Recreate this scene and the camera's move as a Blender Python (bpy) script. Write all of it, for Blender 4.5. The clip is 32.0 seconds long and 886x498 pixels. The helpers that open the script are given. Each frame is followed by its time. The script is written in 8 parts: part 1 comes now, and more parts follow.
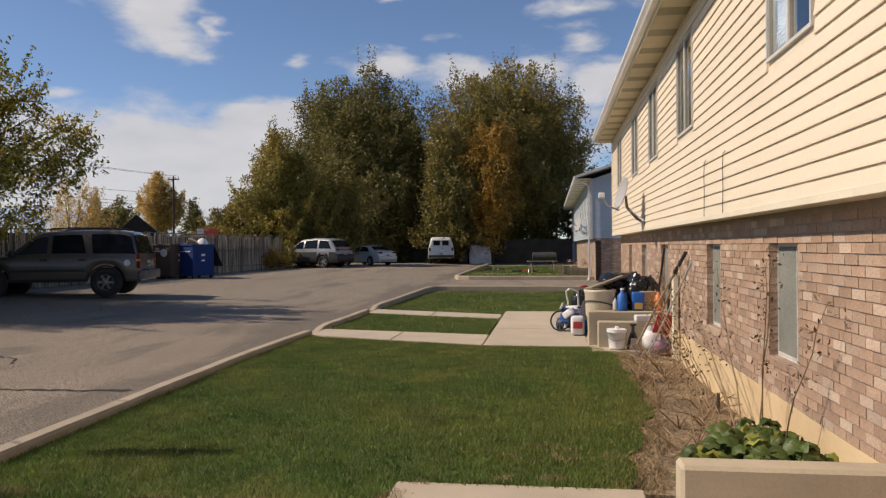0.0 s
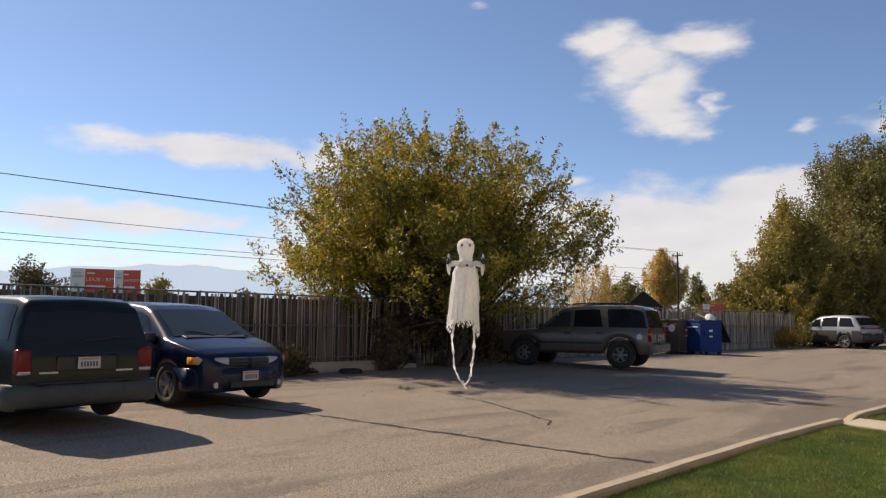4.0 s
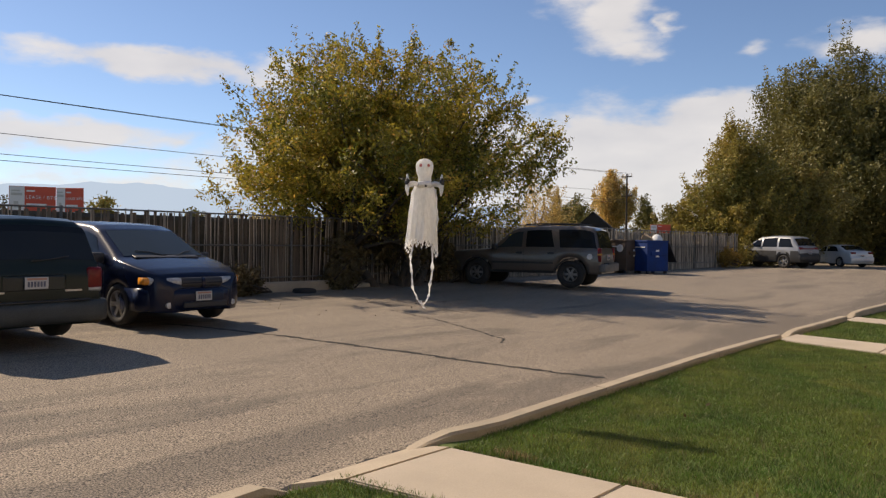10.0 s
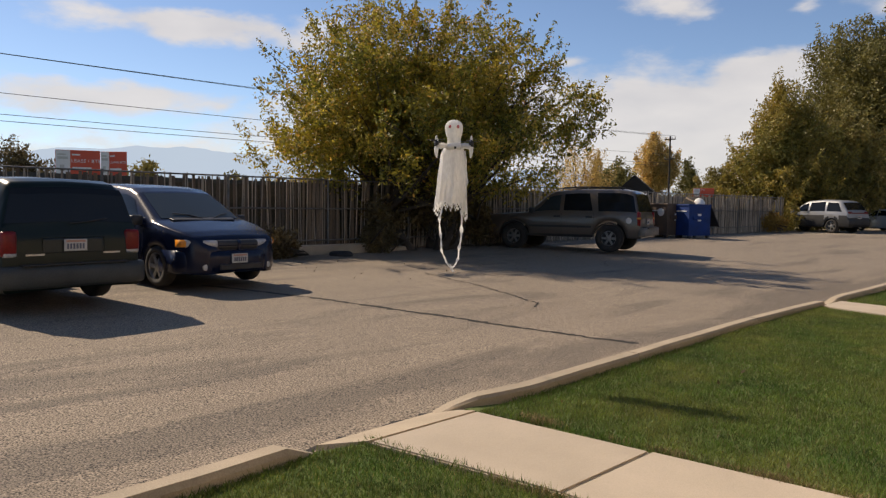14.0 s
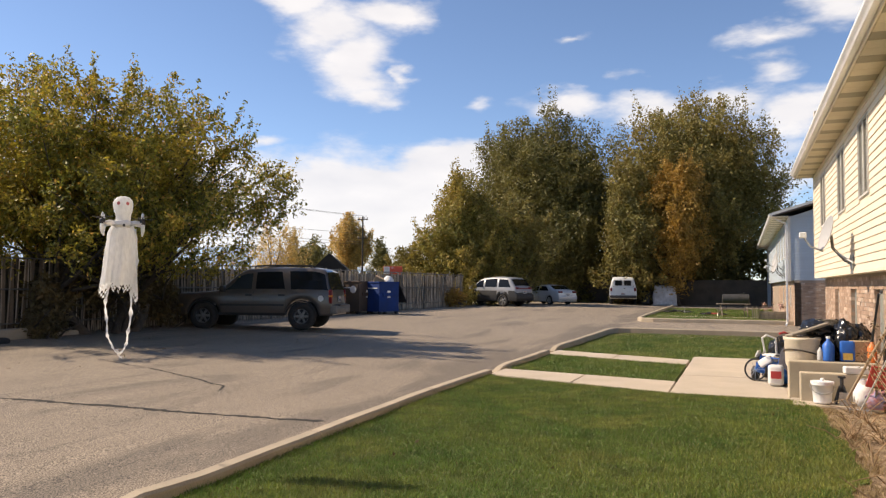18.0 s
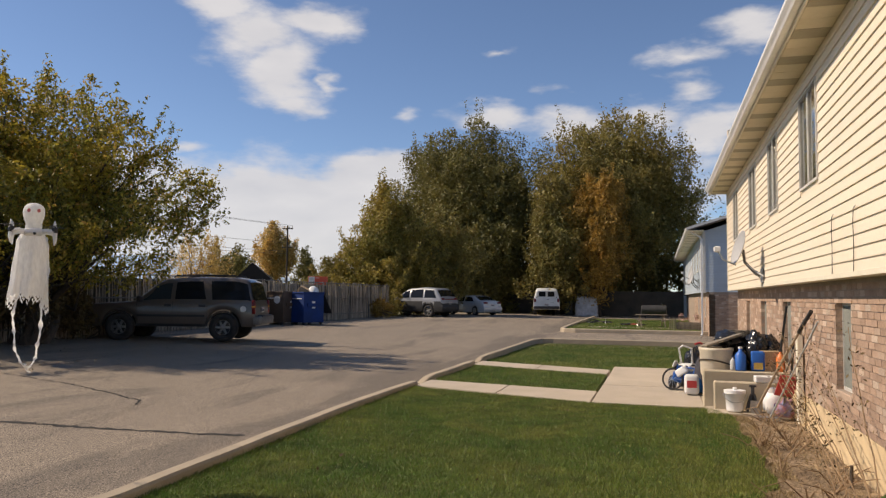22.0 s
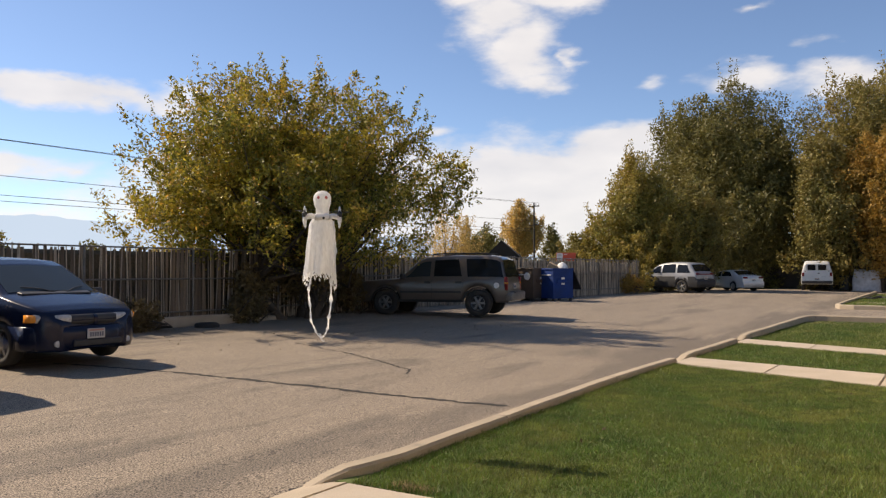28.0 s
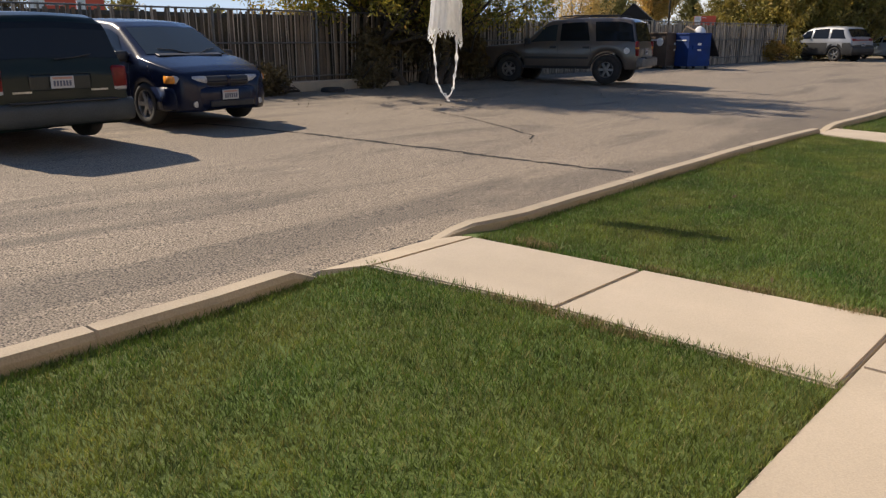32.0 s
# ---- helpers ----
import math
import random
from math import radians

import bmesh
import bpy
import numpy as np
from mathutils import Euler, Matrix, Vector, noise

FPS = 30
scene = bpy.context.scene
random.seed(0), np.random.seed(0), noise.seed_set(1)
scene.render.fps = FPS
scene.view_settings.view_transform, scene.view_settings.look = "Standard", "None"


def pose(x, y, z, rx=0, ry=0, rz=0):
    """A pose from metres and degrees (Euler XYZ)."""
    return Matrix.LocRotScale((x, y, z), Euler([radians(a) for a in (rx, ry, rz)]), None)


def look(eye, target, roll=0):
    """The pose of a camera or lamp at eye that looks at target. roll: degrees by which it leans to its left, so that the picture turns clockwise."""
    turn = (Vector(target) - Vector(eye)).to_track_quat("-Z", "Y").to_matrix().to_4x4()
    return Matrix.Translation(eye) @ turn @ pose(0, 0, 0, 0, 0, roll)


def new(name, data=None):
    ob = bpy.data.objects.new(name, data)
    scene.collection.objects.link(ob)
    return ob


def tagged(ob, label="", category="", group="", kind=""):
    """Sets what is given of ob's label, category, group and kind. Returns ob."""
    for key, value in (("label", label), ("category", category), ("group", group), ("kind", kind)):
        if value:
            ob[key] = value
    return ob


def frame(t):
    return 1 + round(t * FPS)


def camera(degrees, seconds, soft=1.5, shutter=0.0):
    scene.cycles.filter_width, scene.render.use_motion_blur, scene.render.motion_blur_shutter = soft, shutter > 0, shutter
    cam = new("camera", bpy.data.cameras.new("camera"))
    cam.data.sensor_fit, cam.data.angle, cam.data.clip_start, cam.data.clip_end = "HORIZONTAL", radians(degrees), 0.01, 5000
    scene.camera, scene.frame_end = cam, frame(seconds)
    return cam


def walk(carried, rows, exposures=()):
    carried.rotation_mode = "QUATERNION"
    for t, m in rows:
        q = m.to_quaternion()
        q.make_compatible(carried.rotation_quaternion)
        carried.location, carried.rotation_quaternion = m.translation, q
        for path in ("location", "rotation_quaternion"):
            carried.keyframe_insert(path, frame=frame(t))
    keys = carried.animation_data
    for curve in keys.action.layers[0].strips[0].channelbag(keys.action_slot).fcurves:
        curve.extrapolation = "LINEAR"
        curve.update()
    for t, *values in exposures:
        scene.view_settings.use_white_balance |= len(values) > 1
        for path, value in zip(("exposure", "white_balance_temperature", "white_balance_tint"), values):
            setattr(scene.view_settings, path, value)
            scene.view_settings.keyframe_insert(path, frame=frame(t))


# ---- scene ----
EXPOSURES = [(0.0, -0.08, 6770, 13), (1.0, -0.06, 6770, 13), (2.0, 0.25, 6970, 13), (3.0, 0.58, 7120, 13), (3.5, 0.45, 7120, 13), (6.0, -0.18, 6770, 11), (8.0, -0.03, 6870, 11), (9.0, 0.0, 6970, 12), (10.0, 0.16, 7120, 13), (13.0, 0.14, 7150, 13), (16.0, 0.03, 7120, 13), (17.0, 0.36, 7020, 13),
             (18.0, 0.53, 7020, 13), (19.0, 0.28, 6920, 13), (20.0, 0.05, 6820, 13), (21.0, -0.02, 6870, 14), (22.0, 0.08, 6920, 13), (24.0, 0.4, 6970, 12), (27.0, 0.42, 7020, 12), (28.0, 0.4, 7120, 13), (29.0, 0.15, 7070, 13), (30.0, 0.2, 7120, 13), (31.0, 0.14, 7070, 13), (32.0, 0.38, 6720, 11)]
cam = camera(59.7, 32.0, soft=1.3)
# seconds, eye x y z, pitch, lean, yaw
PATH = [
    (0, 4.381, -13.861, 1.712, -0.16, 0.43, 7.89),
    (0.5, 4.375, -13.861, 1.712, -0.91, 0.92, 8.70),
    (1, 4.366, -13.880, 1.714, -1.22, 1.15, 12.33),
    (1.5, 4.351, -13.901, 1.711, -1.45, 1.49, 15.63),
    (2, 4.344, -13.894, 1.704, -1.99, 1.25, 17.37),
    (2.5, 4.310, -13.874, 1.699, -1.78, 0.49, 20.60),
    (3, 4.252, -13.873, 1.699, -0.66, 0.54, 29.48),
    (3.5, 4.191, -13.928, 1.698, 2.80, 0.85, 40.68),
    (5.5, 4.274, -14.030, 1.796, 8.71, -2.32, 45.46),
    (6, 4.269, -14.023, 1.798, 8.21, -2.05, 44.19),
    (6.5, 4.269, -14.016, 1.799, 7.92, -2.31, 43.38),
    (7, 4.247, -14.008, 1.799, 6.68, -2.37, 42.84),
    (7.5, 4.228, -14.007, 1.794, 6.21, -2.38, 43.20),
    (8, 4.215, -14.003, 1.792, 5.05, -2.24, 43.35),
    (8.5, 4.161, -14.003, 1.770, 3.77, -2.20, 43.99),
    (9, 4.132, -14.009, 1.759, 2.32, -1.15, 45.52),
    (9.5, 4.129, -14.020, 1.740, 1.95, -0.79, 44.72),
    (10, 4.133, -14.015, 1.720, -0.52, -0.68, 40.22),
    (10.5, 4.111, -14.028, 1.709, -2.97, -1.30, 39.73),
    (11, 4.127, -14.014, 1.706, -3.40, -1.25, 38.84),
    (11.5, 4.159, -13.974, 1.709, -4.54, -1.61, 38.56),
    (12, 4.192, -13.930, 1.722, -3.62, -2.97, 39.74),
    (12.5, 4.186, -13.897, 1.711, -4.86, -2.11, 41.38),
    (13, 4.154, -13.894, 1.718, -3.59, -1.72, 43.60),
    (13.5, 4.147, -13.887, 1.709, -3.33, -1.11, 43.71),
    (15.5, 4.200, -13.877, 1.732, -3.34, -0.30, 41.65),
    (16, 4.219, -13.865, 1.725, -2.75, -0.41, 40.19),
    (16.5, 4.264, -13.836, 1.725, -0.46, -0.73, 31.14),
    (17, 4.281, -13.829, 1.729, 0.38, -0.40, 27.63),
    (17.5, 4.323, -13.851, 1.740, 2.96, -0.07, 24.49),
    (18, 4.344, -13.844, 1.738, 2.71, -0.36, 21.11),
    (18.5, 4.342, -13.856, 1.733, 2.34, -1.25, 19.12),
    (19, 4.360, -13.841, 1.734, 2.65, -1.85, 15.27),
    (19.5, 4.355, -13.833, 1.745, 3.52, -1.69, 14.26),
    (20, 4.359, -13.840, 1.740, 3.63, -2.42, 12.15),
    (20.5, 4.351, -13.842, 1.744, 4.02, -1.76, 11.67),
    (21, 4.357, -13.858, 1.744, 2.93, -1.41, 11.64),
    (21.5, 4.351, -13.847, 1.747, 3.16, -0.91, 13.42),
    (22, 4.338, -13.843, 1.753, 3.52, -0.53, 15.62),
    (22.5, 4.337, -13.863, 1.744, 3.38, -0.07, 17.65),
    (23, 4.327, -13.854, 1.748, 3.17, 0.16, 18.37),
    (23.5, 4.346, -13.849, 1.749, 3.39, 0.66, 18.41),
    (24, 4.345, -13.855, 1.746, 3.03, 0.84, 18.26),
    (24.5, 4.339, -13.844, 1.744, 2.95, 1.03, 18.06),
    (26.5, 4.311, -13.883, 1.746, 1.15, 0.03, 20.95),
    (27, 4.301, -13.907, 1.741, 1.44, -0.14, 24.74),
    (27.5, 4.274, -13.940, 1.739, 1.43, -0.19, 28.76),
    (28, 4.254, -13.957, 1.739, 1.71, 0.11, 33.73),
    (28.5, 4.236, -13.973, 1.738, 1.49, -0.05, 38.05),
    (29, 4.206, -13.966, 1.724, 0.61, -0.83, 42.87),
    (29.5, 4.197, -13.974, 1.736, -0.01, -1.80, 46.03),
    (30, 4.209, -13.980, 1.738, 0.61, -1.94, 45.26),
    (30.5, 4.212, -13.986, 1.727, 0.77, -1.91, 43.05),
    (31, 4.208, -13.968, 1.708, -2.70, -0.50, 42.55),
    (31.5, 4.204, -13.954, 1.672, -7.13, 0.24, 42.12),
    (32, 4.184, -13.944, 1.640, -15.16, 0.12, 42.62),
]
walk(cam, [(t, pose(x, y, z, 90 + pitch, lean, yaw)) for t, x, y, z, pitch, lean, yaw in PATH], EXPOSURES)

# ---- light ----
SUN_EL, SUN_AZ = 41.5, 187.5   # degrees; azimuth of the sun from +x towards +y
world = bpy.data.worlds.new("world")
scene.world = world
world.use_nodes = True
wn, wl = world.node_tree.nodes, world.node_tree.links
wn.clear()


def wnode(kind, **props):
    n = wn.new(kind)
    for key, value in props.items():
        if key == "op":
            n.operation = value
        else:
            n.inputs[int(key[1:])].default_value = value
    return n


def wmath(op, a, b=None, c=None):
    n = wn.new("ShaderNodeMath")
    n.operation = op
    for i, v in enumerate((a, b, c)):
        if v is None:
            continue
        if isinstance(v, (int, float)):
            n.inputs[i].default_value = v
        else:
            wl.new(v, n.inputs[i])
    return n.outputs[0]


w_out = wn.new("ShaderNodeOutputWorld")
w_bg = wn.new("ShaderNodeBackground")
w_sky = wn.new("ShaderNodeTexSky")
w_sky.sky_type = 'NISHITA'
w_sky.sun_disc = False
w_sky.sun_elevation = radians(SUN_EL)
w_sky.sun_rotation = radians(90 - SUN_AZ)
w_sky.altitude, w_sky.air_density, w_sky.dust_density, w_sky.ozone_density = 1350, 0.85, 0.45, 3.8
w_bg.inputs["Strength"].default_value = 0.122
w_tc = wn.new("ShaderNodeTexCoord")
w_noise = wn.new("ShaderNodeTexNoise")
w_noise.inputs["Scale"].default_value = 9.0
w_noise.inputs["Detail"].default_value = 7.0
w_noise.inputs["Roughness"].default_value = 0.6
w_map = wn.new("ShaderNodeMapping")
w_map.inputs["Scale"].default_value = (1, 1, 2.6)
wl.new(w_tc.outputs["Generated"], w_map.inputs[0])
wl.new(w_map.outputs[0], w_noise.inputs["Vector"])
w_fine = wmath('SUBTRACT', w_noise.outputs["Fac"], 0.5)
w_warp = wn.new("ShaderNodeTexNoise")
w_warp.inputs["Scale"].default_value = 11.0
w_warp.inputs["Detail"].default_value = 4.0
wl.new(w_map.outputs[0], w_warp.inputs["Vector"])
# clouds: heading from +y towards -x, height, half width, half height (degrees), softness, lean
CLOUDS = [(32.2, 20.3, 2.2, 1.2, 1.0, 0), (29.8, 18.5, 3.3, 2.1, 1.1, 0), (27.6, 15.9, 3.3, 2.4, 1.1, 0), (26.4, 13.8, 2.0, 1.2, 0.9, 0), (25.4, 19.8, 3.0, 1.3, 0.9, 0), (23.9, 15.3, 0.8, 0.6, 0.8, 0),
          (11.5, 17.4, 1.4, 0.42, 0.8, 0), (7.8, 15.3, 1.3, 0.5, 0.6, 0), (18.7, 13.5, 0.8, 0.5, 0.5, 0), (-2.3, 17.0, 2.2, 0.6, 0.7, 0), (-6.3, 18.4, 2.5, 1.0, 0.8, 0), (-2.3, 15.0, 1.8, 0.8, 0.8, 0),
          (12.2, 13.3, 3.0, 0.9, 0.9, 0), (5.4, 12.4, 4.2, 1.3, 1.0, 0), (0.5, 12.7, 3.4, 1.5, 1.1, 0), (-3.6, 12.0, 2.3, 1.2, 1.0, 0), (-2.5, 8.0, 4.0, 2.2, 0.8, 0), (-14.0, 12.0, 6.0, 2.4, 0.8, 0),
          (34.0, 4.0, 22.0, 5.2, 2.2, 0), (20.0, 8.2, 4.2, 2.2, 2.2, 0), (28.0, 7.3, 7.0, 1.9, 2.0, 0), (34.5, 10.4, 2.6, 0.5, 0.7, 0), (45.0, 7.2, 8.0, 1.8, 0.9, 0),
          (60.0, 12.0, 8.5, 1.2, 1.5, 0), (67.0, 6.9, 8.5, 1.3, 1.3, 0), (59.0, 6.6, 2.4, 1.0, 0.8, 0), (70.0, 3.0, 24.0, 1.8, 0.7, 0), (41.5, 22.7, 1.2, 0.35, 0.6, 0), (100.0, 9.0, 18.0, 2.5, 0.8, 0), (150.0, 16.0, 20.0, 4.0, 0.8, 0), (-70.0, 14.0, 25.0, 4.0, 0.8, 0), (-140.0, 20.0, 25.0, 5.0, 0.8, 0)]
w_sep = wn.new("ShaderNodeSeparateXYZ")
wl.new(w_tc.outputs["Generated"], w_sep.inputs[0])
w_az = wmath('MULTIPLY', wmath('ARCTAN2', wmath('MULTIPLY', w_sep.outputs[0], -1.0), w_sep.outputs[1]), 57.2958)
w_el = wmath('MULTIPLY', wmath('ARCSINE', w_sep.outputs[2]), 57.2958)
w_sw = wn.new("ShaderNodeSeparateColor")
wl.new(w_warp.outputs["Color"], w_sw.inputs[0])
w_az = wmath('ADD', w_az, wmath('MULTIPLY', wmath('SUBTRACT', w_sw.outputs[0], 0.5), 6.0))
w_el = wmath('ADD', w_el, wmath('MULTIPLY', wmath('SUBTRACT', w_sw.outputs[1], 0.5), 3.2))
w_cover = None
for c_az, c_el, c_w, c_h, c_s, c_l in CLOUDS:
    dx = wmath('DIVIDE', wmath('SUBTRACT', w_az, c_az), c_w)
    dy = wmath('DIVIDE', wmath('SUBTRACT', w_el, c_el), c_h)
    d = wmath('SQRT', wmath('ADD', wmath('MULTIPLY', dx, dx), wmath('MULTIPLY', dy, dy)))
    v = wmath('MULTIPLY', wmath('SUBTRACT', 1.3, d), c_s * 1.35)
    w_cover = v if w_cover is None else wmath('SMOOTH_MAX', w_cover, v, 0.25)
w_cover = wmath('ADD', w_cover, wmath('MULTIPLY', w_fine, 3.3))
w_ramp = wn.new("ShaderNodeMapRange")
w_ramp.interpolation_type = 'SMOOTHSTEP'
w_ramp.inputs[1].default_value, w_ramp.inputs[2].default_value = 0.0, 1.5
wl.new(w_cover, w_ramp.inputs[0])
w_shade = wn.new("ShaderNodeTexNoise")
w_shade.inputs["Scale"].default_value = 9.0
w_shade.inputs["Detail"].default_value = 5.0
wl.new(w_map.outputs[0], w_shade.inputs["Vector"])
w_cc = wn.new("ShaderNodeMix")
w_cc.data_type = 'RGBA'
w_cc.inputs[6].default_value = (4.2, 4.35, 4.75, 1)
w_cc.inputs[7].default_value = (6.6, 6.55, 6.5, 1)
wl.new(w_shade.outputs["Fac"], w_cc.inputs[0])
w_mix = wn.new("ShaderNodeMix")
w_mix.data_type = 'RGBA'
wl.new(wmath('MULTIPLY', w_ramp.outputs[0], 0.88), w_mix.inputs[0])
wl.new(w_sky.outputs[0], w_mix.inputs[6])
wl.new(w_cc.outputs[2], w_mix.inputs[7])
wl.new(w_mix.outputs[2], w_bg.inputs[0])
wl.new(w_bg.outputs[0], w_out.inputs[0])
sun_data = bpy.data.lights.new("sun", 'SUN')
sun_data.energy, sun_data.angle, sun_data.color = 4.7, radians(0.53), (1.0, 0.87, 0.71)
sun = new("sun", sun_data)
_e, _a = radians(SUN_EL), radians(SUN_AZ)
sun.matrix_world = look((30 * math.cos(_e) * math.cos(_a), 30 * math.cos(_e) * math.sin(_a), 30 * math.sin(_e)), (0, 0, 0))


# ---- materials ----
def surf(name, c1, c2, scale=3.0, rough=0.8, bump=0.0, bscale=60.0, vary=0.0, metal=0.0, fine=0.25, spec=0.5, coat=0.0, stretch=(1, 1, 1), third=None, translucent=0.0, streak=None):
    """A surface of two colours mixed by coarse and fine noise, with fine relief; vary: how far alike pieces differ."""
    m = bpy.data.materials.new(name)
    m.use_nodes = True
    nt = m.node_tree
    b = nt.nodes["Principled BSDF"]
    b.inputs["Roughness"].default_value = rough
    b.inputs["Metallic"].default_value = metal
    b.inputs["Specular IOR Level"].default_value = spec
    b.inputs["Coat Weight"].default_value = coat
    tc = nt.nodes.new("ShaderNodeTexCoord")
    mp = nt.nodes.new("ShaderNodeMapping")
    mp.inputs["Scale"].default_value = stretch
    nt.links.new(tc.outputs["Object"], mp.inputs[0])
    n1 = nt.nodes.new("ShaderNodeTexNoise")
    n1.inputs["Scale"].default_value, n1.inputs["Detail"].default_value = scale, 5.0
    n2 = nt.nodes.new("ShaderNodeTexNoise")
    n2.inputs["Scale"].default_value, n2.inputs["Detail"].default_value = bscale, 4.0
    for n in (n1, n2):
        nt.links.new(mp.outputs[0], n.inputs["Vector"])
    mr = nt.nodes.new("ShaderNodeMapRange")
    mr.inputs[1].default_value, mr.inputs[2].default_value = 0.32, 0.68
    nt.links.new(n1.outputs["Fac"], mr.inputs[0])
    mix = nt.nodes.new("ShaderNodeMix")
    mix.data_type = 'RGBA'
    mix.inputs[6].default_value, mix.inputs[7].default_value = (*c1, 1), (*c2, 1)
    nt.links.new(mr.outputs[0], mix.inputs[0])
    col = mix.outputs[2]
    if streak:                                   # long patches of another colour: (r, g, b, scale along x, along y, amount)
        ms_ = nt.nodes.new("ShaderNodeMapping")
        ms_.inputs["Scale"].default_value = (streak[3], streak[4], 1)
        nt.links.new(tc.outputs["Object"], ms_.inputs[0])
        ns = nt.nodes.new("ShaderNodeTexNoise")
        ns.inputs["Scale"].default_value, ns.inputs["Detail"].default_value, ns.inputs["Roughness"].default_value = 1.0, 6.0, 0.62
        ns.inputs["Distortion"].default_value = 0.6
        nt.links.new(ms_.outputs[0], ns.inputs["Vector"])
        rs_ = nt.nodes.new("ShaderNodeMapRange")
        rs_.interpolation_type = 'SMOOTHSTEP'
        rs_.inputs[1].default_value, rs_.inputs[2].default_value, rs_.inputs[4].default_value = 0.50, 0.68, streak[5]
        stain = ns.outputs["Fac"]
        if len(streak) > 6:                      # a worn line along y: its x, half width and gain
            sx = nt.nodes.new("ShaderNodeSeparateXYZ")
            nt.links.new(tc.outputs["Object"], sx.inputs[0])
            steps = [('SUBTRACT', streak[6]), ('ABSOLUTE', 0), ('DIVIDE', streak[7]), ('MINIMUM', 1.0), ('MULTIPLY', -streak[8]), ('ADD', streak[8])]
            v_ = sx.outputs[0]
            for op_, k_ in steps:
                mm = nt.nodes.new("ShaderNodeMath")
                mm.operation = op_
                mm.inputs[1].default_value = k_
                nt.links.new(v_, mm.inputs[0])
                v_ = mm.outputs[0]
            mm = nt.nodes.new("ShaderNodeMath")
            nt.links.new(v_, mm.inputs[0])
            nt.links.new(stain, mm.inputs[1])
            stain = mm.outputs[0]
        nt.links.new(stain, rs_.inputs[0])
        mk = nt.nodes.new("ShaderNodeMix")
        mk.data_type = 'RGBA'
        mk.inputs[7].default_value = (*streak[:3], 1)
        nt.links.new(rs_.outputs[0], mk.inputs[0])
        nt.links.new(col, mk.inputs[6])
        col = mk.outputs[2]
    hsv = nt.nodes.new("ShaderNodeHueSaturation")
    val = nt.nodes.new("ShaderNodeMapRange")
    val.inputs[1].default_value, val.inputs[2].default_value = 0.25, 0.75
    val.inputs[3].default_value, val.inputs[4].default_value = 1 - fine, 1 + fine
    nt.links.new(n2.outputs["Fac"], val.inputs[0])
    v = val.outputs[0]
    if third:
        oi0 = nt.nodes.new("ShaderNodeObjectInfo")
        ge0 = nt.nodes.new("ShaderNodeNewGeometry")
        ad0 = nt.nodes.new("ShaderNodeMath")
        ad0.operation = 'MULTIPLY_ADD'
        ad0.inputs[1].default_value = 3.7
        nt.links.new(oi0.outputs["Random"], ad0.inputs[0])
        nt.links.new(ge0.outputs["Random Per Island"], ad0.inputs[2])
        fr0 = nt.nodes.new("ShaderNodeMath")
        fr0.operation = 'FRACT'
        nt.links.new(ad0.outputs[0], fr0.inputs[0])
        st = nt.nodes.new("ShaderNodeMapRange")
        st.inputs[1].default_value, st.inputs[2].default_value = third[3], 1.0
        nt.links.new(fr0.outputs[0], st.inputs[0])
        m3 = nt.nodes.new("ShaderNodeMix")
        m3.data_type = 'RGBA'
        m3.inputs[7].default_value = (*third[:3], 1)
        nt.links.new(st.outputs[0], m3.inputs[0])
        nt.links.new(col, m3.inputs[6])
        col = m3.outputs[2]
    if vary:
        oi = nt.nodes.new("ShaderNodeObjectInfo")
        ge = nt.nodes.new("ShaderNodeNewGeometry")
        ad = nt.nodes.new("ShaderNodeMath")
        ad.operation = 'ADD'
        nt.links.new(oi.outputs["Random"], ad.inputs[0])
        nt.links.new(ge.outputs["Random Per Island"], ad.inputs[1])
        fr = nt.nodes.new("ShaderNodeMath")
        fr.operation = 'FRACT'
        nt.links.new(ad.outputs[0], fr.inputs[0])
        vr = nt.nodes.new("ShaderNodeMapRange")
        vr.inputs[3].default_value, vr.inputs[4].default_value = 1 - vary, 1 + vary
        nt.links.new(fr.outputs[0], vr.inputs[0])
        mu = nt.nodes.new("ShaderNodeMath")
        mu.operation = 'MULTIPLY'
        nt.links.new(v, mu.inputs[0])
        nt.links.new(vr.outputs[0], mu.inputs[1])
        v = mu.outputs[0]
    nt.links.new(v, hsv.inputs["Value"])
    nt.links.new(col, hsv.inputs["Color"])
    nt.links.new(hsv.outputs[0], b.inputs["Base Color"])
    if bump:
        bp = nt.nodes.new("ShaderNodeBump")
        bp.inputs["Strength"].default_value, bp.inputs["Distance"].default_value = bump, 0.01
        nt.links.new(n2.outputs["Fac"], bp.inputs["Height"])
        nt.links.new(bp.outputs[0], b.inputs["Normal"])
    if translucent:
        tr = nt.nodes.new("ShaderNodeBsdfTranslucent")
        nt.links.new(hsv.outputs[0], tr.inputs[0])
        ms = nt.nodes.new("ShaderNodeMixShader")
        ms.inputs[0].default_value = translucent
        nt.links.new(b.outputs[0], ms.inputs[1])
        nt.links.new(tr.outputs[0], ms.inputs[2])
        nt.links.new(ms.outputs[0], nt.nodes["Material Output"].inputs[0])
    return m


def glass(name, tint, rough=0.03, through_=0.0):
    """Window glass: glossy over a dark tint; through_: how much it lets through."""
    m = bpy.data.materials.new(name)
    m.use_nodes = True
    b = m.node_tree.nodes["Principled BSDF"]
    b.inputs["Base Color"].default_value = (*tint, 1)
    b.inputs["Roughness"].default_value = rough
    b.inputs["IOR"].default_value = 1.5
    b.inputs["Transmission Weight"].default_value = through_
    return m


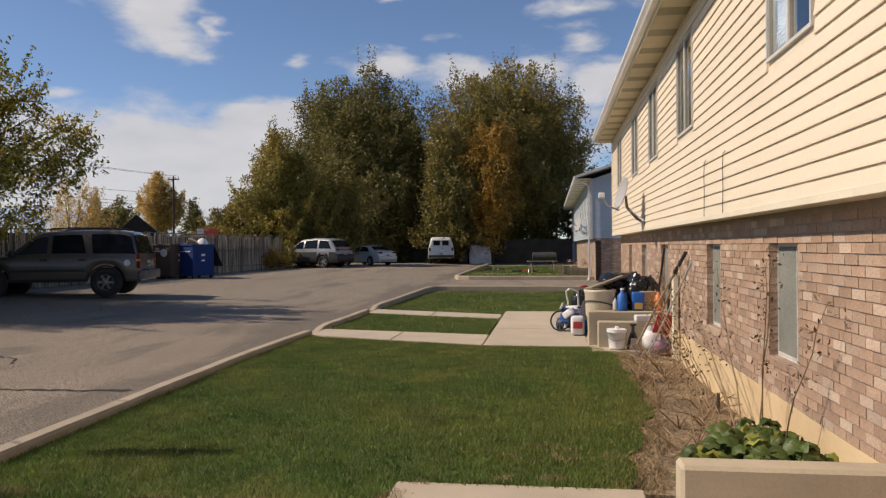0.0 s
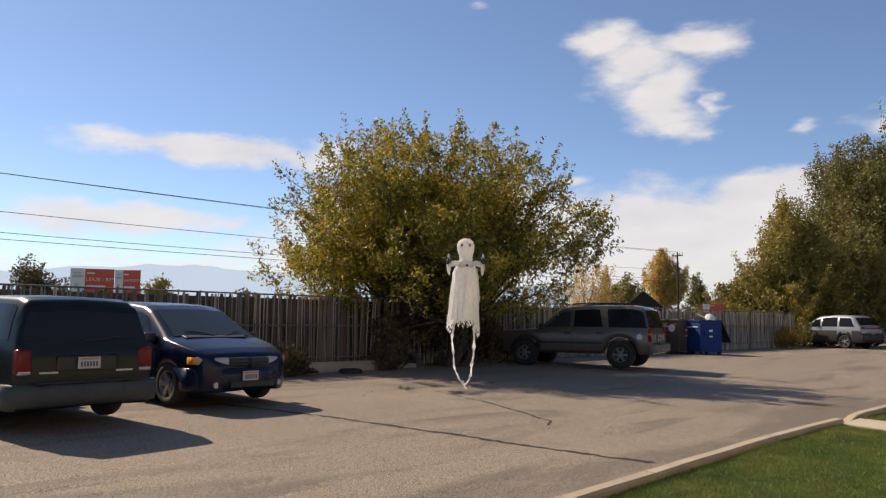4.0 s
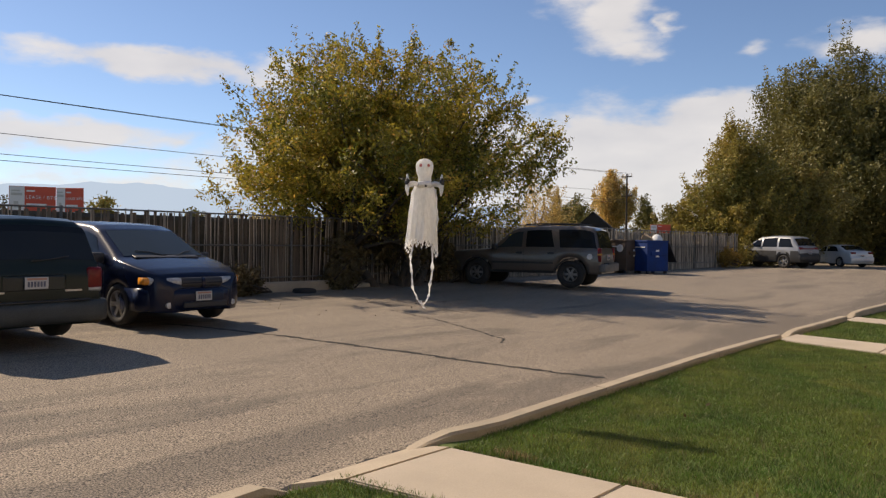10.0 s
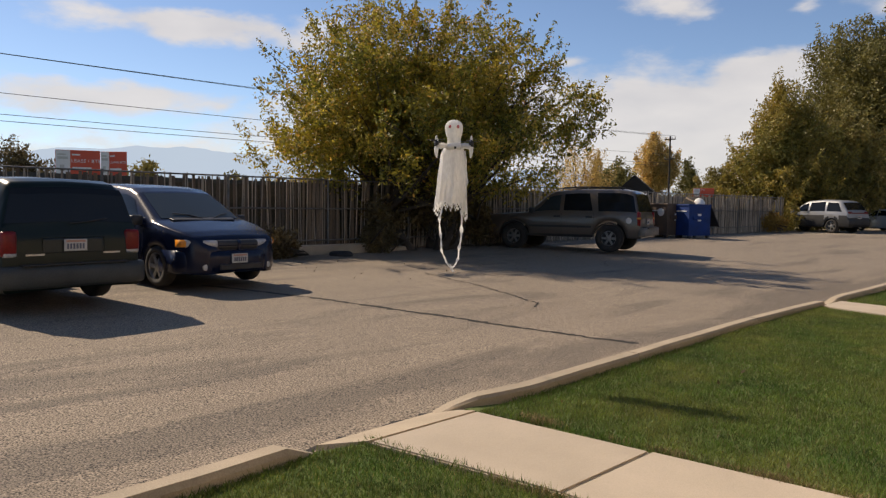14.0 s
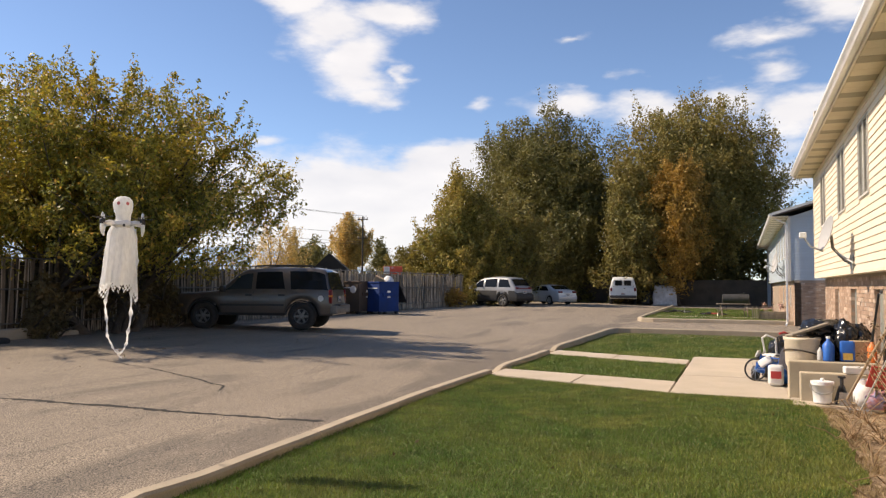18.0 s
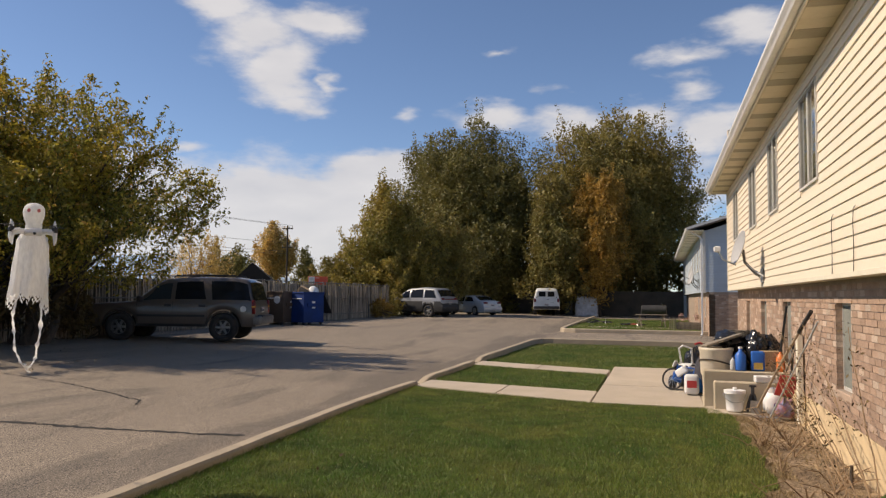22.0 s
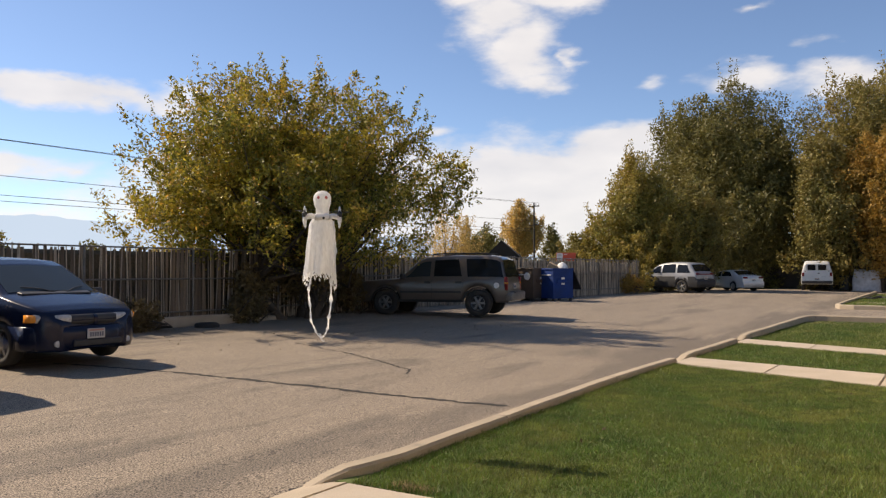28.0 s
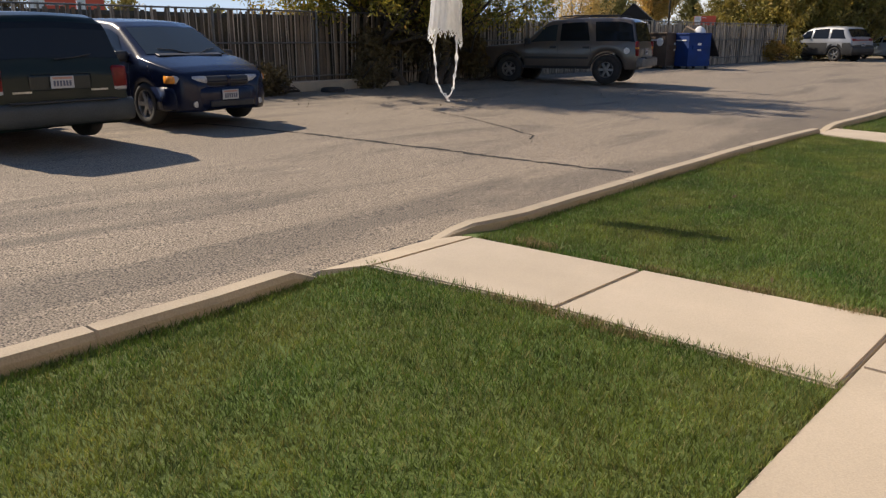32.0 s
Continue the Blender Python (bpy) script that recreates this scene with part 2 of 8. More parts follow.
M_ASPHALT = surf("asphalt", (.255, .208, .155), (.218, .178, .133), 0.4, 0.9, 0.8, 70.0, fine=1.45, streak=(.105, .088, .07, 1.1, .22, .65, -.8, .9, .2))
M_FIELD = surf("dry_field", (.22, .19, .10), (.10, .11, .05), 0.3, 0.95, 0.5, 6.0, fine=0.3)
M_CRACK = surf("crack_filler", (.014, .012, .011), (.028, .024, .02), 8, 0.9, 0.3, 90)
M_CONC = surf("pale_concrete", (.48, .405, .31), (.415, .35, .265), 1.6, 0.85, 0.3, 120, fine=0.1, vary=0.04)
M_KERB = surf("kerb_concrete", (.44, .36, .26), (.35, .29, .21), 2.2, 0.88, 0.4, 90, fine=0.15, vary=0.06)
M_LAWN = surf("lawn_base", (.075, .125, .02), (.10, .125, .028), 1.1, 0.95, 0.6, 160, fine=0.35)
M_BLADE = surf("grass_blades", (.056, .122, .015), (.14, .178, .03), 0.9, 0.6, 0, 5, fine=.35, vary=0.55, third=(.31, .27, .10, .775), translucent=0.28, streak=(.29, .262, .065, .8, .6, .42))
M_SOIL = surf("dry_bed_soil", (.36, .265, .165), (.15, .105, .066), 2.4, 0.95, 1.0, 30, fine=0.6)
M_MORTAR = surf("mortar", (.36, .285, .22), (.29, .225, .175), 5, 0.9, 0.3, 120)
M_BRICK = surf("pink_brown_brick", (.42, .285, .20), (.33, .22, .155), 6, 0.85, 0.5, 70, vary=0.17, fine=0.26, third=(.50, .39, .30, .66))
M_FOUND = surf("ochre_foundation", (.68, .52, .31), (.58, .43, .25), 1.5, 0.85, 0.3, 90, fine=0.1)
M_CREAM = surf("cream_vinyl_siding", (.80, .69, .53), (.76, .655, .495), 0.7, 0.5, 0.1, 20, vary=0.025, fine=0.03)
M_PALE = surf("pale_blue_siding", (.47, .53, .58), (.42, .48, .53), 0.7, 0.55, 0.1, 20, vary=0.03, fine=0.03)
M_TRIM = surf("cream_trim", (.80, .73, .57), (.74, .67, .52), 2, 0.5, 0, 30, fine=0.04)
M_SOFFIT = surf("soffit_panel", (.70, .61, .43), (.64, .55, .38), 2, 0.6, 0, 30, fine=0.04)
M_VENT = surf("vented_soffit_panel", (.42, .36, .25), (.36, .31, .21), 2, 0.7, 0, 30, fine=0.06)
M_GUTTER = surf("white_gutter", (.80, .78, .74), (.72, .70, .66), 3, 0.4, 0, 30, fine=0.04)
M_VINYL = surf("white_vinyl", (.66, .64, .59), (.58, .56, .52), 3, 0.4, 0, 30, fine=0.03)
M_SASH = surf("tan_sash", (.34, .31, .26), (.28, .255, .215), 3, 0.45, 0, 30, fine=0.03)
M_GLASS = glass("window_glass", (.9, .95, .95), 0.02, 1.0)
M_CURTAIN = surf("grey_curtain", (.085, .082, .072), (.05, .05, .045), 3, 0.9, 0.2, 14, stretch=(1, 6, 1))
M_PALECURTAIN = surf("pale_grey_curtain", (.26, .28, .265), (.17, .185, .175), 3, 0.9, 0.2, 14, stretch=(1, 6, 1))
M_SCREEN = surf("insect_mesh", (.23, .235, .20), (.15, .16, .145), 2.2, 0.8, 0.2, 60, fine=.3)
M_BLIND = surf("blue_grey_blind", (.50, .56, .64), (.46, .52, .60), 3, 0.6, 0, 30, vary=0.05)
M_ROOF = surf("roof_shingle", (.12, .10, .09), (.17, .15, .13), 4, 0.9, 0.5, 40)
M_DARKROOM = surf("unlit_room_dark", (.05, .048, .045), (.06, .056, .05), 2, 0.9)
M_WOOD = surf("weathered_wood", (.30, .25, .19), (.20, .165, .13), 3, 0.85, 0.4, 40, vary=0.3, stretch=(4, 4, .6))
M_PLANK = surf("grey_slats", (.40, .34, .26), (.27, .225, .175), 2, 0.8, 0.3, 30, vary=0.42, stretch=(4, 4, .5))
M_IRON = surf("galvanised_pipe", (.20, .19, .175), (.14, .135, .125), 6, 0.6, 0.1, 50, metal=0.5)
M_BARK = surf("bark", (.085, .066, .048), (.05, .039, .03), 6, 0.95, 0.9, 30, stretch=(2, 2, .5))
M_STEEL = surf("brushed_steel", (.5, .5, .5), (.42, .42, .42), 8, 0.35, 0, 40, metal=0.9)
M_BLACK = surf("black_plastic", (.02, .02, .021), (.03, .03, .031), 8, 0.5, 0.1, 60)
M_RUBBER = surf("tyre_rubber", (.018, .018, .018), (.032, .03, .028), 8, 0.85, 0.3, 60)
M_WHITEP = surf("white_plastic", (.78, .77, .74), (.70, .69, .66), 4, 0.45, 0, 50, fine=0.05)
M_REDP = surf("red_plastic", (.52, .05, .05), (.42, .04, .04), 4, 0.45, 0, 50, fine=0.06)
M_ORANGEP = surf("orange_plastic", (.75, .20, .04), (.65, .16, .03), 4, 0.45, 0, 50, fine=0.06)
M_BLUEP = surf("blue_plastic", (.02, .13, .48), (.015, .10, .40), 4, 0.45, 0, 50, fine=0.06)
M_CARD = surf("cardboard", (.45, .32, .19), (.38, .26, .15), 4, 0.9, 0.2, 50)
M_GREYP = surf("grey_painted_metal", (.50, .50, .48), (.42, .42, .40), 5, 0.5, 0, 50, fine=0.06)


# ---- building blocks ----
def mesh_of(name, bm, material):
    me = bpy.data.meshes.new(name)
    bm.to_mesh(me)
    bm.free()
    for m in (material if isinstance(material, (list, tuple)) else [material]):
        me.materials.append(m)
    return me


def part(name, bm, material, parent=None, label="", smooth=False):
    me = mesh_of(name, bm, material)
    if smooth:
        me.polygons.foreach_set("use_smooth", [True] * len(me.polygons))
    ob = new(name, me)
    if parent is not None:
        ob.parent = parent
    if label:
        ob["label"] = label
    return ob


def empty(name, loc=(0, 0, 0), rz=0.0):
    ob = new(name)
    ob.matrix_world = pose(*loc, 0, 0, rz)
    ob.empty_display_size = 0.1
    return ob


def add_box(bm, lo, hi, m=None, mat=0):
    vs = [Vector((x, y, z)) for x in (lo[0], hi[0]) for y in (lo[1], hi[1]) for z in (lo[2], hi[2])]
    if m is not None:
        vs = [m @ v for v in vs]
    b = [bm.verts.new(v) for v in vs]
    for f in ((0, 1, 3, 2), (4, 6, 7, 5), (0, 4, 5, 1), (2, 3, 7, 6), (0, 2, 6, 4), (1, 5, 7, 3)):
        bm.faces.new([b[i] for i in f]).material_index = mat
    return b


def box(lo, hi, bevel=0.0, m=None, seg=1):
    bm = bmesh.new()
    add_box(bm, lo, hi, m)
    if bevel:
        bmesh.ops.bevel(bm, geom=bm.edges[:], offset=bevel, segments=seg, affect='EDGES', profile=0.5)
    return bm


def add_tube(bm, pts, radius, n=8, caps=True):
    """A tube along points; radius: one number or one for each point."""
    pts = [Vector(p) for p in pts]
    rad = radius if isinstance(radius, (list, tuple)) else [radius] * len(pts)
    rings = []
    side = None
    for i, p in enumerate(pts):
        d = (pts[min(i + 1, len(pts) - 1)] - pts[max(i - 1, 0)])
        d = d.normalized() if d.length > 1e-9 else Vector((0, 0, 1))
        if side is None:
            side = d.orthogonal().normalized()
        side = (side - d * side.dot(d))
        side = side.normalized() if side.length > 1e-6 else d.orthogonal().normalized()
        up = d.cross(side)
        rings.append([bm.verts.new(p + (side * math.cos(2 * math.pi * k / n) + up * math.sin(2 * math.pi * k / n)) * rad[i]) for k in range(n)])
    for a, b in zip(rings, rings[1:]):
        for k in range(n):
            bm.faces.new((a[k], a[(k + 1) % n], b[(k + 1) % n], b[k]))
    if caps:
        bm.faces.new(rings[0][::-1])
        bm.faces.new(rings[-1])
    return bm


def tube(pts, radius, n=8):
    return add_tube(bmesh.new(), pts, radius, n)


def add_lathe(bm, prof, n=20, centre=(0, 0, 0), m=None):
    """A turned shape: prof is (radius, height) from bottom to top."""
    rings = []
    for r, z in prof:
        ring = []
        for k in range(n):
            p = Vector((centre[0] + r * math.cos(2 * math.pi * k / n), centre[1] + r * math.sin(2 * math.pi * k / n), centre[2] + z))
            ring.append(bm.verts.new(m @ p if m is not None else p))
        rings.append(ring)
    for a, b in zip(rings, rings[1:]):
        for k in range(n):
            bm.faces.new((a[k], a[(k + 1) % n], b[(k + 1) % n], b[k]))
    bm.faces.new(rings[0][::-1])
    bm.faces.new(rings[-1])
    return bm


def lathe(prof, n=20, centre=(0, 0, 0), m=None):
    return add_lathe(bmesh.new(), prof, n, centre, m)


def prism(poly, z0, z1, bevel=0.0):
    """A slab over a polygon of (x, y)."""
    bm = bmesh.new()
    lo = [bm.verts.new((x, y, z0)) for x, y in poly]
    hi = [bm.verts.new((x, y, z1)) for x, y in poly]
    bm.faces.new(lo[::-1])
    top = bm.faces.new(hi)
    for i in range(len(poly)):
        j = (i + 1) % len(poly)
        bm.faces.new((lo[i], lo[j], hi[j], hi[i]))
    bmesh.ops.recalc_face_normals(bm, faces=bm.faces[:])
    if bevel:
        bmesh.ops.bevel(bm, geom=top.edges[:], offset=bevel, segments=2, affect='EDGES')
    return bm


def quads_mesh(name, verts, quads, material):
    me = bpy.data.meshes.new(name)
    me.from_pydata(verts, [], quads)
    me.materials.append(material)
    return me


def tri_soup(name, v, material):
    """A mesh of loose triangles; v is an array of n x 3 x 3."""
    n = len(v)
    me = bpy.data.meshes.new(name)
    me.vertices.add(3 * n)
    me.loops.add(3 * n)
    me.polygons.add(n)
    me.vertices.foreach_set("co", v.reshape(-1).astype(np.float32))
    me.loops.foreach_set("vertex_index", np.arange(3 * n, dtype=np.int32))
    me.polygons.foreach_set("loop_start", np.arange(0, 3 * n, 3, dtype=np.int32))
    me.update(calc_edges=True)
    me.materials.append(material)
    return me


# ---- ground ----
def lotz(x, y):
    return min(0.42, 0.03 * max(0.0, -x) + 0.006 * max(0.0, y))


bm = bmesh.new()
xs = [-2500, -400, -60, -30, -19, -14.5] + [-14 + i for i in range(15)] + [8, 30, 300, 1500]
ys = [-1500, -200, -40] + [-30 + 3 * i for i in range(30)] + [90, 200, 500, 2500]
g = [[bm.verts.new((x, y, lotz(max(x, -30), min(y, 60)))) for y in ys] for x in xs]
for i in range(len(xs) - 1):
    for j in range(len(ys) - 1):
        f = bm.faces.new((g[i][j], g[i + 1][j], g[i + 1][j + 1], g[i][j + 1]))
        f.material_index = 1 if (xs[i] < -13.5 or ys[j] > 50 or ys[j] < -35 or xs[i] > 29) else 0
ground = tagged(part("ground", bm, [M_ASPHALT, M_FIELD]), "worn tan-grey asphalt parking lot running out into dry fields", "ground", kind="structure")


def ribbon(name, pts, width, material, label, lift=0.004):
    rng = random.Random(len(pts) * 7 + int(abs(pts[0][0]) * 100))
    bm = bmesh.new()
    prev = None
    fine_pts = []
    for a, b in zip(pts, pts[1:]):
        k = max(2, int(math.dist(a, b) / 0.07))
        fine_pts += [(a[0] + (b[0] - a[0]) * i / k, a[1] + (b[1] - a[1]) * i / k) for i in range(k)]
    fine_pts.append(pts[-1])
    for i, (x, y) in enumerate(fine_pts):
        nx, ny = fine_pts[min(i + 1, len(fine_pts) - 1)], fine_pts[max(i - 1, 0)]
        d = Vector((nx[0] - ny[0], nx[1] - ny[1], 0)).normalized()
        n = Vector((-d.y, d.x, 0))
        w = width * rng.uniform(0.3, 1.2) * (0.3 if i in (0, len(fine_pts) - 1) else 1)
        c = Vector((x, y, 0)) + n * (rng.uniform(-0.03, 0.03) + .05 * noise.noise((x * 1.3, y * 1.3, 7)))
        a, b = c - n * w / 2, c + n * w / 2
        row = [bm.verts.new((q.x, q.y, lotz(q.x, q.y) + lift)) for q in (a, b)]
        if prev:
            bm.faces.new((prev[0], row[0], row[1], prev[1]))
        prev = row
    return tagged(part(name, bm, material), label, "crack", kind="structure")


ribbon("asphalt_crack", [(-8.2, -6.9), (-6.9, -6.44), (-5.4, -6.1), (-3.95, -5.85), (-2.4, -5.6), (-1.1, -5.35), (-0.6, -5.2)], 0.125, M_CRACK, "dark ragged crack across the worn asphalt")
ribbon("asphalt_crack", [(-7.6, -1.9), (-5.4, -2.59), (-4.4, -3.0), (-3.47, -3.48), (-3.2, -3.9)], 0.06, M_CRACK, "thin dark crack across the worn asphalt")
ribbon("asphalt_crack", [(-8.6, -1.2), (-7.4, -0.8), (-6.2, -0.9)], 0.04, M_CRACK, "thin dark crack across the worn asphalt")
ribbon("asphalt_crack", [(-0.04, -10.95), (-0.13, -10.4), (-0.14, -9.7), (-0.19, -9.15), (-.06, -8.9)], 0.11, M_CRACK, "dark gap of broken asphalt at the walk's end")
ribbon("asphalt_crack", [(.17, -14.5), (.13, -12.0), (.02, -10.9)], 0.05, M_CRACK, "dark gap of broken asphalt along the kerb")

def kerb(pts, label, width=0.165, height=0.19, ramp=(0.0, 0.0)):
    """A cast kerb along (x, y) points that run along its middle; ramp: the lengths over which its two ends fall to the ground."""
    path = []
    for a, b in zip(pts, pts[1:]):
        k = max(1, int(math.dist(a, b) / 0.2))
        path += [(a[0] + (b[0] - a[0]) * i / k, a[1] + (b[1] - a[1]) * i / k) for i in range(k)]
    path.append(pts[-1])
    bm = bmesh.new()
    prof = ((-.5, -1.2), (-.5, .8), (-.38, 1.0), (.38, 1.0), (.5, .86), (.5, -1.2))
    rings = []
    full = height
    for i, p in enumerate(path):
        q, r = path[min(i + 1, len(path) - 1)], path[max(i - 1, 0)]
        d = Vector((q[0] - r[0], q[1] - r[1], 0)).normalized()
        n = Vector((d.y, -d.x, 0))
        z = lotz(p[0], p[1])
        drop = max([1 - math.dist(p, e) / k for k, e in zip(ramp, (path[0], path[-1])) if k and math.dist(p, e) < k] + [0.0])
        height = full * (1 - .8 * drop * drop)
        wob = 0.006 * noise.noise((p[0] * .8, p[1] * .8, 0))
        rings.append([bm.verts.new((p[0] + n.x * a * width, p[1] + n.y * a * width, z + b * height + (wob if b > 0 else 0))) for a, b in prof])
    for a, b in zip(rings, rings[1:]):
        for k in range(len(prof) - 1):
            bm.faces.new((a[k], a[k + 1], b[k + 1], b[k]))
    bm.faces.new(rings[0][::-1])
    bm.faces.new(rings[-1])
    bmesh.ops.recalc_face_normals(bm, faces=bm.faces[:])
    return tagged(part("kerb", bm, M_KERB), label, "kerb", kind="structure")


KL = "tan cast concrete kerb edging the lawn"
kerb([(-.08, -9.44), (.0, -9.33), (.09, -9.16), (.17, -8.95), (.2, -8.6), (.15, -7.7), (.105, -6.62)], KL, ramp=(.5, 0))
kerb([(.104, -6.60), (.05, -5.4), (-.02, -4.0), (-.045, -3.02)], KL)
kerb([(-.045, -3.0), (-.06, -1.2), (-.05, -.12)], KL)
kerb([(.10, -10.72), (.17, -11.1), (.235, -11.7), (.265, -12.4)], KL, ramp=(.3, 0))
kerb([(.266, -12.42), (.31, -14.6)], KL)
kerb([(.311, -14.62), (.36, -20.0)], KL)
kerb([(-.2, .74), (-.14, .95), (-.07, 1.25), (-.04, 1.6), (-.03, 2.8), (-.03, 4.4)], KL, ramp=(.5, 0))
kerb([(-.22, 5.72), (-.17, 5.95), (-.1, 6.3), (-.07, 7.0), (-.04, 10.0), (-.01, 13.0), (.06, 13.8), (.22, 14.2), (.62, 14.32), (3, 14.3), (6.0, 14.2)], KL, ramp=(.5, 0))
kerb([(6.4, 22.4), (3, 22.5), (.6, 22.5), (.1, 22.7), (-.12, 23.2), (-.17, 26), (-.2, 34), (-.2, 43)], KL)

def bed_edge(y):
    """Where the lawn ends at the planting bed, ragged."""
    x = 5.33 - .48 * max(0.0, (-6.0 - y) / 2.66) ** 1.3 - .27 * max(0.0, (y + 2.4) / .9) ** 2
    return x + .16 * noise.noise((0, y * 1.1, 4)) + .09 * noise.noise((0, y * 3.4, 9))


RAGGED = [(bed_edge(-1.52 - 7.1 * i / 44), -1.52 - 7.1 * i / 44) for i in range(45)]
LAWNS = {
    "near": [(.14, -9.33), (.2, -8.9), (.2, -8.3), (.1, -6.6), (-.02, -4.0), (-.06, -.15), (.25, -.38), (3.29, -1.38), *RAGGED, (3.33, -8.66), (3.3, -9.22), (.4, -9.3)],
    "south": [(.38, -20), (.25, -12), (.16, -10.9), (.26, -10.5), (3.3, -10.33), (3.3, -20)],
    "strip": [(.1, .88), (3.22, .12), (3.24, 3.2), (.0, 4.48), (.0, 2.0), (-.02, 1.4)],
    "north": [(.12, 5.65), (3.26, 4.35), (3.26, 5.25), (6.17, 5.25), (6.17, 6.3), (6.2, 13.9), (3, 14.2), (.6, 14.25), (.1, 13.7), (0, 12), (-.04, 7), (-.06, 6.2)],
    "far": [(.1, 22.7), (6.2, 22.6), (6.2, 43), (-.1, 43), (-.1, 24)],
}
for key, poly in LAWNS.items():
    tagged(part("lawn", prism(poly, -0.1, {"far": .25, "near": .096, "south": .096, "strip": .096, "north": .075}.get(key, .115)), M_LAWN), "mown green lawn with yellowing patches beside the kerb", "lawn", kind="structure")

# paving: each slab a piece of its walk


def paving(name, label, slabs, top=0.114):
    base = tagged(empty(name), label, "path", kind="structure")
    for poly in slabs:
        part("slab", prism(poly, -0.1, top, 0.012), M_CONC, base)
    return base


def strip_slabs(a, b, c, d, n, gap=0.008):
    """n slabs between the edges a-b and d-c."""
    out = []
    for i in range(n):
        s, e = i / n + gap / 6, (i + 1) / n - gap / 6
        lerp = lambda p, q, t: (p[0] + (q[0] - p[0]) * t, p[1] + (q[1] - p[1]) * t)
        out.append([lerp(a, b, s), lerp(a, b, e), lerp(d, c, e), lerp(d, c, s)])
    return out


paving("pavement_walk", "pale concrete walk from the kerb to the entrance slab", [
    [(.3, -10.46), (1.74, -10.32), (1.74, -9.29), (.3, -9.36)], [(1.752, -10.32), (3.315, -10.36), (3.315, -9.2), (1.752, -9.28)]])
bm = bmesh.new()
lo_, hi_ = [(-.09, -10.62), (.29, -10.47), (.29, -9.37), (.02, -9.33), (-.14, -9.22)], (.035, .118, .118, .07, .03)
top_ = [bm.verts.new((x, y, z)) for (x, y), z in zip(lo_, hi_)]
low_ = [bm.verts.new((x, y, -.1)) for x, y in lo_]
bm.faces.new(top_)
bm.faces.new(low_[::-1])
for i in range(5):
    bm.faces.new((top_[i], low_[i], low_[(i + 1) % 5], top_[(i + 1) % 5]))
bmesh.ops.recalc_face_normals(bm, faces=bm.faces[:])
tagged(part("pavement_apron", bm, M_KERB), "worn concrete apron sloping from the walk to the asphalt", "path", kind="structure")
paving("pavement_patio", "pale concrete entrance slab beside the house", [
    [(3.33, -11.6), (5.0, -11.6), (5.0, -10.05), (3.33, -10.05)], [(3.33, -10.04), (4.98, -10.04), (4.98, -8.68), (3.33, -8.68)],
    [(5.0, -10.6), (6.15, -10.6), (6.15, -10.02), (5.0, -10.02)], [(3.33, -14), (5.2, -14), (5.2, -11.61), (3.33, -11.61)], [(3.33, -18), (5.2, -18), (5.2, -14.01), (3.33, -14.01)]])
paving("pavement_walk", "pale concrete walk from the kerb to the neighbouring entrance", strip_slabs((-.02, -.16), (3.28, -1.37), (3.28, .12), (-.02, .9), 2))
paving("pavement_walk", "narrow pale concrete walk between two strips of lawn", strip_slabs((-.05, 4.52), (3.25, 3.22), (3.25, 4.33), (-.05, 5.68), 2))
paving("pavement_patio", "pale concrete slab before the neighbouring entrance", [
    [(3.29, -1.42), (5.0, -1.42), (5.0, 1.2), (3.29, 1.2)], [(3.29, 1.21), (5.9, 1.21), (5.9, 5.2), (3.29, 5.2)], [(5.0, -1.95), (6.15, -1.95), (6.15, -1.42), (5.0, -1.42)], [(5.0, -1.41), (6.15, -1.41), (6.15, 1.2), (5.0, 1.2)]])
paving("pavement_walk", "pale concrete walk across the far lawn", strip_slabs((.2, 26.6), (6.1, 26.2), (6.1, 27.3), (.2, 27.8), 4), 0.262)

bed = [(5.1, -1.95), (6.16, -1.95), (6.16, -8.66), (4.5, -8.66), (4.7, -5.0), (4.9, -1.95)]
bm = prism(bed, -0.1, 0.075)
tagged(part("planting_bed", bm, M_SOIL), "dry brown planting bed along the house wall", "soil", kind="structure")


# grass blades, as loose triangles
def in_poly(px, py, poly):
    inside = np.zeros(len(px), bool)
    for (x1, y1), (x2, y2) in zip(poly, poly[1:] + poly[:1]):
        hit = ((y1 > py) != (y2 > py)) & (px < (x2 - x1) * (py - y1) / (y2 - y1 + 1e-12) + x1)
        inside ^= hit
    return inside


def blades(poly, density, height, width, seed, z=0.095, flat=1.0):
    r = np.random.default_rng(seed)
    p = np.array(poly)
    lo, hi = p.min(0), p.max(0)
    n = int(density * (hi[0] - lo[0]) * (hi[1] - lo[1]))
    x, y = r.uniform(lo[0], hi[0], n), r.uniform(lo[1], hi[1], n)
    keep = in_poly(x, y, poly)
    x, y = x[keep], y[keep]
    n = len(x)
    a = r.uniform(0, 2 * np.pi, n)
    patch = 0.75 + 0.5 * np.sin(x * 1.7 + np.sin(y * 1.1) * 2) * np.sin(y * 1.3 + x * .4)
    h = height * r.uniform(0.5, 1.25, n) * (0.8 + 0.25 * patch)
    w = width * r.uniform(0.7, 1.3, n)
    lean = r.uniform(0.15, 0.9, n) * h * flat
    b = r.uniform(0, 2 * np.pi, n)
    c, s = np.cos(a) * w / 2, np.sin(a) * w / 2
    v = np.empty((n, 3, 3))
    v[:, 0] = np.stack([x - c, y - s, np.full(n, z)], 1)
    v[:, 1] = np.stack([x + c, y + s, np.full(n, z)], 1)
    v[:, 2] = np.stack([x + np.cos(b) * lean, y + np.sin(b) * lean, z + h], 1)
    return v


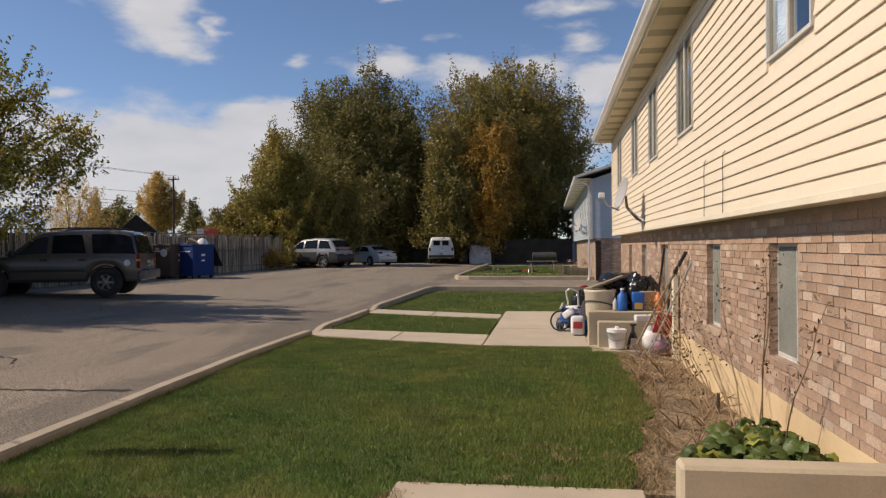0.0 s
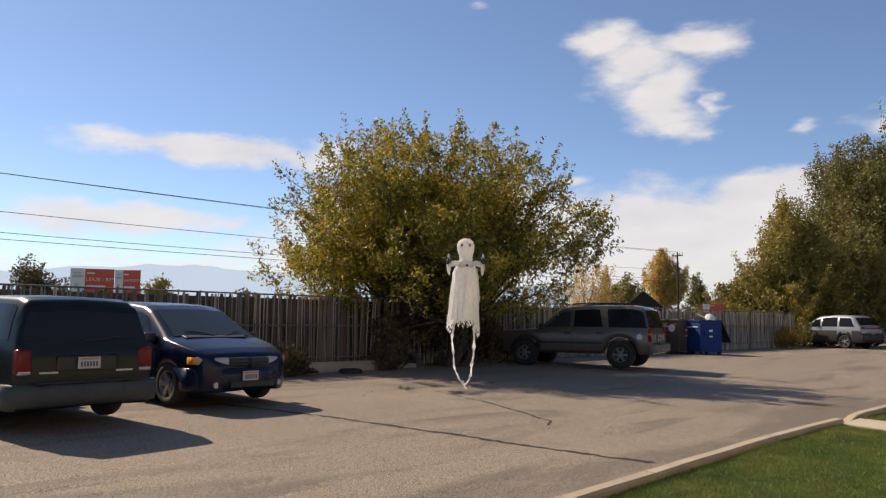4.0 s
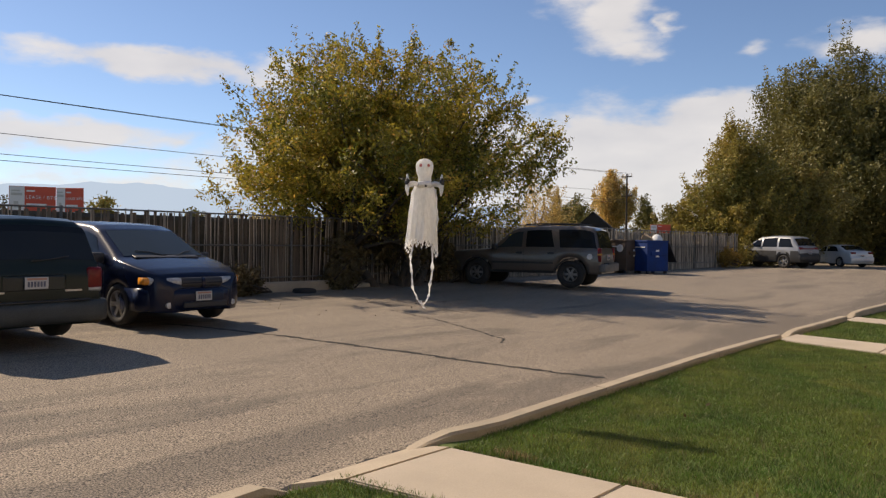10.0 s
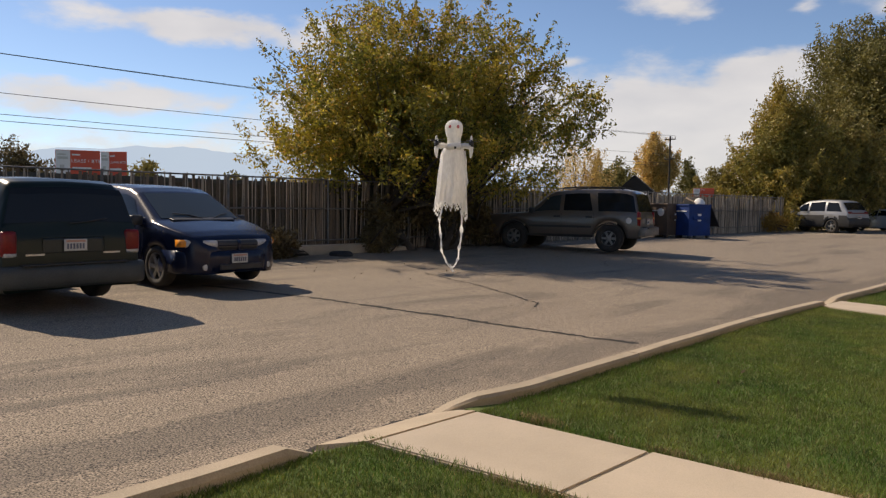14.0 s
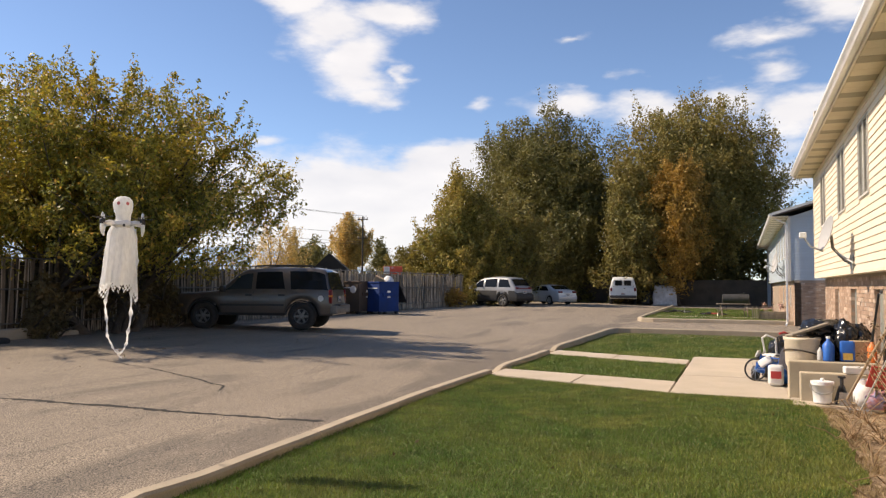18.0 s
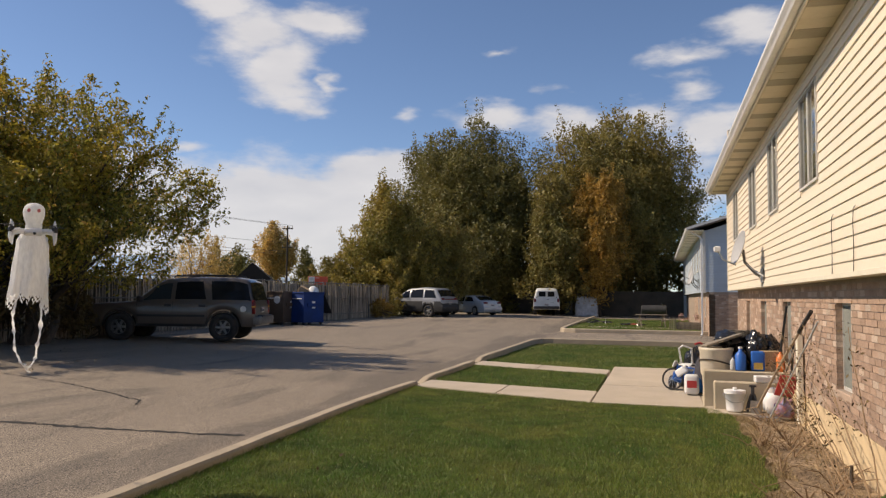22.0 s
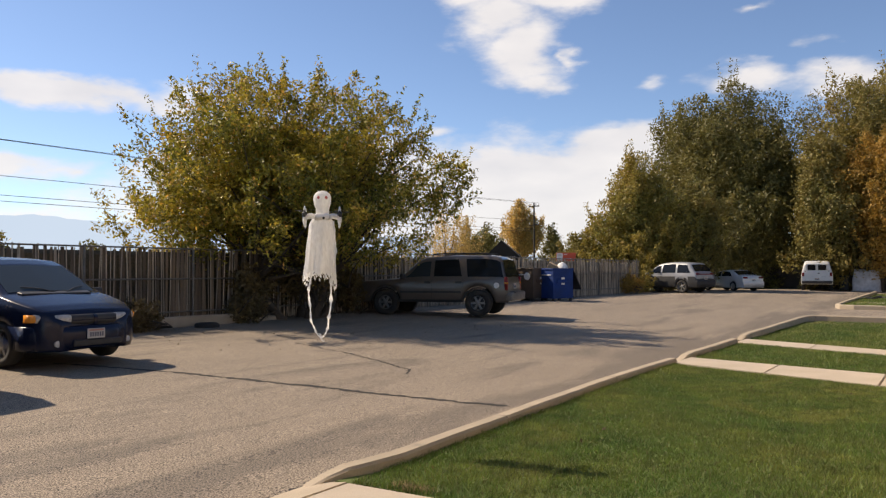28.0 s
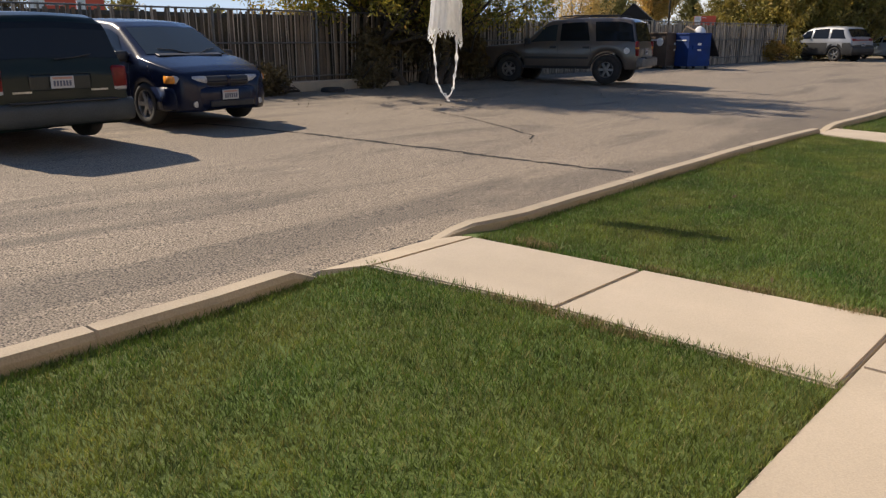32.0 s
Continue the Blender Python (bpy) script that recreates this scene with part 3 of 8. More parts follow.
LAWN_TEXT = "short green turf blades with some straw-coloured tips"
for key, dens, hh, ww in (("near", 8000, .034, .006), ("south", 0, 0, 0), ("strip", 2600, .045, .009), ("north", 1300, .05, .013), ("far", 260, .06, .03)):
    if key == "south":
        v = blades([(.36, -14.5), (.3, -12), (.24, -11.2), (.24, -10.48), (3.33, -10.28), (3.33, -14.5)], 9500, .036, .0055, 11)
        v = np.concatenate([v, blades([(.45, -20), (.38, -14.5), (3.3, -14.5), (3.3, -20)], 4500, .036, .009, 12)])
    else:
        v = blades([(max(x, .28 - .036 * (y + 9)) if key == "near" and y < -1 else x, y) for x, y in LAWNS[key]], dens, hh, ww, len(key), {"far": .245, "near": .095, "strip": .095, "north": .074}.get(key, .112))
    tagged(new("grass", tri_soup("grass", v, M_BLADE)), LAWN_TEXT, "grass", kind="stuff")
# longer tufts along the kerbs and slabs
r = np.random.default_rng(3)
edge_polys = [[(.28, -8.9), (.23, -7.7), (.06, -4.0), (0, -.3), (.1, -.3), (.16, -4.0), (.33, -7.7), (.38, -8.9)], [(.39, -14.5), (.35, -12.4), (.25, -11.1), (.18, -10.8), (.3, -10.7), (.35, -11.1), (.45, -12.4), (.49, -14.5)], [(.3, -9.32), (3.3, -9.22), (3.3, -9.14), (.3, -9.24)],
              [(.2, -10.46), (3.3, -10.34), (3.3, -10.26), (.2, -10.38)], [(3.32, -8.74), (4.8, -8.74), (4.8, -8.62), (3.32, -8.62)]]
v = np.concatenate([blades(p, 3000, .055, .007, 20 + i) for i, p in enumerate(edge_polys)])
tagged(new("grass_edge", tri_soup("grass_edge", v, M_BLADE)), "longer untrimmed grass along kerb and paving edges", "grass", kind="stuff")

# dead straw patches where the lawn meets paving, kerb and bed
M_STRAW = surf("straw_grass", (.36, .27, .14), (.24, .175, .085), 2, .8, 0, 20, vary=.3)
rs = random.Random(12)
patches = []
for k in range(30):
    side = k % 3
    cx, cy = ((rs.uniform(.5, 3.3), -9.2) if side == 0 else (rs.uniform(4.0, 5.0), rs.uniform(-8.6, -7.6)) if side == 1 else (rs.uniform(3.2, 3.5), rs.uniform(-9.2, -8.5)) if k % 2 else (rs.uniform(.4, 3.2), -10.4))
    w, h = rs.uniform(.08, .26), rs.uniform(.04, .1)
    patches.append(blades([(cx + w * math.cos(a * 1.05) * rs.uniform(.6, 1.2), cy + h * math.sin(a * 1.05) * rs.uniform(.6, 1.2)) for a in range(6)], 5200, .045, .007, 300 + k))
tagged(new("dead_grass", tri_soup("dead_grass", np.concatenate(patches), M_STRAW)), "dead straw-coloured grass patches along the paving", "grass", kind="stuff")
YELLOWED = surf("yellowed_turf", (.27, .265, .06), (.21, .24, .045), 2, .7, 0, 20, vary=.35, translucent=.25)
strip_v = []
for i, (x, y) in enumerate(RAGGED):
    for wide, dens in ((.35, 2600), (.9, 1500), (1.5, 700)):
        d = dens * (.6 + .8 * noise.noise((y * .9, wide, 2)))
        if d > 50:
            strip_v.append(blades([(x - wide, y - .09), (x, y - .09), (x, y + .08), (x - wide, y + .08)], d, .036, .0065, 500 + i * 3 + int(wide * 2)))
tagged(new("yellow_grass", tri_soup("yellow_grass", np.concatenate(strip_v), YELLOWED)), "yellowing grass thinning out towards the bed", "grass", kind="stuff")


# ---- houses ----
def panel_with_openings(y0, y1, z0, z1, xa, xb, openings):
    """Boxes that fill a wall along y between xa and xb, all but its openings (y0, y1, z0, z1)."""
    bm = bmesh.new()
    cuts = sorted({y0, y1, *[v for o in openings for v in o[:2] if y0 < v < y1]})
    for a, b in zip(cuts, cuts[1:]):
        zs = [(o[2], o[3]) for o in openings if o[0] < (a + b) / 2 < o[1]]
        z = z0
        for lo, hi in sorted(zs):
            add_box(bm, (xa, a, z), (xb, b, lo))
            z = hi
        add_box(bm, (xa, a, z), (xb, b, z1))
    bmesh.ops.remove_doubles(bm, verts=bm.verts[:], dist=1e-5)
    return bm


def window_unit(name, x, y0, y1, z0, z1, deep, inner, label, sill=True, split=0.5, glass_in=0.03):
    """A two-light slider window seen from -x; its outer face at x; deep: frame depth."""
    top = tagged(empty(name, (x, (y0 + y1) / 2, z0)), label, "window", group="slider windows", kind="structure")
    dy = (y0 + y1) / 2

    def put(pname, lo, hi, m, parent=top, text="", bevel=0.004):
        ob = part(pname, box((lo[0], lo[1], lo[2]), (hi[0], hi[1], hi[2]), bevel), m, None, text)
        ob.parent = parent
        return ob
    w, h, t = (y1 - y0) / 2, z1 - z0, 0.024
    fr = bmesh.new()
    add_box(fr, (0, -w, 0), (deep, -w + t, h))
    add_box(fr, (0, w - t, 0), (deep, w, h))
    add_box(fr, (0, -w + t, 0), (deep, w - t, t))
    add_box(fr, (0, -w + t, h - t), (deep, w - t, h))
    frame_ob = part("window_frame", fr, M_VINYL, top)
    mid = -w + 2 * w * split
    put("mullion", (.004, mid - .013, t), (deep - .004, mid + .013, h - t), M_VINYL)
    for a, b in ((-w + t, mid - .013), (mid + .013, w - t)):
        p = put("pane", (glass_in, a, t), (glass_in + .006, b, h - t), M_GLASS, bevel=0)
        p.visible_shadow = False
        s = bmesh.new()
        for lo, hi in (((glass_in - .012, a, t), (glass_in + .018, a + .012, h - t)), ((glass_in - .012, b - .012, t), (glass_in + .018, b, h - t)),
                       ((glass_in - .012, a + .018, t), (glass_in + .018, b - .018, t + .02)), ((glass_in - .012, a + .018, h - t - .02), (glass_in + .018, b - .018, h - t))):
            add_box(s, lo, hi)
        part("sash", s, M_SASH, top)
    if sill:
        put("window_sill", (-.035, -w - .03, -.035), (deep, w + .03, 0), M_VINYL)
    if inner == "blind":
        for i in range(int((h - .1) / .03)):
            z = t + .02 + i * .03
            part("blind_slat", box((glass_in + .05, mid + .02, z), (glass_in + .053, w - t, z + .024), 0, Matrix.Translation((0, 0, 0))), M_BLIND, top)
    else:
        bmc = bmesh.new()
        cols, prev = 40, None
        for i in range(cols + 1):
            y = -w + t + (2 * w - 2 * t) * i / cols
            xx = glass_in + .07 + .018 * math.sin(i * 1.9) + .01 * math.sin(i * .7)
            row = [bmc.verts.new((xx, y, t)), bmc.verts.new((xx, y, h - t))]
            if prev:
                bmc.faces.new((prev[0], row[0], row[1], prev[1]))
            prev = row
        if inner == "pale":
            put("insect_screen", (.003, mid + .022, t + .008), (.006, w - t - .008, h - t - .008), M_SCREEN, top, "grey insect screen", 0)
            sf = bmesh.new()
            for lo, hi in (((-.008, mid + .012, t), (.012, mid + .024, h - t)), ((-.008, w - t - .012, t), (.012, w - t, h - t)),
                           ((-.008, mid + .024, t), (.012, w - t - .012, t + .012)), ((-.008, mid + .024, h - t - .012), (.012, w - t - .012, h - t))):
                add_box(sf, lo, hi)
            part("screen_frame", sf, M_VINYL, top)
        part("curtain", bmc, M_PALECURTAIN if inner == "pale" else M_CURTAIN, top)
    return top


BRICK_L, COURSE = 0.2032, 0.0677


def brick_rows(y0, y1, z0, z1, openings):
    """Places (y, z, length) of the bricks of a running-bond wall."""
    out = []
    for k in range(int((z1 - z0) / COURSE + 0.01)):
        z = z0 + k * COURSE
        y = y0 - (BRICK_L / 2 if k % 2 else 0)
        while y < y1:
            a, b = max(y, y0), min(y + BRICK_L, y1)
            segs = [(a, b)]
            for o in openings:
                if z + COURSE * .7 > o[2] and z < o[3] - COURSE * .3:
                    segs = [s for p, q in segs for s in ((p, min(q, o[0])), (max(p, o[1]), q)) if s[1] - s[0] > 0.03]
            out += [(p, z, q - p) for p, q in segs]
            y += BRICK_L
    return out


def siding_rows(parent, x, y0, y1, z0, z1, step, openings, material, axis="y"):
    """Lapped boards, each a piece; axis: the way that they run; x is the outer face (or the y face for axis x)."""
    n = int(round((z1 - z0) / step))
    for k in range(n):
        z = z0 + k * step
        segs = [(y0, y1)]
        for o in openings:
            if z + step * .8 > o[2] and z + step * .2 < o[3]:
                segs = [s for p, q in segs for s in ((p, min(q, o[0])), (max(p, o[1]), q)) if s[1] - s[0] > 0.02]
        for p, q in segs:
            bm = bmesh.new()
            prof = ((0.012, 0), (-0.004, 0), (-0.004, .012), (0.010, step), (0.02, step), (.02, 0))
            ends = []
            for e in (p, q):
                ends.append([bm.verts.new((x + a, e, z + b) if axis == "y" else (e, x + a, z + b)) for a, b in prof])
            for i in range(len(prof)):
                j = (i + 1) % len(prof)
                bm.faces.new((ends[0][i], ends[0][j], ends[1][j], ends[1][i]))
            bm.faces.new(ends[0][::-1])
            bm.faces.new(ends[1])
            bmesh.ops.recalc_face_normals(bm, faces=bm.faces[:])
            part("siding_board", bm, material, parent)


def extrude_y(prof, y0, y1):
    bm = bmesh.new()
    a = [bm.verts.new((x, y0, z)) for x, z in prof]
    b = [bm.verts.new((x, y1, z)) for x, z in prof]
    for i in range(len(prof)):
        j = (i + 1) % len(prof)
        bm.faces.new((a[i], a[j], b[j], b[i]))
    bm.faces.new(a[::-1])
    bm.faces.new(b)
    bmesh.ops.recalc_face_normals(bm, faces=bm.faces[:])
    return bm


XB, XS, ZS, ZT = 6.17, 5.96, 1.994, 4.385      # brick face, siding face, siding foot, soffit
XE = 5.57                                      # outer edge of the eave
UP = [(-8.94, -7.96, 3.03, 4.13), (-4.99, -3.94, 3.03, 4.13), (-2.15, -1.19, 3.03, 4.13), (.40, 1.41, 3.03, 4.13), (3.56, 4.54, 3.03, 4.13)]
LOW = [(-7.93, -7.18, .80, 1.73), (-5.33, -4.64, .80, 1.73), (-1.70, -.95, .80, 1.73), (.95, 1.7, .80, 1.73), (3.5, 4.2, .80, 1.73)]
Y0, Y1 = -20.0, 6.2

wall_w = tagged(part("wall_west_brick", panel_with_openings(Y0, Y1, 0.5, ZS + .05, XB + .008, XB + .25, [(a - .007, b + .007, c, d) for a, b, c, d in LOW]), M_MORTAR),
                "ground-floor wall of mottled pink-brown brick", "wall", kind="structure")
tagged(part("wall_west_foundation", box((XB + .01, Y0, -.3), (XB + .3, Y1, .5), 0.01), M_FOUND), "bare ochre concrete foundation below the brick", "wall", kind="structure")
wall_s = tagged(part("wall_west_siding", panel_with_openings(Y0, Y1, ZS, ZT + .2, XS + .014, XS + .2, UP), M_CREAM), "overhanging upper wall clad in cream lapped siding", "wall", kind="structure")
tagged(part("wall_jetty", box((XS + .004, Y0, ZS - .03), (XB + .1, Y1, ZS - .002)), M_TRIM), "cream trimmed underside of the overhanging storey", "trim", kind="structure")
tagged(part("trim_siding_foot", extrude_y([(XS - .008, ZS - .035), (XS + .02, ZS - .035), (XS + .02, ZS + .02), (XS - .008, ZS + .012)], Y0, Y1), M_TRIM), "cream starter strip along the siding's foot", "trim", kind="structure")
tagged(part("trim_corner", box((XS - .012, Y1 - .07, ZS - .03), (XS + .08, Y1 + .012, ZT), .004), M_TRIM), "cream corner post of the siding", "trim", kind="structure")
for nm, lo, hi in (("wall_north", (XB + .01, Y1 - .2, -.3), (16.0, Y1, ZS)), ("wall_north_upper", (XS + .02, Y1 - .2, ZS), (16.0, Y1, ZT + 1.5)), ("wall_south", (XB + .3, Y0, -.3), (16.0, Y0 + .2, ZT)), ("wall_east", (15.8, Y0 + .2, -.3), (16.0, Y1 - .2, ZT))):
    tagged(part(nm, box(lo, hi), M_MORTAR if nm == "wall_north" else M_CREAM), "plain side wall of the house", "wall", kind="structure")
# room surfaces coloured near black to stand in for the unlit interior
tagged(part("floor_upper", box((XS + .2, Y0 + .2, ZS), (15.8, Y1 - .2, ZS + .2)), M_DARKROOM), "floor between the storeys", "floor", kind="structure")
tagged(part("wall_inner", box((9.0, Y0 + .2, 0), (9.1, Y1 - .2, ZT)), M_DARKROOM), "inner wall behind the windows, coloured dark for the unlit room", "wall", kind="structure")
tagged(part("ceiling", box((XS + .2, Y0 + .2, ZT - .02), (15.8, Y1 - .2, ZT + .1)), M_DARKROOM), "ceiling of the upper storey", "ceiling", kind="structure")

for i, (a, b, c, d) in enumerate(UP):
    window_unit("window_%d" % (i + 1), XS - .012, a, b, c, d, .075, "blind" if i == 0 else "curtain",
                "white vinyl slider window with blue-grey blinds in the cream siding" if i == 0 else "white vinyl slider window in the cream siding, curtain drawn", sill=False)
for i, (a, b, c, d) in enumerate(LOW):
    window_unit("window_%d" % (i + 6), XB + .070, a, b, c, d, .07, "pale", "white vinyl slider window with a grey insect screen, set deep in the brick wall", sill=False, split=.28)
    tagged(part("window_sill_brick", box((XB - .012, a - .0, c - .07), (XB + .16, b, c - .002), .006), M_BRICK), "sloping brick sill below a ground-floor window", "sill", kind="structure")

# eave: soffit panels, fascia, gutter, roof
soffit = tagged(part("soffit", box((XE + .05, Y0, ZT + .012), (XS + .05, Y1 + .35, ZT + .03)), M_TRIM), "cream soffit of alternating plain and vented panels", "soffit", kind="structure")
y, k = -12.4, 0
while y < Y1 + .33:
    part("soffit_panel", box((XE + .06, y + .004, ZT), (XS + .01, min(y + .3, Y1 + .34) - .004, ZT + .012), .003), M_VENT if k % 3 == 1 else M_SOFFIT, soffit)
    y, k = y + .3, k + 1
tagged(part("fascia", box((XE + .03, Y0, ZT - .01), (XE + .05, Y1 + .36, ZT + .17), .003), M_TRIM), "cream fascia board behind the gutter", "fascia", kind="structure")
tagged(part("gutter", extrude_y([(XE + .03, ZT + .03), (XE - .045, ZT + .03), (XE - .06, ZT + .06), (XE - .09, ZT + .10), (XE - .09, ZT + .14), (XE - .08, ZT + .14), (XE - .08, ZT + .105), (XE - .04, ZT + .045), (XE + .03, ZT + .045)], Y0, Y1 + .37), M_GUTTER),
       "white aluminium gutter along the eave", "gutter", kind="structure")
tagged(part("roof", extrude_y([(XE - .03, ZT + .16), (11.0, ZT + 1.95), (16.5, ZT + .16), (16.5, ZT + .10), (11.0, ZT + 1.85), (XE + .0, ZT + .10)], Y0, Y1 + .36), M_ROOF), "low-pitched dark shingle roof", "roof", kind="structure")
tagged(part("trim_rake", box((XE - .02, Y1 + .33, ZT - .012), (XS + .06, Y1 + .36, ZT + .13)), M_TRIM), "cream end board of the eave", "trim", kind="structure")

# cables down the siding
for cy, cz in ((-5.67, 2.55), (-6.53, 2.54)):
    bm = tube([(XS - .012, cy - .09, cz + .02), (XS - .016, cy - .03, cz), (XS - .013, cy + .01, cz - .12), (XS - .014, cy - .01, cz - .3), (XS - .012, cy + .02, ZS + .01)], .0035, 6)
    tagged(part("wall_cable", bm, M_BLACK), "thin dark cable stapled down the cream siding", "cable")


M_DISH = surf("dull_grey_dish", (.42, .41, .40), (.34, .34, .33), 3, .55, 0, 40, fine=.05)


# satellite dishes
def satellite_dish(loc, rz, size=0.26, label="grey satellite dish on a bent pole bracketed to the siding"):
    top = tagged(empty("satellite_dish", loc, rz), label, "satellite dish", group="satellite dishes")
    # wall is at +x of the mount; the dish looks to -x and up
    part("wall_bracket", box((-.03, -.09, -.11), (0, .09, .11), .008), M_GREYP, top, "dark stained wall bracket")
    part("mast", tube([(-.02, 0, 0), (-.10, .02, .02), (-.27, .05, .22), (-.29, .05, .42)], .024, 10), M_IRON, top)
    part("brace", tube([(-.02, .28, -.02), (-.14, .18, .08), (-.26, .06, .2)], .014, 8), M_GREYP, top)
    part("brace", tube([(-.02, -.22, -.02), (-.14, -.08, .08), (-.26, .06, .2)], .014, 8), M_GREYP, top)
    tilt = Matrix.Translation((-.31, .05, .44)) @ Matrix.Rotation(radians(12), 4, 'Z') @ Matrix.Rotation(radians(-74), 4, 'Y')
    bm = bmesh.new()
    rings = []
    for r, z in [(0, 0), (.35, .012), (.7, .05), (.95, .09), (1.0, .105), (1.0, .115), (.95, .105), (.7, .064), (.35, .026), (0.001, .014)]:
        rings.append([bm.verts.new(tilt @ Vector((r * size * 1.12 * math.cos(2 * math.pi * k / 28) + .0001, r * size * math.sin(2 * math.pi * k / 28), z * size * 2.2))) for k in range(28)])
    for a, b in zip(rings, rings[1:]):
        for k in range(28):
            bm.faces.new((a[k], a[(k + 1) % 28], b[(k + 1) % 28], b[k]))
    bmesh.ops.remove_doubles(bm, verts=bm.verts[:], dist=1e-4)
    bmesh.ops.recalc_face_normals(bm, faces=bm.faces[:])
    part("reflector", bm, M_DISH, top, "", True)
    arm = [tilt @ Vector((-size * 1.1, 0, .02)), tilt @ Vector((-size * 1.0, 0, size * .9)), tilt @ Vector((-size * .5, 0, size * 1.45))]
    part("feed_arm", tube(arm, .014, 8), M_GREYP, top)
    part("receiver", box((-.05, -.07, -.04), (.05, .07, .05), .012, Matrix.Translation(arm[-1])), M_WHITEP, top)
    return top


satellite_dish((XS - .006, -.45, 2.14), 0)

# ---- the neighbouring house ----
H2 = 21.7
XB2, XS2 = 6.42, 6.20
house2_wall = tagged(part("wall_west_far", box((XB2 + .008, H2, 0), (XB2 + .25, 50, 2.05)), M_MORTAR), "brick wall of the neighbouring house", "wall", kind="structure")
tagged(part("wall_south_far", box((XB2 + .25, H2 + .01, 0), (17, H2 + .25, 2.05)), M_MORTAR), "shaded brick end wall of the neighbouring house", "wall", kind="structure")
far_up = tagged(part("wall_west_far_upper", box((XS2 + .02, H2, 2.05), (XS2 + .2, 50, 4.75)), M_PALE), "pale siding of the neighbouring house", "wall", kind="structure")
far_end = tagged(part("wall_south_far_upper", box((XS2 + .2, H2 + .02, 2.05), (17, H2 + .2, 4.75)), M_PALE), "pale blue-grey end wall of the neighbouring house", "wall", kind="structure")
for nm, lo, hi in (("wall_east_far", (16.8, H2 + .2, 0), (17, 50, 4.7)), ("wall_north_far", (XS2, 50, 0), (17, 50.2, 4.7))):
    tagged(part(nm, box(lo, hi), M_PALE), "plain side wall of the neighbouring house", "wall", kind="structure")
siding_rows(far_up, XS2, H2, 50, 2.05, 4.7, .12, [], M_PALE)
siding_rows(far_end, H2, XS2, 12.0, 2.05, 4.7, .12, [], M_PALE, "x")
bm = bmesh.new()                                                             # gable above the end wall
prof = [(XS2, 4.7), (12.0, 6.6), (17, 4.95), (17, 4.7)]
a = [bm.verts.new((x, H2 + .03, z)) for x, z in prof]
b = [bm.verts.new((x, H2 + .2, z)) for x, z in prof]
for i in range(4):
    j = (i + 1) % 4
    bm.faces.new((a[i], a[j], b[j], b[i]))
bm.faces.new(a)
bm.faces.new(b[::-1])
bmesh.ops.recalc_face_normals(bm, faces=bm.faces[:])
tagged(part("wall_gable_far", bm, M_PALE), "pale blue-grey gable of the neighbouring house", "wall", kind="structure")
tagged(part("trim_corner_far", box((XS2 - .015, H2 - .02, 2.0), (XS2 + .1, H2 + .06, 4.7), .004), M_VINYL), "white corner post of the pale siding", "trim", kind="structure")
soffit_far = tagged(part("soffit_far", box((XS2 - .62, H2 - .5, 4.70), (XS2 + .02, 50.4, 4.72)), M_TRIM), "white soffit of the neighbouring house", "soffit", kind="structure")
for k in range(40):
    part("soffit_panel", box((XS2 - .58, H2 - .48 + k * .4, 4.688), (XS2, H2 - .48 + k * .4 + .38, 4.7), .003), M_VENT if k % 3 == 1 else M_TRIM, soffit_far)
tagged(part("gutter_far", extrude_y([(XS2 - .62, 4.72), (XS2 - .70, 4.72), (XS2 - .74, 4.80), (XS2 - .74, 4.84), (XS2 - .62, 4.84)], H2 - .5, 50.4), M_GUTTER), "white gutter of the neighbouring house", "gutter", kind="structure")
tagged(part("roof_far", extrude_y([(XS2 - .72, 4.84), (12.0, 6.82), (17.6, 4.9), (17.6, 4.8), (12.0, 6.7), (XS2 - .62, 4.72)], H2 - .5, 50.4), M_ROOF), "low-pitched shingle roof of the neighbouring house", "roof", kind="structure")
tagged(part("trim_rake_far", extrude_y([(XS2 - .7, 4.74), (XS2 - .66, 4.86), (12.0, 6.84), (12.0, 6.70)], H2 - .53, H2 - .5), M_VINYL), "white barge board of the neighbouring house", "trim", kind="structure")
for vx, vh, vr in ((8.6, 6.35, .07), (8.15, 5.95, .035)):
    tagged(part("roof_vent", lathe([(vr, 5.2), (vr, vh - .12), (vr * 1.5, vh - .1), (vr * 1.5, vh), (vr * .4, vh + .02)], 14, (vx, H2 + 2.2, 0)), M_STEEL), "galvanised vent pipe on the neighbouring roof", "vent")
dsp = tagged(empty("downspout", (XS2 - .02, H2 - .05, 0)), "white downspout running down the neighbouring house's corner", "downspout")
part("elbow", tube([(-.55, -.1, 4.76), (-.5, -.1, 4.66), (-.1, -.06, 4.45), (-.05, -.05, 4.35)], .04, 8), M_GUTTER, dsp)
part("pipe", box((-.09, -.09, .35), (-.01, -.02, 4.37), .008), M_GUTTER, dsp)
part("pipe_foot", tube([(-.05, -.05, .36), (-.06, -.06, .25), (-.12, -.25, .16)], .04, 8), M_GUTTER, dsp)
for i, a in enumerate((23.6, 26.2, 29.0, 32.0)):
    window_unit("window_%d" % (i + 11), XS2 - .02, a, a + .95, 3.1, 4.2, .05, "curtain", "white vinyl slider window in the neighbouring house")
for i, a in enumerate((24.0, 27.0, 30.0)):
    window_unit("window_%d" % (i + 15), XB2 - .02, a, a + .75, .9, 1.8, .05, "curtain", "white vinyl slider window in the neighbour's brick wall", sill=False)
for yy, zz in ((24.9, 2.3), (25.8, 2.6), (26.9, 2.3)):
    satellite_dish((XS2 - .006, yy, zz), 0, .3, "grey satellite dish on the neighbouring house's siding")

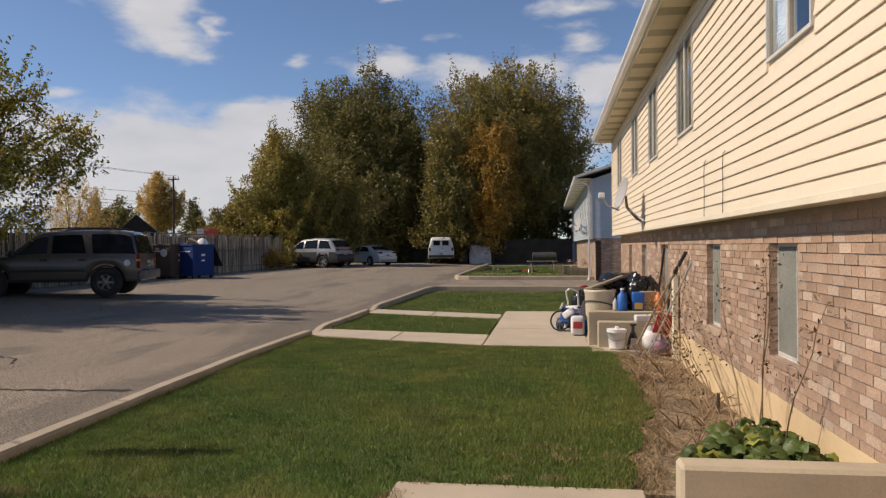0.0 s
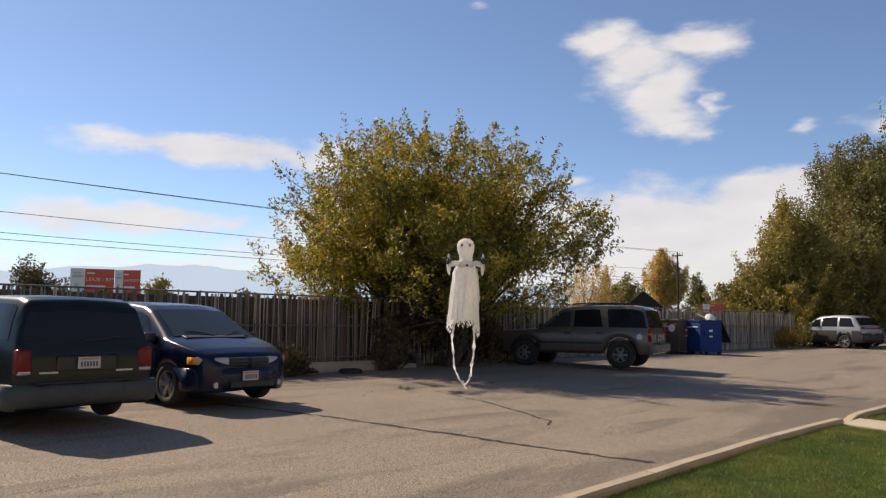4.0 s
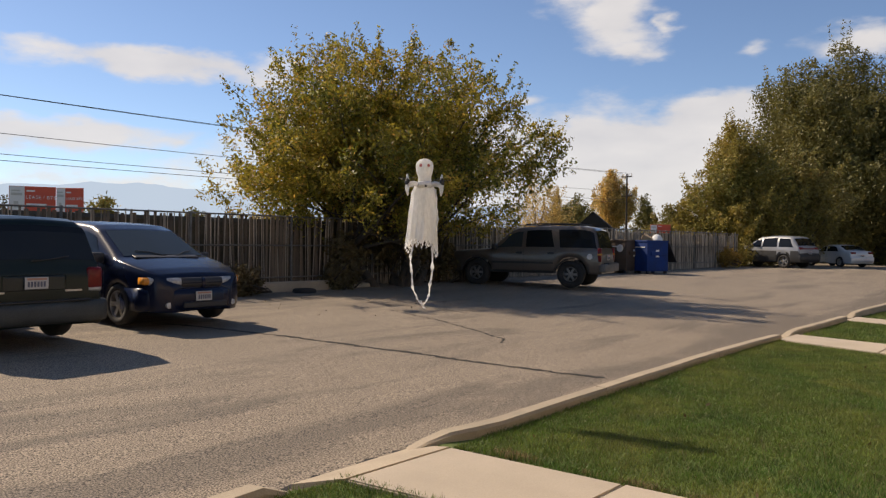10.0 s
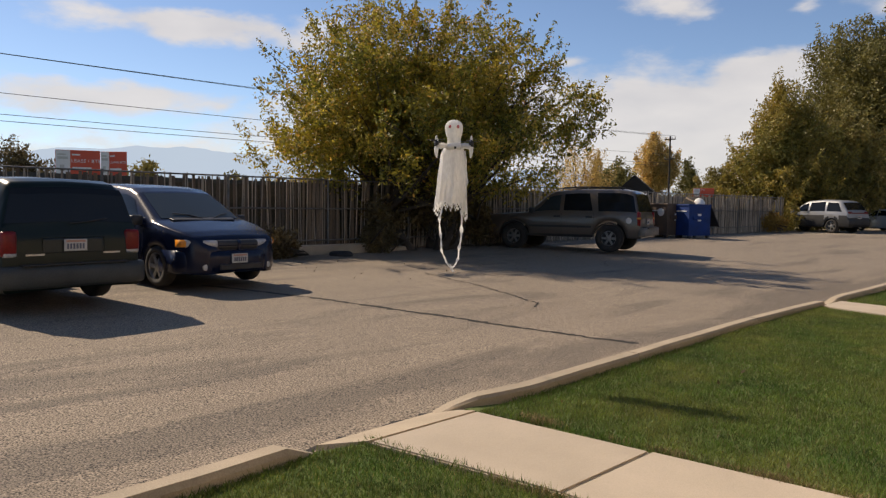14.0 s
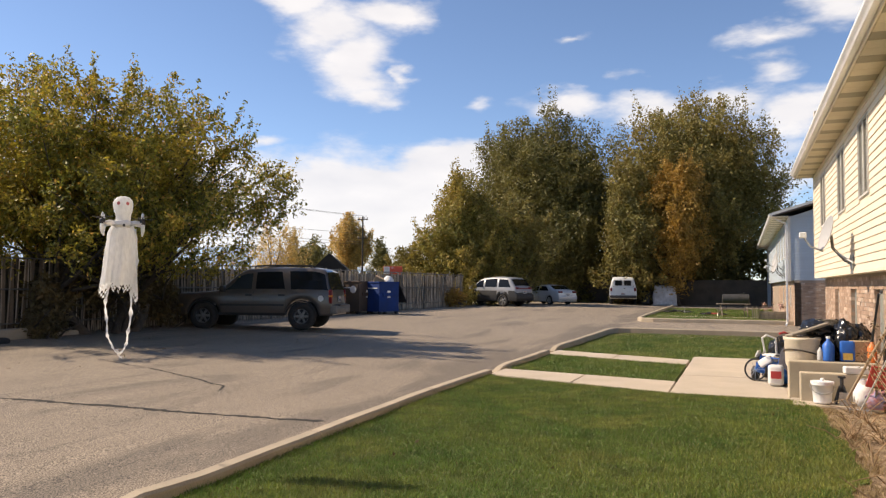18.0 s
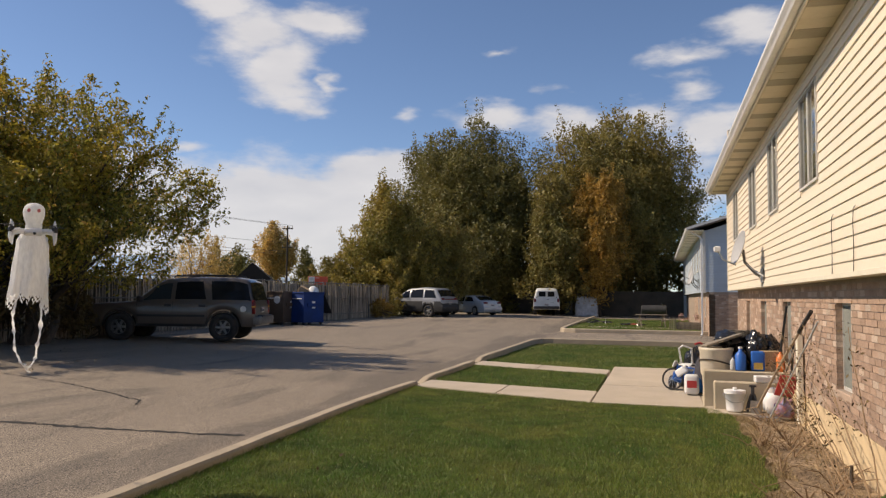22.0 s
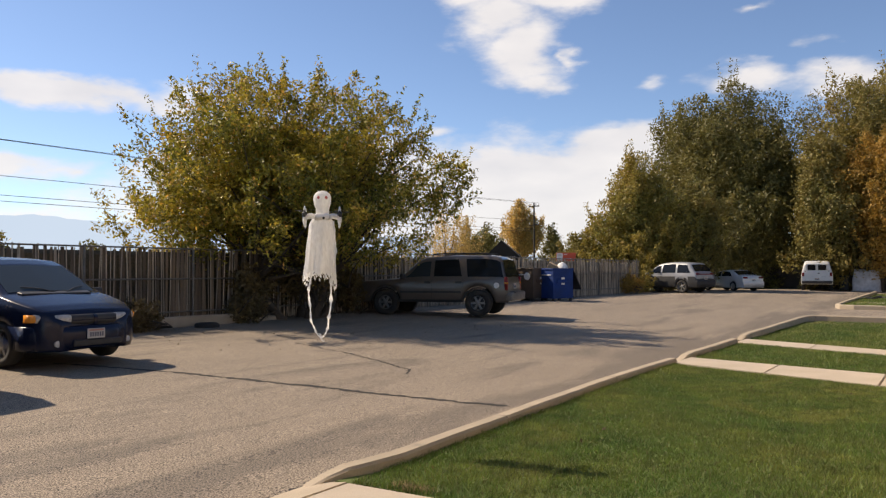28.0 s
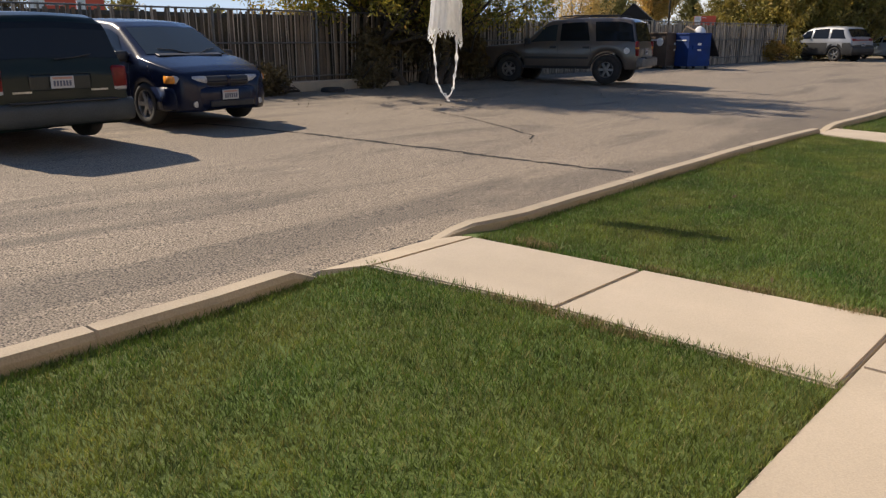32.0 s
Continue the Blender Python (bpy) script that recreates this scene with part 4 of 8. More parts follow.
# low concrete walls by the entrances
M_LOWWALL = surf("cast_concrete_wall", (.50, .42, .30), (.40, .335, .24), 2.4, 0.88, 0.2, 80, fine=0.07)
tagged(part("entrance_wall_near", box((5.0, -10.02, -.05), (6.17, -9.84, .645), .018), M_LOWWALL), "low cast concrete wall beside the entrance slab", "low wall", kind="structure")
tagged(part("entrance_wall_back", box((4.98, -1.22, -.05), (6.17, -1.04, .66), .018), M_LOWWALL), "low cast concrete wall below the heap of belongings", "low wall", kind="structure")
tagged(part("entrance_wall_front", box((5.12, -1.5, -.05), (5.98, -1.34, .52), .015), M_LOWWALL), "lower cast concrete wall before the heap of belongings", "low wall", kind="structure")


# ---- trees ----
def leaf_cloud(r, centres, spread, count, size, flat_z=0.75, axes=None, long=1.0):
    """Small folded leaves scattered round clump centres; axes: the way in which each clump is drawn out."""
    n = len(centres) * count
    c = np.repeat(np.asarray(centres), count, 0)
    sp = np.repeat(np.asarray(spread).reshape(-1, 1), count, 0) if np.ndim(spread) else spread
    off = np.clip(r.normal(0, 1, (n, 3)), -1.7, 1.7) * np.array([1, 1, flat_z])
    if axes is not None:
        ax = np.repeat(np.asarray(axes), count, 0)
        u = r.uniform(-1, 1, (n, 1))
        off = off * (.62 - .34 * u) + ax * u * long
    p = c + off * sp
    a = r.normal(0, 1, (n, 3))
    a /= np.linalg.norm(a, axis=1, keepdims=True)
    b = np.cross(a, r.normal(0, 1, (n, 3)))
    b /= np.linalg.norm(b, axis=1, keepdims=True) + 1e-9
    s = (size * r.uniform(0.6, 1.35, n))[:, None]
    k = np.cross(a, b) * 0.12 * s
    t1 = np.stack([p - a * s, p + b * s * .42 + k, p + a * s], 1)
    t2 = np.stack([p - a * s, p + a * s, p - b * s * .42 + k], 1)
    return np.concatenate([t1, t2])


def leaf_mesh(name, tri, material):
    """Leaves of two triangles, each leaf one island."""
    n = len(tri) // 2
    v = np.empty((n, 4, 3))
    v[:, 0], v[:, 1], v[:, 2], v[:, 3] = tri[:n, 0], tri[:n, 1], tri[:n, 2], tri[n:, 2]
    me = bpy.data.meshes.new(name)
    me.vertices.add(4 * n)
    me.loops.add(4 * n)
    me.polygons.add(n)
    me.vertices.foreach_set("co", v.reshape(-1).astype(np.float32))
    me.loops.foreach_set("vertex_index", np.arange(4 * n, dtype=np.int32))
    me.polygons.foreach_set("loop_start", np.arange(0, 4 * n, 4, dtype=np.int32))
    me.update(calc_edges=True)
    me.materials.append(material)
    return me


def tree(label, base, centre, radii, clumps, per, leaf, material, seed, stems=1, trunk=0.2, spread=0.55, shoots=0, limbs=26, cut=0.55, rough=0.22, name="tree", low=-1.0, lobes=9, taper=0.0, gaps=0.0, long=1.35, group="", cap=9.0):
    """A tree: tapered stems and limbs that end in drawn-out leaf sprays; its crown is heaped up of uneven lobes."""
    per, leaf = (int(per * 1.5), leaf * .82)
    r = np.random.default_rng(seed)
    base, centre, radii = np.array(base, float), np.array(centre, float), np.array(radii, float)
    top = tagged(empty(name, base), label, "tree", group=group)
    heaps = []
    for k in range(lobes):
        d = r.normal(0, 1, 3)
        d /= np.linalg.norm(d)
        d[2] = d[2] * .95
        heaps.append((d * (0.25 if k % 4 == 0 else r.uniform(.5, .64)), r.uniform(.38, .52)))
    pts = []
    while len(pts) < clumps:
        hc, hr = heaps[int(r.integers(lobes))]
        d = r.normal(0, 1, 3)
        d /= np.linalg.norm(d)
        rad = (cut + (1 - cut) * r.uniform(0, 1) ** 0.6) * hr
        q = hc + d * rad * np.array([1, 1, 1.15])
        q *= 1 + rough * .6 * noise.noise((q[0] * 2.3 + seed, q[1] * 2.3, q[2] * 2.3))
        if q[2] < low or np.linalg.norm(q) > cap:
            continue
        if gaps and noise.noise((q[0] * 3.1 + seed, q[1] * 3.1, q[2] * 3.1)) < gaps - .5:
            continue
        q[:2] *= 1 - taper * q[2]
        pts.append(centre + q * radii)
    pts = np.array(pts)
    loc = pts - base
    fork = (centre - base) * np.array([.25, .25, .30])
    axes = loc - fork * np.array([1, 1, .9])
    axes /= np.linalg.norm(axes, axis=1, keepdims=True) + 1e-6
    axes = axes * .9 + np.array([0, 0, .12]) + r.normal(0, .28, axes.shape)
    axes /= np.linalg.norm(axes, axis=1, keepdims=True) + 1e-6
    tri = leaf_cloud(r, loc, spread * r.uniform(.6, 1.3, len(loc)), per, leaf, 1.0, axes, long)
    if shoots:
        far = np.argsort(-np.linalg.norm((pts - centre) / radii, axis=1))[:max(shoots * 2, 20)]
        extra = []
        for i in r.choice(far, shoots):
            ln = r.uniform(.12, .26) * radii[2]
            way = axes[i] * .7 + np.array([0, 0, .4])
            extra += [loc[i] + axes[i] * spread * .6 + way * ln * f for f in np.linspace(0, 1, 6)]
        tri2 = leaf_cloud(r, np.array(extra), leaf * .8, 6, leaf * .85)
        n1, n2 = len(tri) // 2, len(tri2) // 2
        tri = np.concatenate([tri[:n1], tri2[:n2], tri[n1:], tri2[n2:]])
    crown = new("crown", leaf_mesh("crown", tri, material))
    crown.parent = top
    bm = bmesh.new()
    tips = []
    for s in range(stems):
        off = np.array([r.normal(0, .12 * stems), r.normal(0, .12 * stems), 0]) if stems > 1 else np.zeros(3)
        lean = np.array([r.normal(0, .5), r.normal(0, .5), 0]) * (.8 if stems > 1 else .1)
        p0, p1, p2 = off * .6 + np.array([0, 0, -.1]), off + fork * .5 + lean * .3, off + fork + lean
        p3 = (centre - base) * np.array([.8, .8, .95]) + lean * 1.5
        rr = trunk * (1 if stems == 1 else r.uniform(.5, .8))
        add_tube(bm, [p0, p0 * .5 + p1 * .5, p1, p2, (p2 + p3) / 2, p3], [rr * 1.25, rr, rr * .85, rr * .7, rr * .45, rr * .2], 9)
        tips += [p2, (p2 + p3) / 2] if stems > 1 else [p1, p2, (p2 + p3) / 2]
    part("trunk", bm, M_BARK, top, "", True)
    for q in loc[r.choice(len(loc), min(limbs, len(loc)), replace=False)]:
        s = tips[int(r.integers(len(tips)))]
        mid = s * .55 + q * .45 + np.array([0, 0, -.06 * radii[2]]) + r.normal(0, .05, 3) * radii
        part("limb", tube([s, (s + mid) / 2, mid, (mid + q) / 2 + r.normal(0, .04, 3) * radii, q], [trunk * .34, trunk * .27, trunk * .18, trunk * .11, trunk * .04], 5), M_BARK, top, "", True)
    return top


M_LEAF_NEAR = surf("yellowing_leaves", (.14, .16, .022), (.46, .345, .04), 0.5, 0.5, 0, 4, vary=0.6, third=(.40, .22, .045, .84), translucent=0.4)
M_LEAF_DARK = surf("dark_green_leaves", (.14, .13, .036), (.215, .185, .048), 0.2, 0.6, 0, 1.0, vary=0.24, third=(.22, .17, .05, .9), translucent=0.3)
M_LEAF_OLIVE = surf("olive_leaves", (.19, .17, .045), (.30, .23, .055), 0.2, 0.6, 0, 1.0, vary=0.24, third=(.30, .2, .055, .85), translucent=0.3)
M_LEAF_ORANGE = surf("orange_leaves", (.46, .26, .045), (.30, .20, .045), 0.3, 0.6, 0, 1.2, vary=0.35, third=(.48, .3, .06, .75), translucent=0.35)
M_LEAF_GOLD = surf("golden_green_leaves", (.20, .185, .04), (.40, .29, .055), 0.25, 0.6, 0, 1.2, vary=0.35, third=(.42, .28, .07, .8), translucent=0.35)
M_LEAF_PALE = surf("pale_gold_leaves", (.64, .44, .14), (.52, .36, .11), 0.25, 0.6, 0, 1.2, vary=0.3, translucent=0.4)
M_LEAF_BRONZE = surf("brown_hedge_leaves", (.12, .09, .04), (.17, .12, .045), 0.5, 0.7, 0, 2.0, vary=0.35, translucent=0.2)

tree("broad many-stemmed tree with yellowing leaves at the fence", (-11.9, 2.7, .28), (-12.7, 2.8, 4.2), (5.5, 5.4, 3.5), 1750, 60, .074, M_LEAF_NEAR, 4, stems=6, trunk=.2, spread=.26, shoots=120, limbs=200, cut=.25, rough=.3, low=-.62, lobes=44, taper=.14, gaps=.36, cap=1.06)
tree("tall dark green tree behind the parked vehicles", (-11.6, 54.5, .3), (-11.6, 54.5, 9.2), (8.6, 7.0, 8.5), 1150, 125, .155, M_LEAF_DARK, 7, trunk=.42, spread=.8, shoots=30, limbs=60, cut=.5, lobes=80, gaps=.16, rough=.3, cap=.98)
tree("tall olive-green tree with thinning yellow top", (.7, 54.0, .3), (.7, 54.0, 9.2), (7.9, 6.0, 8.7), 1050, 125, .155, M_LEAF_OLIVE, 9, trunk=.4, spread=.8, shoots=30, limbs=60, cut=.5, lobes=70, gaps=.16, rough=.3, cap=.98)
tree("slender tree turned orange before the tall trees", (-.2, 47.2, .3), (-.2, 47.2, 6.6), (2.5, 2.0, 5.6), 260, 85, .14, M_LEAF_ORANGE, 12, trunk=.22, spread=.5, shoots=70, limbs=40, cut=.3, rough=.6, lobes=18, gaps=.45)
tree("olive tree with a golden flank before the tall trees", (-3.6, 47.4, .3), (-3.6, 47.4, 6.3), (3.0, 2.4, 6.6), 320, 90, .15, M_LEAF_OLIVE, 13, trunk=.22, spread=.6, shoots=40, limbs=40, cut=.3, rough=.4, lobes=26, taper=.35)
tree("dense green tree below the tallest crown", (-9.2, 48.6, .3), (-9.2, 48.6, 4.3), (3.4, 2.4, 4.6), 260, 90, .16, M_LEAF_DARK, 14, trunk=.2, spread=.6, shoots=30, limbs=30, cut=.3, lobes=22)
tree("golden-topped tree at the fence's far end", (-14.0, 37.8, .4), (-14.0, 37.8, 4.6), (3.9, 3.2, 5.3), 480, 85, .13, M_LEAF_GOLD, 15, trunk=.2, spread=.5, shoots=80, limbs=40, cut=.3, lobes=44, taper=.72, rough=.4)
tree("bushy olive-green tree beside the golden one", (-11.2, 40.6, .4), (-11.2, 41.0, 3.9), (3.4, 2.8, 4.2), 300, 80, .14, M_LEAF_OLIVE, 17, trunk=.2, spread=.55, shoots=30, limbs=40, cut=.3, lobes=24, taper=.2)
tree("low olive-green tree behind the fence", (-18.2, 37.6, .4), (-18.2, 37.6, 2.6), (2.2, 2.2, 2.9), 110, 70, .13, M_LEAF_OLIVE, 19, trunk=.18, spread=.42, shoots=20, limbs=30, cut=.3, taper=.3)
tree("golden cottonwood far beyond the fence", (-42.9, 74.3, .4), (-42.9, 74.3, 6.0), (3.4, 3.4, 4.2), 150, 80, .2, M_LEAF_PALE, 21, trunk=.25, spread=.6, shoots=30, limbs=20, cut=.3)
tree("dark conifer far beyond the fence", (-36.9, 71.7, .4), (-36.9, 71.7, 4.2), (1.5, 1.5, 3.9), 110, 60, .14, M_LEAF_DARK, 23, trunk=.2, spread=.34, limbs=20, cut=.2, lobes=14, taper=.75)
tree("round green tree far beyond the fence", (-42.4, 63.0, .4), (-42.4, 63.0, 4.0), (3.2, 3.0, 3.0), 90, 70, .2, M_LEAF_DARK, 25, trunk=.25, spread=.6, limbs=20, cut=.3)
tree("thin bare-tipped poplar far beyond the fence", (-38.15, 53.9, .4), (-38.15, 53.9, 5.0), (.55, .55, 3.6), 60, 40, .1, M_LEAF_PALE, 26, trunk=.1, spread=.2, limbs=12, cut=.2, lobes=12, taper=.6)
tree("feathery yellow-green tree behind the fence", (-27.5, 34.0, .4), (-27.5, 34.0, 3.3), (3.2, 3.0, 3.0), 90, 50, .1, M_LEAF_PALE, 27, trunk=.16, spread=.5, shoots=40, limbs=40, cut=.3, lobes=10)
tree("dark leafless-looking brush beyond the fence near the sign", (-52.7, 5.1, .4), (-52.7, 5.1, 3.0), (2.4, 2.4, 2.4), 80, 60, .16, M_LEAF_BRONZE, 29, trunk=.2, spread=.5, limbs=40, cut=.3)
for i, (x, y, h, w) in enumerate(((-46.0, 40.0, 3.6, 4.0), (-52.0, 30.0, 3.2, 3.5), (-60.0, 17.0, 2.9, 3.0), (-33.0, 56.0, 3.2, 3.2), (-40.8, 7.9, 2.9, 1.2), (-38.4, 12.4, 2.8, .9), (10.0, 60.0, 8.5, 5.5), (-18.0, 60.0, 7.0, 5.0), (-50, 52, 3.6, 3.5))):
    tree("hazy brown-green tree in the distance", (x, y, .4), (x, y, h * .62), (w, w, h * .55), 70, 60, .18, M_LEAF_DARK if i % 2 else M_LEAF_OLIVE, 40 + i, trunk=.15, spread=.6, limbs=14, cut=.3, group="distant trees")
# shrubs and fallen leaves along the fence
# the first three, dark brown, are added to stand in for tree shade
for i, (x, y, h, w, m) in enumerate(((-12.1, 2.9, 2.7, 1.5, M_LEAF_BRONZE), (-12.35, 5.2, 1.5, 1.1, M_LEAF_BRONZE), (-12.35, 1.2, 1.6, .8, M_LEAF_BRONZE), (-12.0, .6, .55, .5, M_LEAF_BRONZE), (-11.9, -2.9, .5, .7, M_LEAF_BRONZE), (-12.3, 31.0, 1.0, 1.3, M_LEAF_ORANGE), (-12.5, 34.0, 1.6, 1.5, M_LEAF_GOLD), (-11.0, 38.5, 1.8, 2.2, M_LEAF_GOLD))):
    z0 = lotz(x, y)
    tree("scrubby bush along the fence, some added as shade under the tree", (x, y, z0), (x, y, z0 + h * .55), (w * .7, w, h * .55), 40, 60, .06 + .02 * h, m, 60 + i, stems=3, trunk=.04, spread=.22, limbs=20, cut=.2, name="bush", group="bushes along the fence")


# ---- fence ----
fence = tagged(empty("slatted_fence", (-12.55, 0, 0)), "weathered slatted fence with pale uneven uprights along the lot", "fence", kind="structure")
rng = random.Random(8)
slat_me = mesh_of("slat", box((-.008, -.017, 0), (.008, .017, 1.95), .004), M_PLANK)
plank_me = mesh_of("slat", box((-.006, -.045, 0), (.006, .045, 1.93), .004), surf("dark_weathered_slats", (.17, .13, .09), (.105, .08, .058), 2, 0.9, 0.3, 30, vary=0.4, stretch=(4, 4, .5)))
far_v, far_q = [], []
y = -19.0
count = 0
while y < 33.5:
    wild = y > 2.5
    y += rng.uniform(.058, .082) if wild else rng.uniform(.068, .092)
    pale = wild or rng.random() < .5
    z0 = lotz(-12.55, y) + rng.uniform(0, .06)
    lean = rng.gauss(0, 3.4 if wild else 1.4)
    m = pose(rng.uniform(-.012, .012) - (0 if pale else .022), y, z0, lean, rng.gauss(0, .8), rng.gauss(0, 6)) @ Matrix.Diagonal((1, rng.uniform(.8, 1.5) if wild else rng.uniform(.6, 1.1), rng.uniform(.92, 1.05) if wild else rng.uniform(.985, 1.01), 1))
    if -9.5 < y < 12.5 and count < 300:
        ob = new("slat", slat_me if pale else plank_me)
        ob.parent = fence
        ob.matrix_basis = m
        count += 1
    else:
        k = len(far_v)
        far_v += [tuple(m @ Vector((a, b, c))) for a in (-.008, .008) for b in (-.024, .024) for c in (0, 1.95)]
        far_q += [tuple(k + i for i in f) for f in ((0, 1, 3, 2), (4, 6, 7, 5), (0, 4, 5, 1), (2, 3, 7, 6), (0, 2, 6, 4), (1, 5, 7, 3))]
ob = new("far_slats", quads_mesh("far_slats", far_v, far_q, M_PLANK))
ob.parent = fence
tagged(ob, kind="stuff")
for k in range(18):
    y = -19 + k * 3.05
    z0 = lotz(-12.55, y)
    part("post", tube([(.05, y, z0 - .1), (.05, y, z0 + 2.02)], .03, 10), M_IRON, fence)
for zz in (.35, 1.2, 1.98):
    bm = tube([(.045, -19 + 1.5 * i, zz + lotz(-12.55, -19 + 1.5 * i)) for i in range(36)], .02, 8)
    part("rail", bm, M_IRON, fence)
# plain dark box added so the fence gaps read as shaded brush, not sky
M_MESHBACK = surf("dark_fence_backing", (.05, .045, .03), (.085, .07, .045), 2.0, 0.95, 0.5, 20, fine=0.4)
tagged(part("fence_back_box", box((-13.6, -19, 0), (-13.0, 33, 2.28), .1), M_MESHBACK), "dark box behind the slatted fence, standing in for shaded brush", "hedge", kind="stuff")
tagged(part("concrete_barrier", box((-12.35, -1.95, .2), (-12.1, 1.0, .62), .03), M_KERB), "long low concrete block at the fence's foot", "concrete block")
tagged(part("concrete_barrier", box((-12.4, 1.1, .2), (-12.15, 2.0, .5), .03), M_KERB), "short low concrete block at the fence's foot", "concrete block")
part_t = lathe([(.24, 0), (.30, .03), (.31, .10), (.30, .17), (.24, .2), (.16, .19), (.16, .01)], 24, (-11.7, -.9, .262))
tagged(part("old_tyre", part_t, M_RUBBER, None, "", True), "old black tyre lying by the concrete block", "tyre")
# boards darkened in colour for the deep shade beneath the tall trees
tagged(part("hedge_far_wall", box((-12.4, 50.2, .2), (8, 50.5, 2.3)), surf("tree_shade_boards", (.10, .085, .068), (.065, .055, .045), 1.5, 0.9, 0.3, 20)), "board fence under the trees, coloured dark for their shade", "fence", kind="structure")

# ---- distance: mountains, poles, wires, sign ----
M_HILL = bpy.data.materials.new("mountain_painted_haze")
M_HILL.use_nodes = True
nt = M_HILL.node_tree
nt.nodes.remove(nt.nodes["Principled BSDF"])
# the hills glow a flat pale blue: distance haze painted into their colour
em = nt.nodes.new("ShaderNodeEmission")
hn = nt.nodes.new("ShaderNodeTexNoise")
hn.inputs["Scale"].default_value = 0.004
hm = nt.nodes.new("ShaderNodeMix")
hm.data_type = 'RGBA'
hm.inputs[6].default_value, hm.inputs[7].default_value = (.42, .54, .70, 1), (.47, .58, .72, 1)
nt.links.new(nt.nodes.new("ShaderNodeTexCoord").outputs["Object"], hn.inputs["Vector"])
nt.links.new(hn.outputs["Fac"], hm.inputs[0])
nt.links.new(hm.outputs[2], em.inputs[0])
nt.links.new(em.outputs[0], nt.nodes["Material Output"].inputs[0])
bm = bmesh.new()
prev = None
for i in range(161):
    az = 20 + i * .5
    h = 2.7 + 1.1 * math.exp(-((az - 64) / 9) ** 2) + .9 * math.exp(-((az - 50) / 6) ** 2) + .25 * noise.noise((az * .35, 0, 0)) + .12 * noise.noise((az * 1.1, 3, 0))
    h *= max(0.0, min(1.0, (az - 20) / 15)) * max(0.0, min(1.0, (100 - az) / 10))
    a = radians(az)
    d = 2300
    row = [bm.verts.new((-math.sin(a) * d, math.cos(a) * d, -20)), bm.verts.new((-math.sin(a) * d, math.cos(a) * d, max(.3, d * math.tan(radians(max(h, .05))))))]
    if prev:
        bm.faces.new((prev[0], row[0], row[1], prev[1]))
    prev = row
tagged(part("backdrop_mountain", bm, M_HILL), "mountain range on the horizon, its blue haze painted in as glow", "mountain", kind="structure")


def utility_pole(x, y, h, label):
    top = tagged(empty("utility_pole", (x, y, .3)), label, "utility pole")
    part("pole", tube([(0, 0, -.2), (0, 0, h * .5), (0, 0, h)], [.11, .10, .08], 10), M_BARK, top)
    for z in (h - .35, h - 2.2):
        part("crossarm", box((-.55, -.05, z), (.55, .05, z + .1), .01), M_BARK, top)
        for dx in (-.5, .2, .5):
            part("insulator", lathe([(.03, 0), (.05, .04), (.03, .08), (.05, .12), (.02, .16)], 8, (dx, 0, z + .12)), M_GREYP, top)
    return top


utility_pole(-30.4, 54.1, 8.2, "tall wooden utility pole beyond the fence")
utility_pole(-30.4, -24.0, 8.2, "wooden utility pole beyond the fence out of sight of the lot")
for dx, z0, z1, sag in ((-.5, 7.65, 8.3, .9), (.5, 7.42, 8.25, .85), (.5, 5.9, 6.5, .8), (-.2, 5.12, 5.75, .8), (.0, 4.82, 5.5, .8)):
    pts = []
    for i in range(33):
        t = i / 32
        pts.append((-30.4 + dx, -24 + 78.1 * t, z0 + (z1 - z0) * t - sag * 4 * t * (1 - t) * .6 + .25))
    tagged(part("power_line", tube(pts, .014, 5), M_BLACK), "thin dark overhead wire between the poles", "wire", group="overhead wires")

M_SIGNRED = surf("sign_red", (.62, .085, .04), (.56, .075, .035), 1.5, 0.5, 0, 20, fine=0.03)
M_SIGNWHITE = surf("sign_white", (.72, .72, .72), (.66, .66, .67), 1.5, 0.5, 0, 20, fine=0.03)


def flat_text(words, size, m, material, parent, name="letter"):
    """Raised letters, each a mesh of its own, along x of m."""
    x = 0.0
    for ch in words:
        if ch == " ":
            x += size * .3
            continue
        cu = bpy.data.curves.new(name, 'FONT')
        cu.body, cu.size, cu.extrude = ch, size, .004
        cu.align_x, cu.align_y = 'LEFT', 'CENTER'
        tmp = bpy.data.objects.new(name, cu)
        scene.collection.objects.link(tmp)
        bpy.context.view_layer.update()
        me = bpy.data.meshes.new_from_object(tmp.evaluated_get(bpy.context.evaluated_depsgraph_get()))
        bpy.data.objects.remove(tmp)
        wide = max(v.co.x for v in me.vertices)
        me.transform(m @ Matrix.Translation((x, 0, 0)))
        me.materials.clear()
        me.materials.append(material)
        ob = new(name, me)
        ob.parent = parent
        x += wide + size * .07


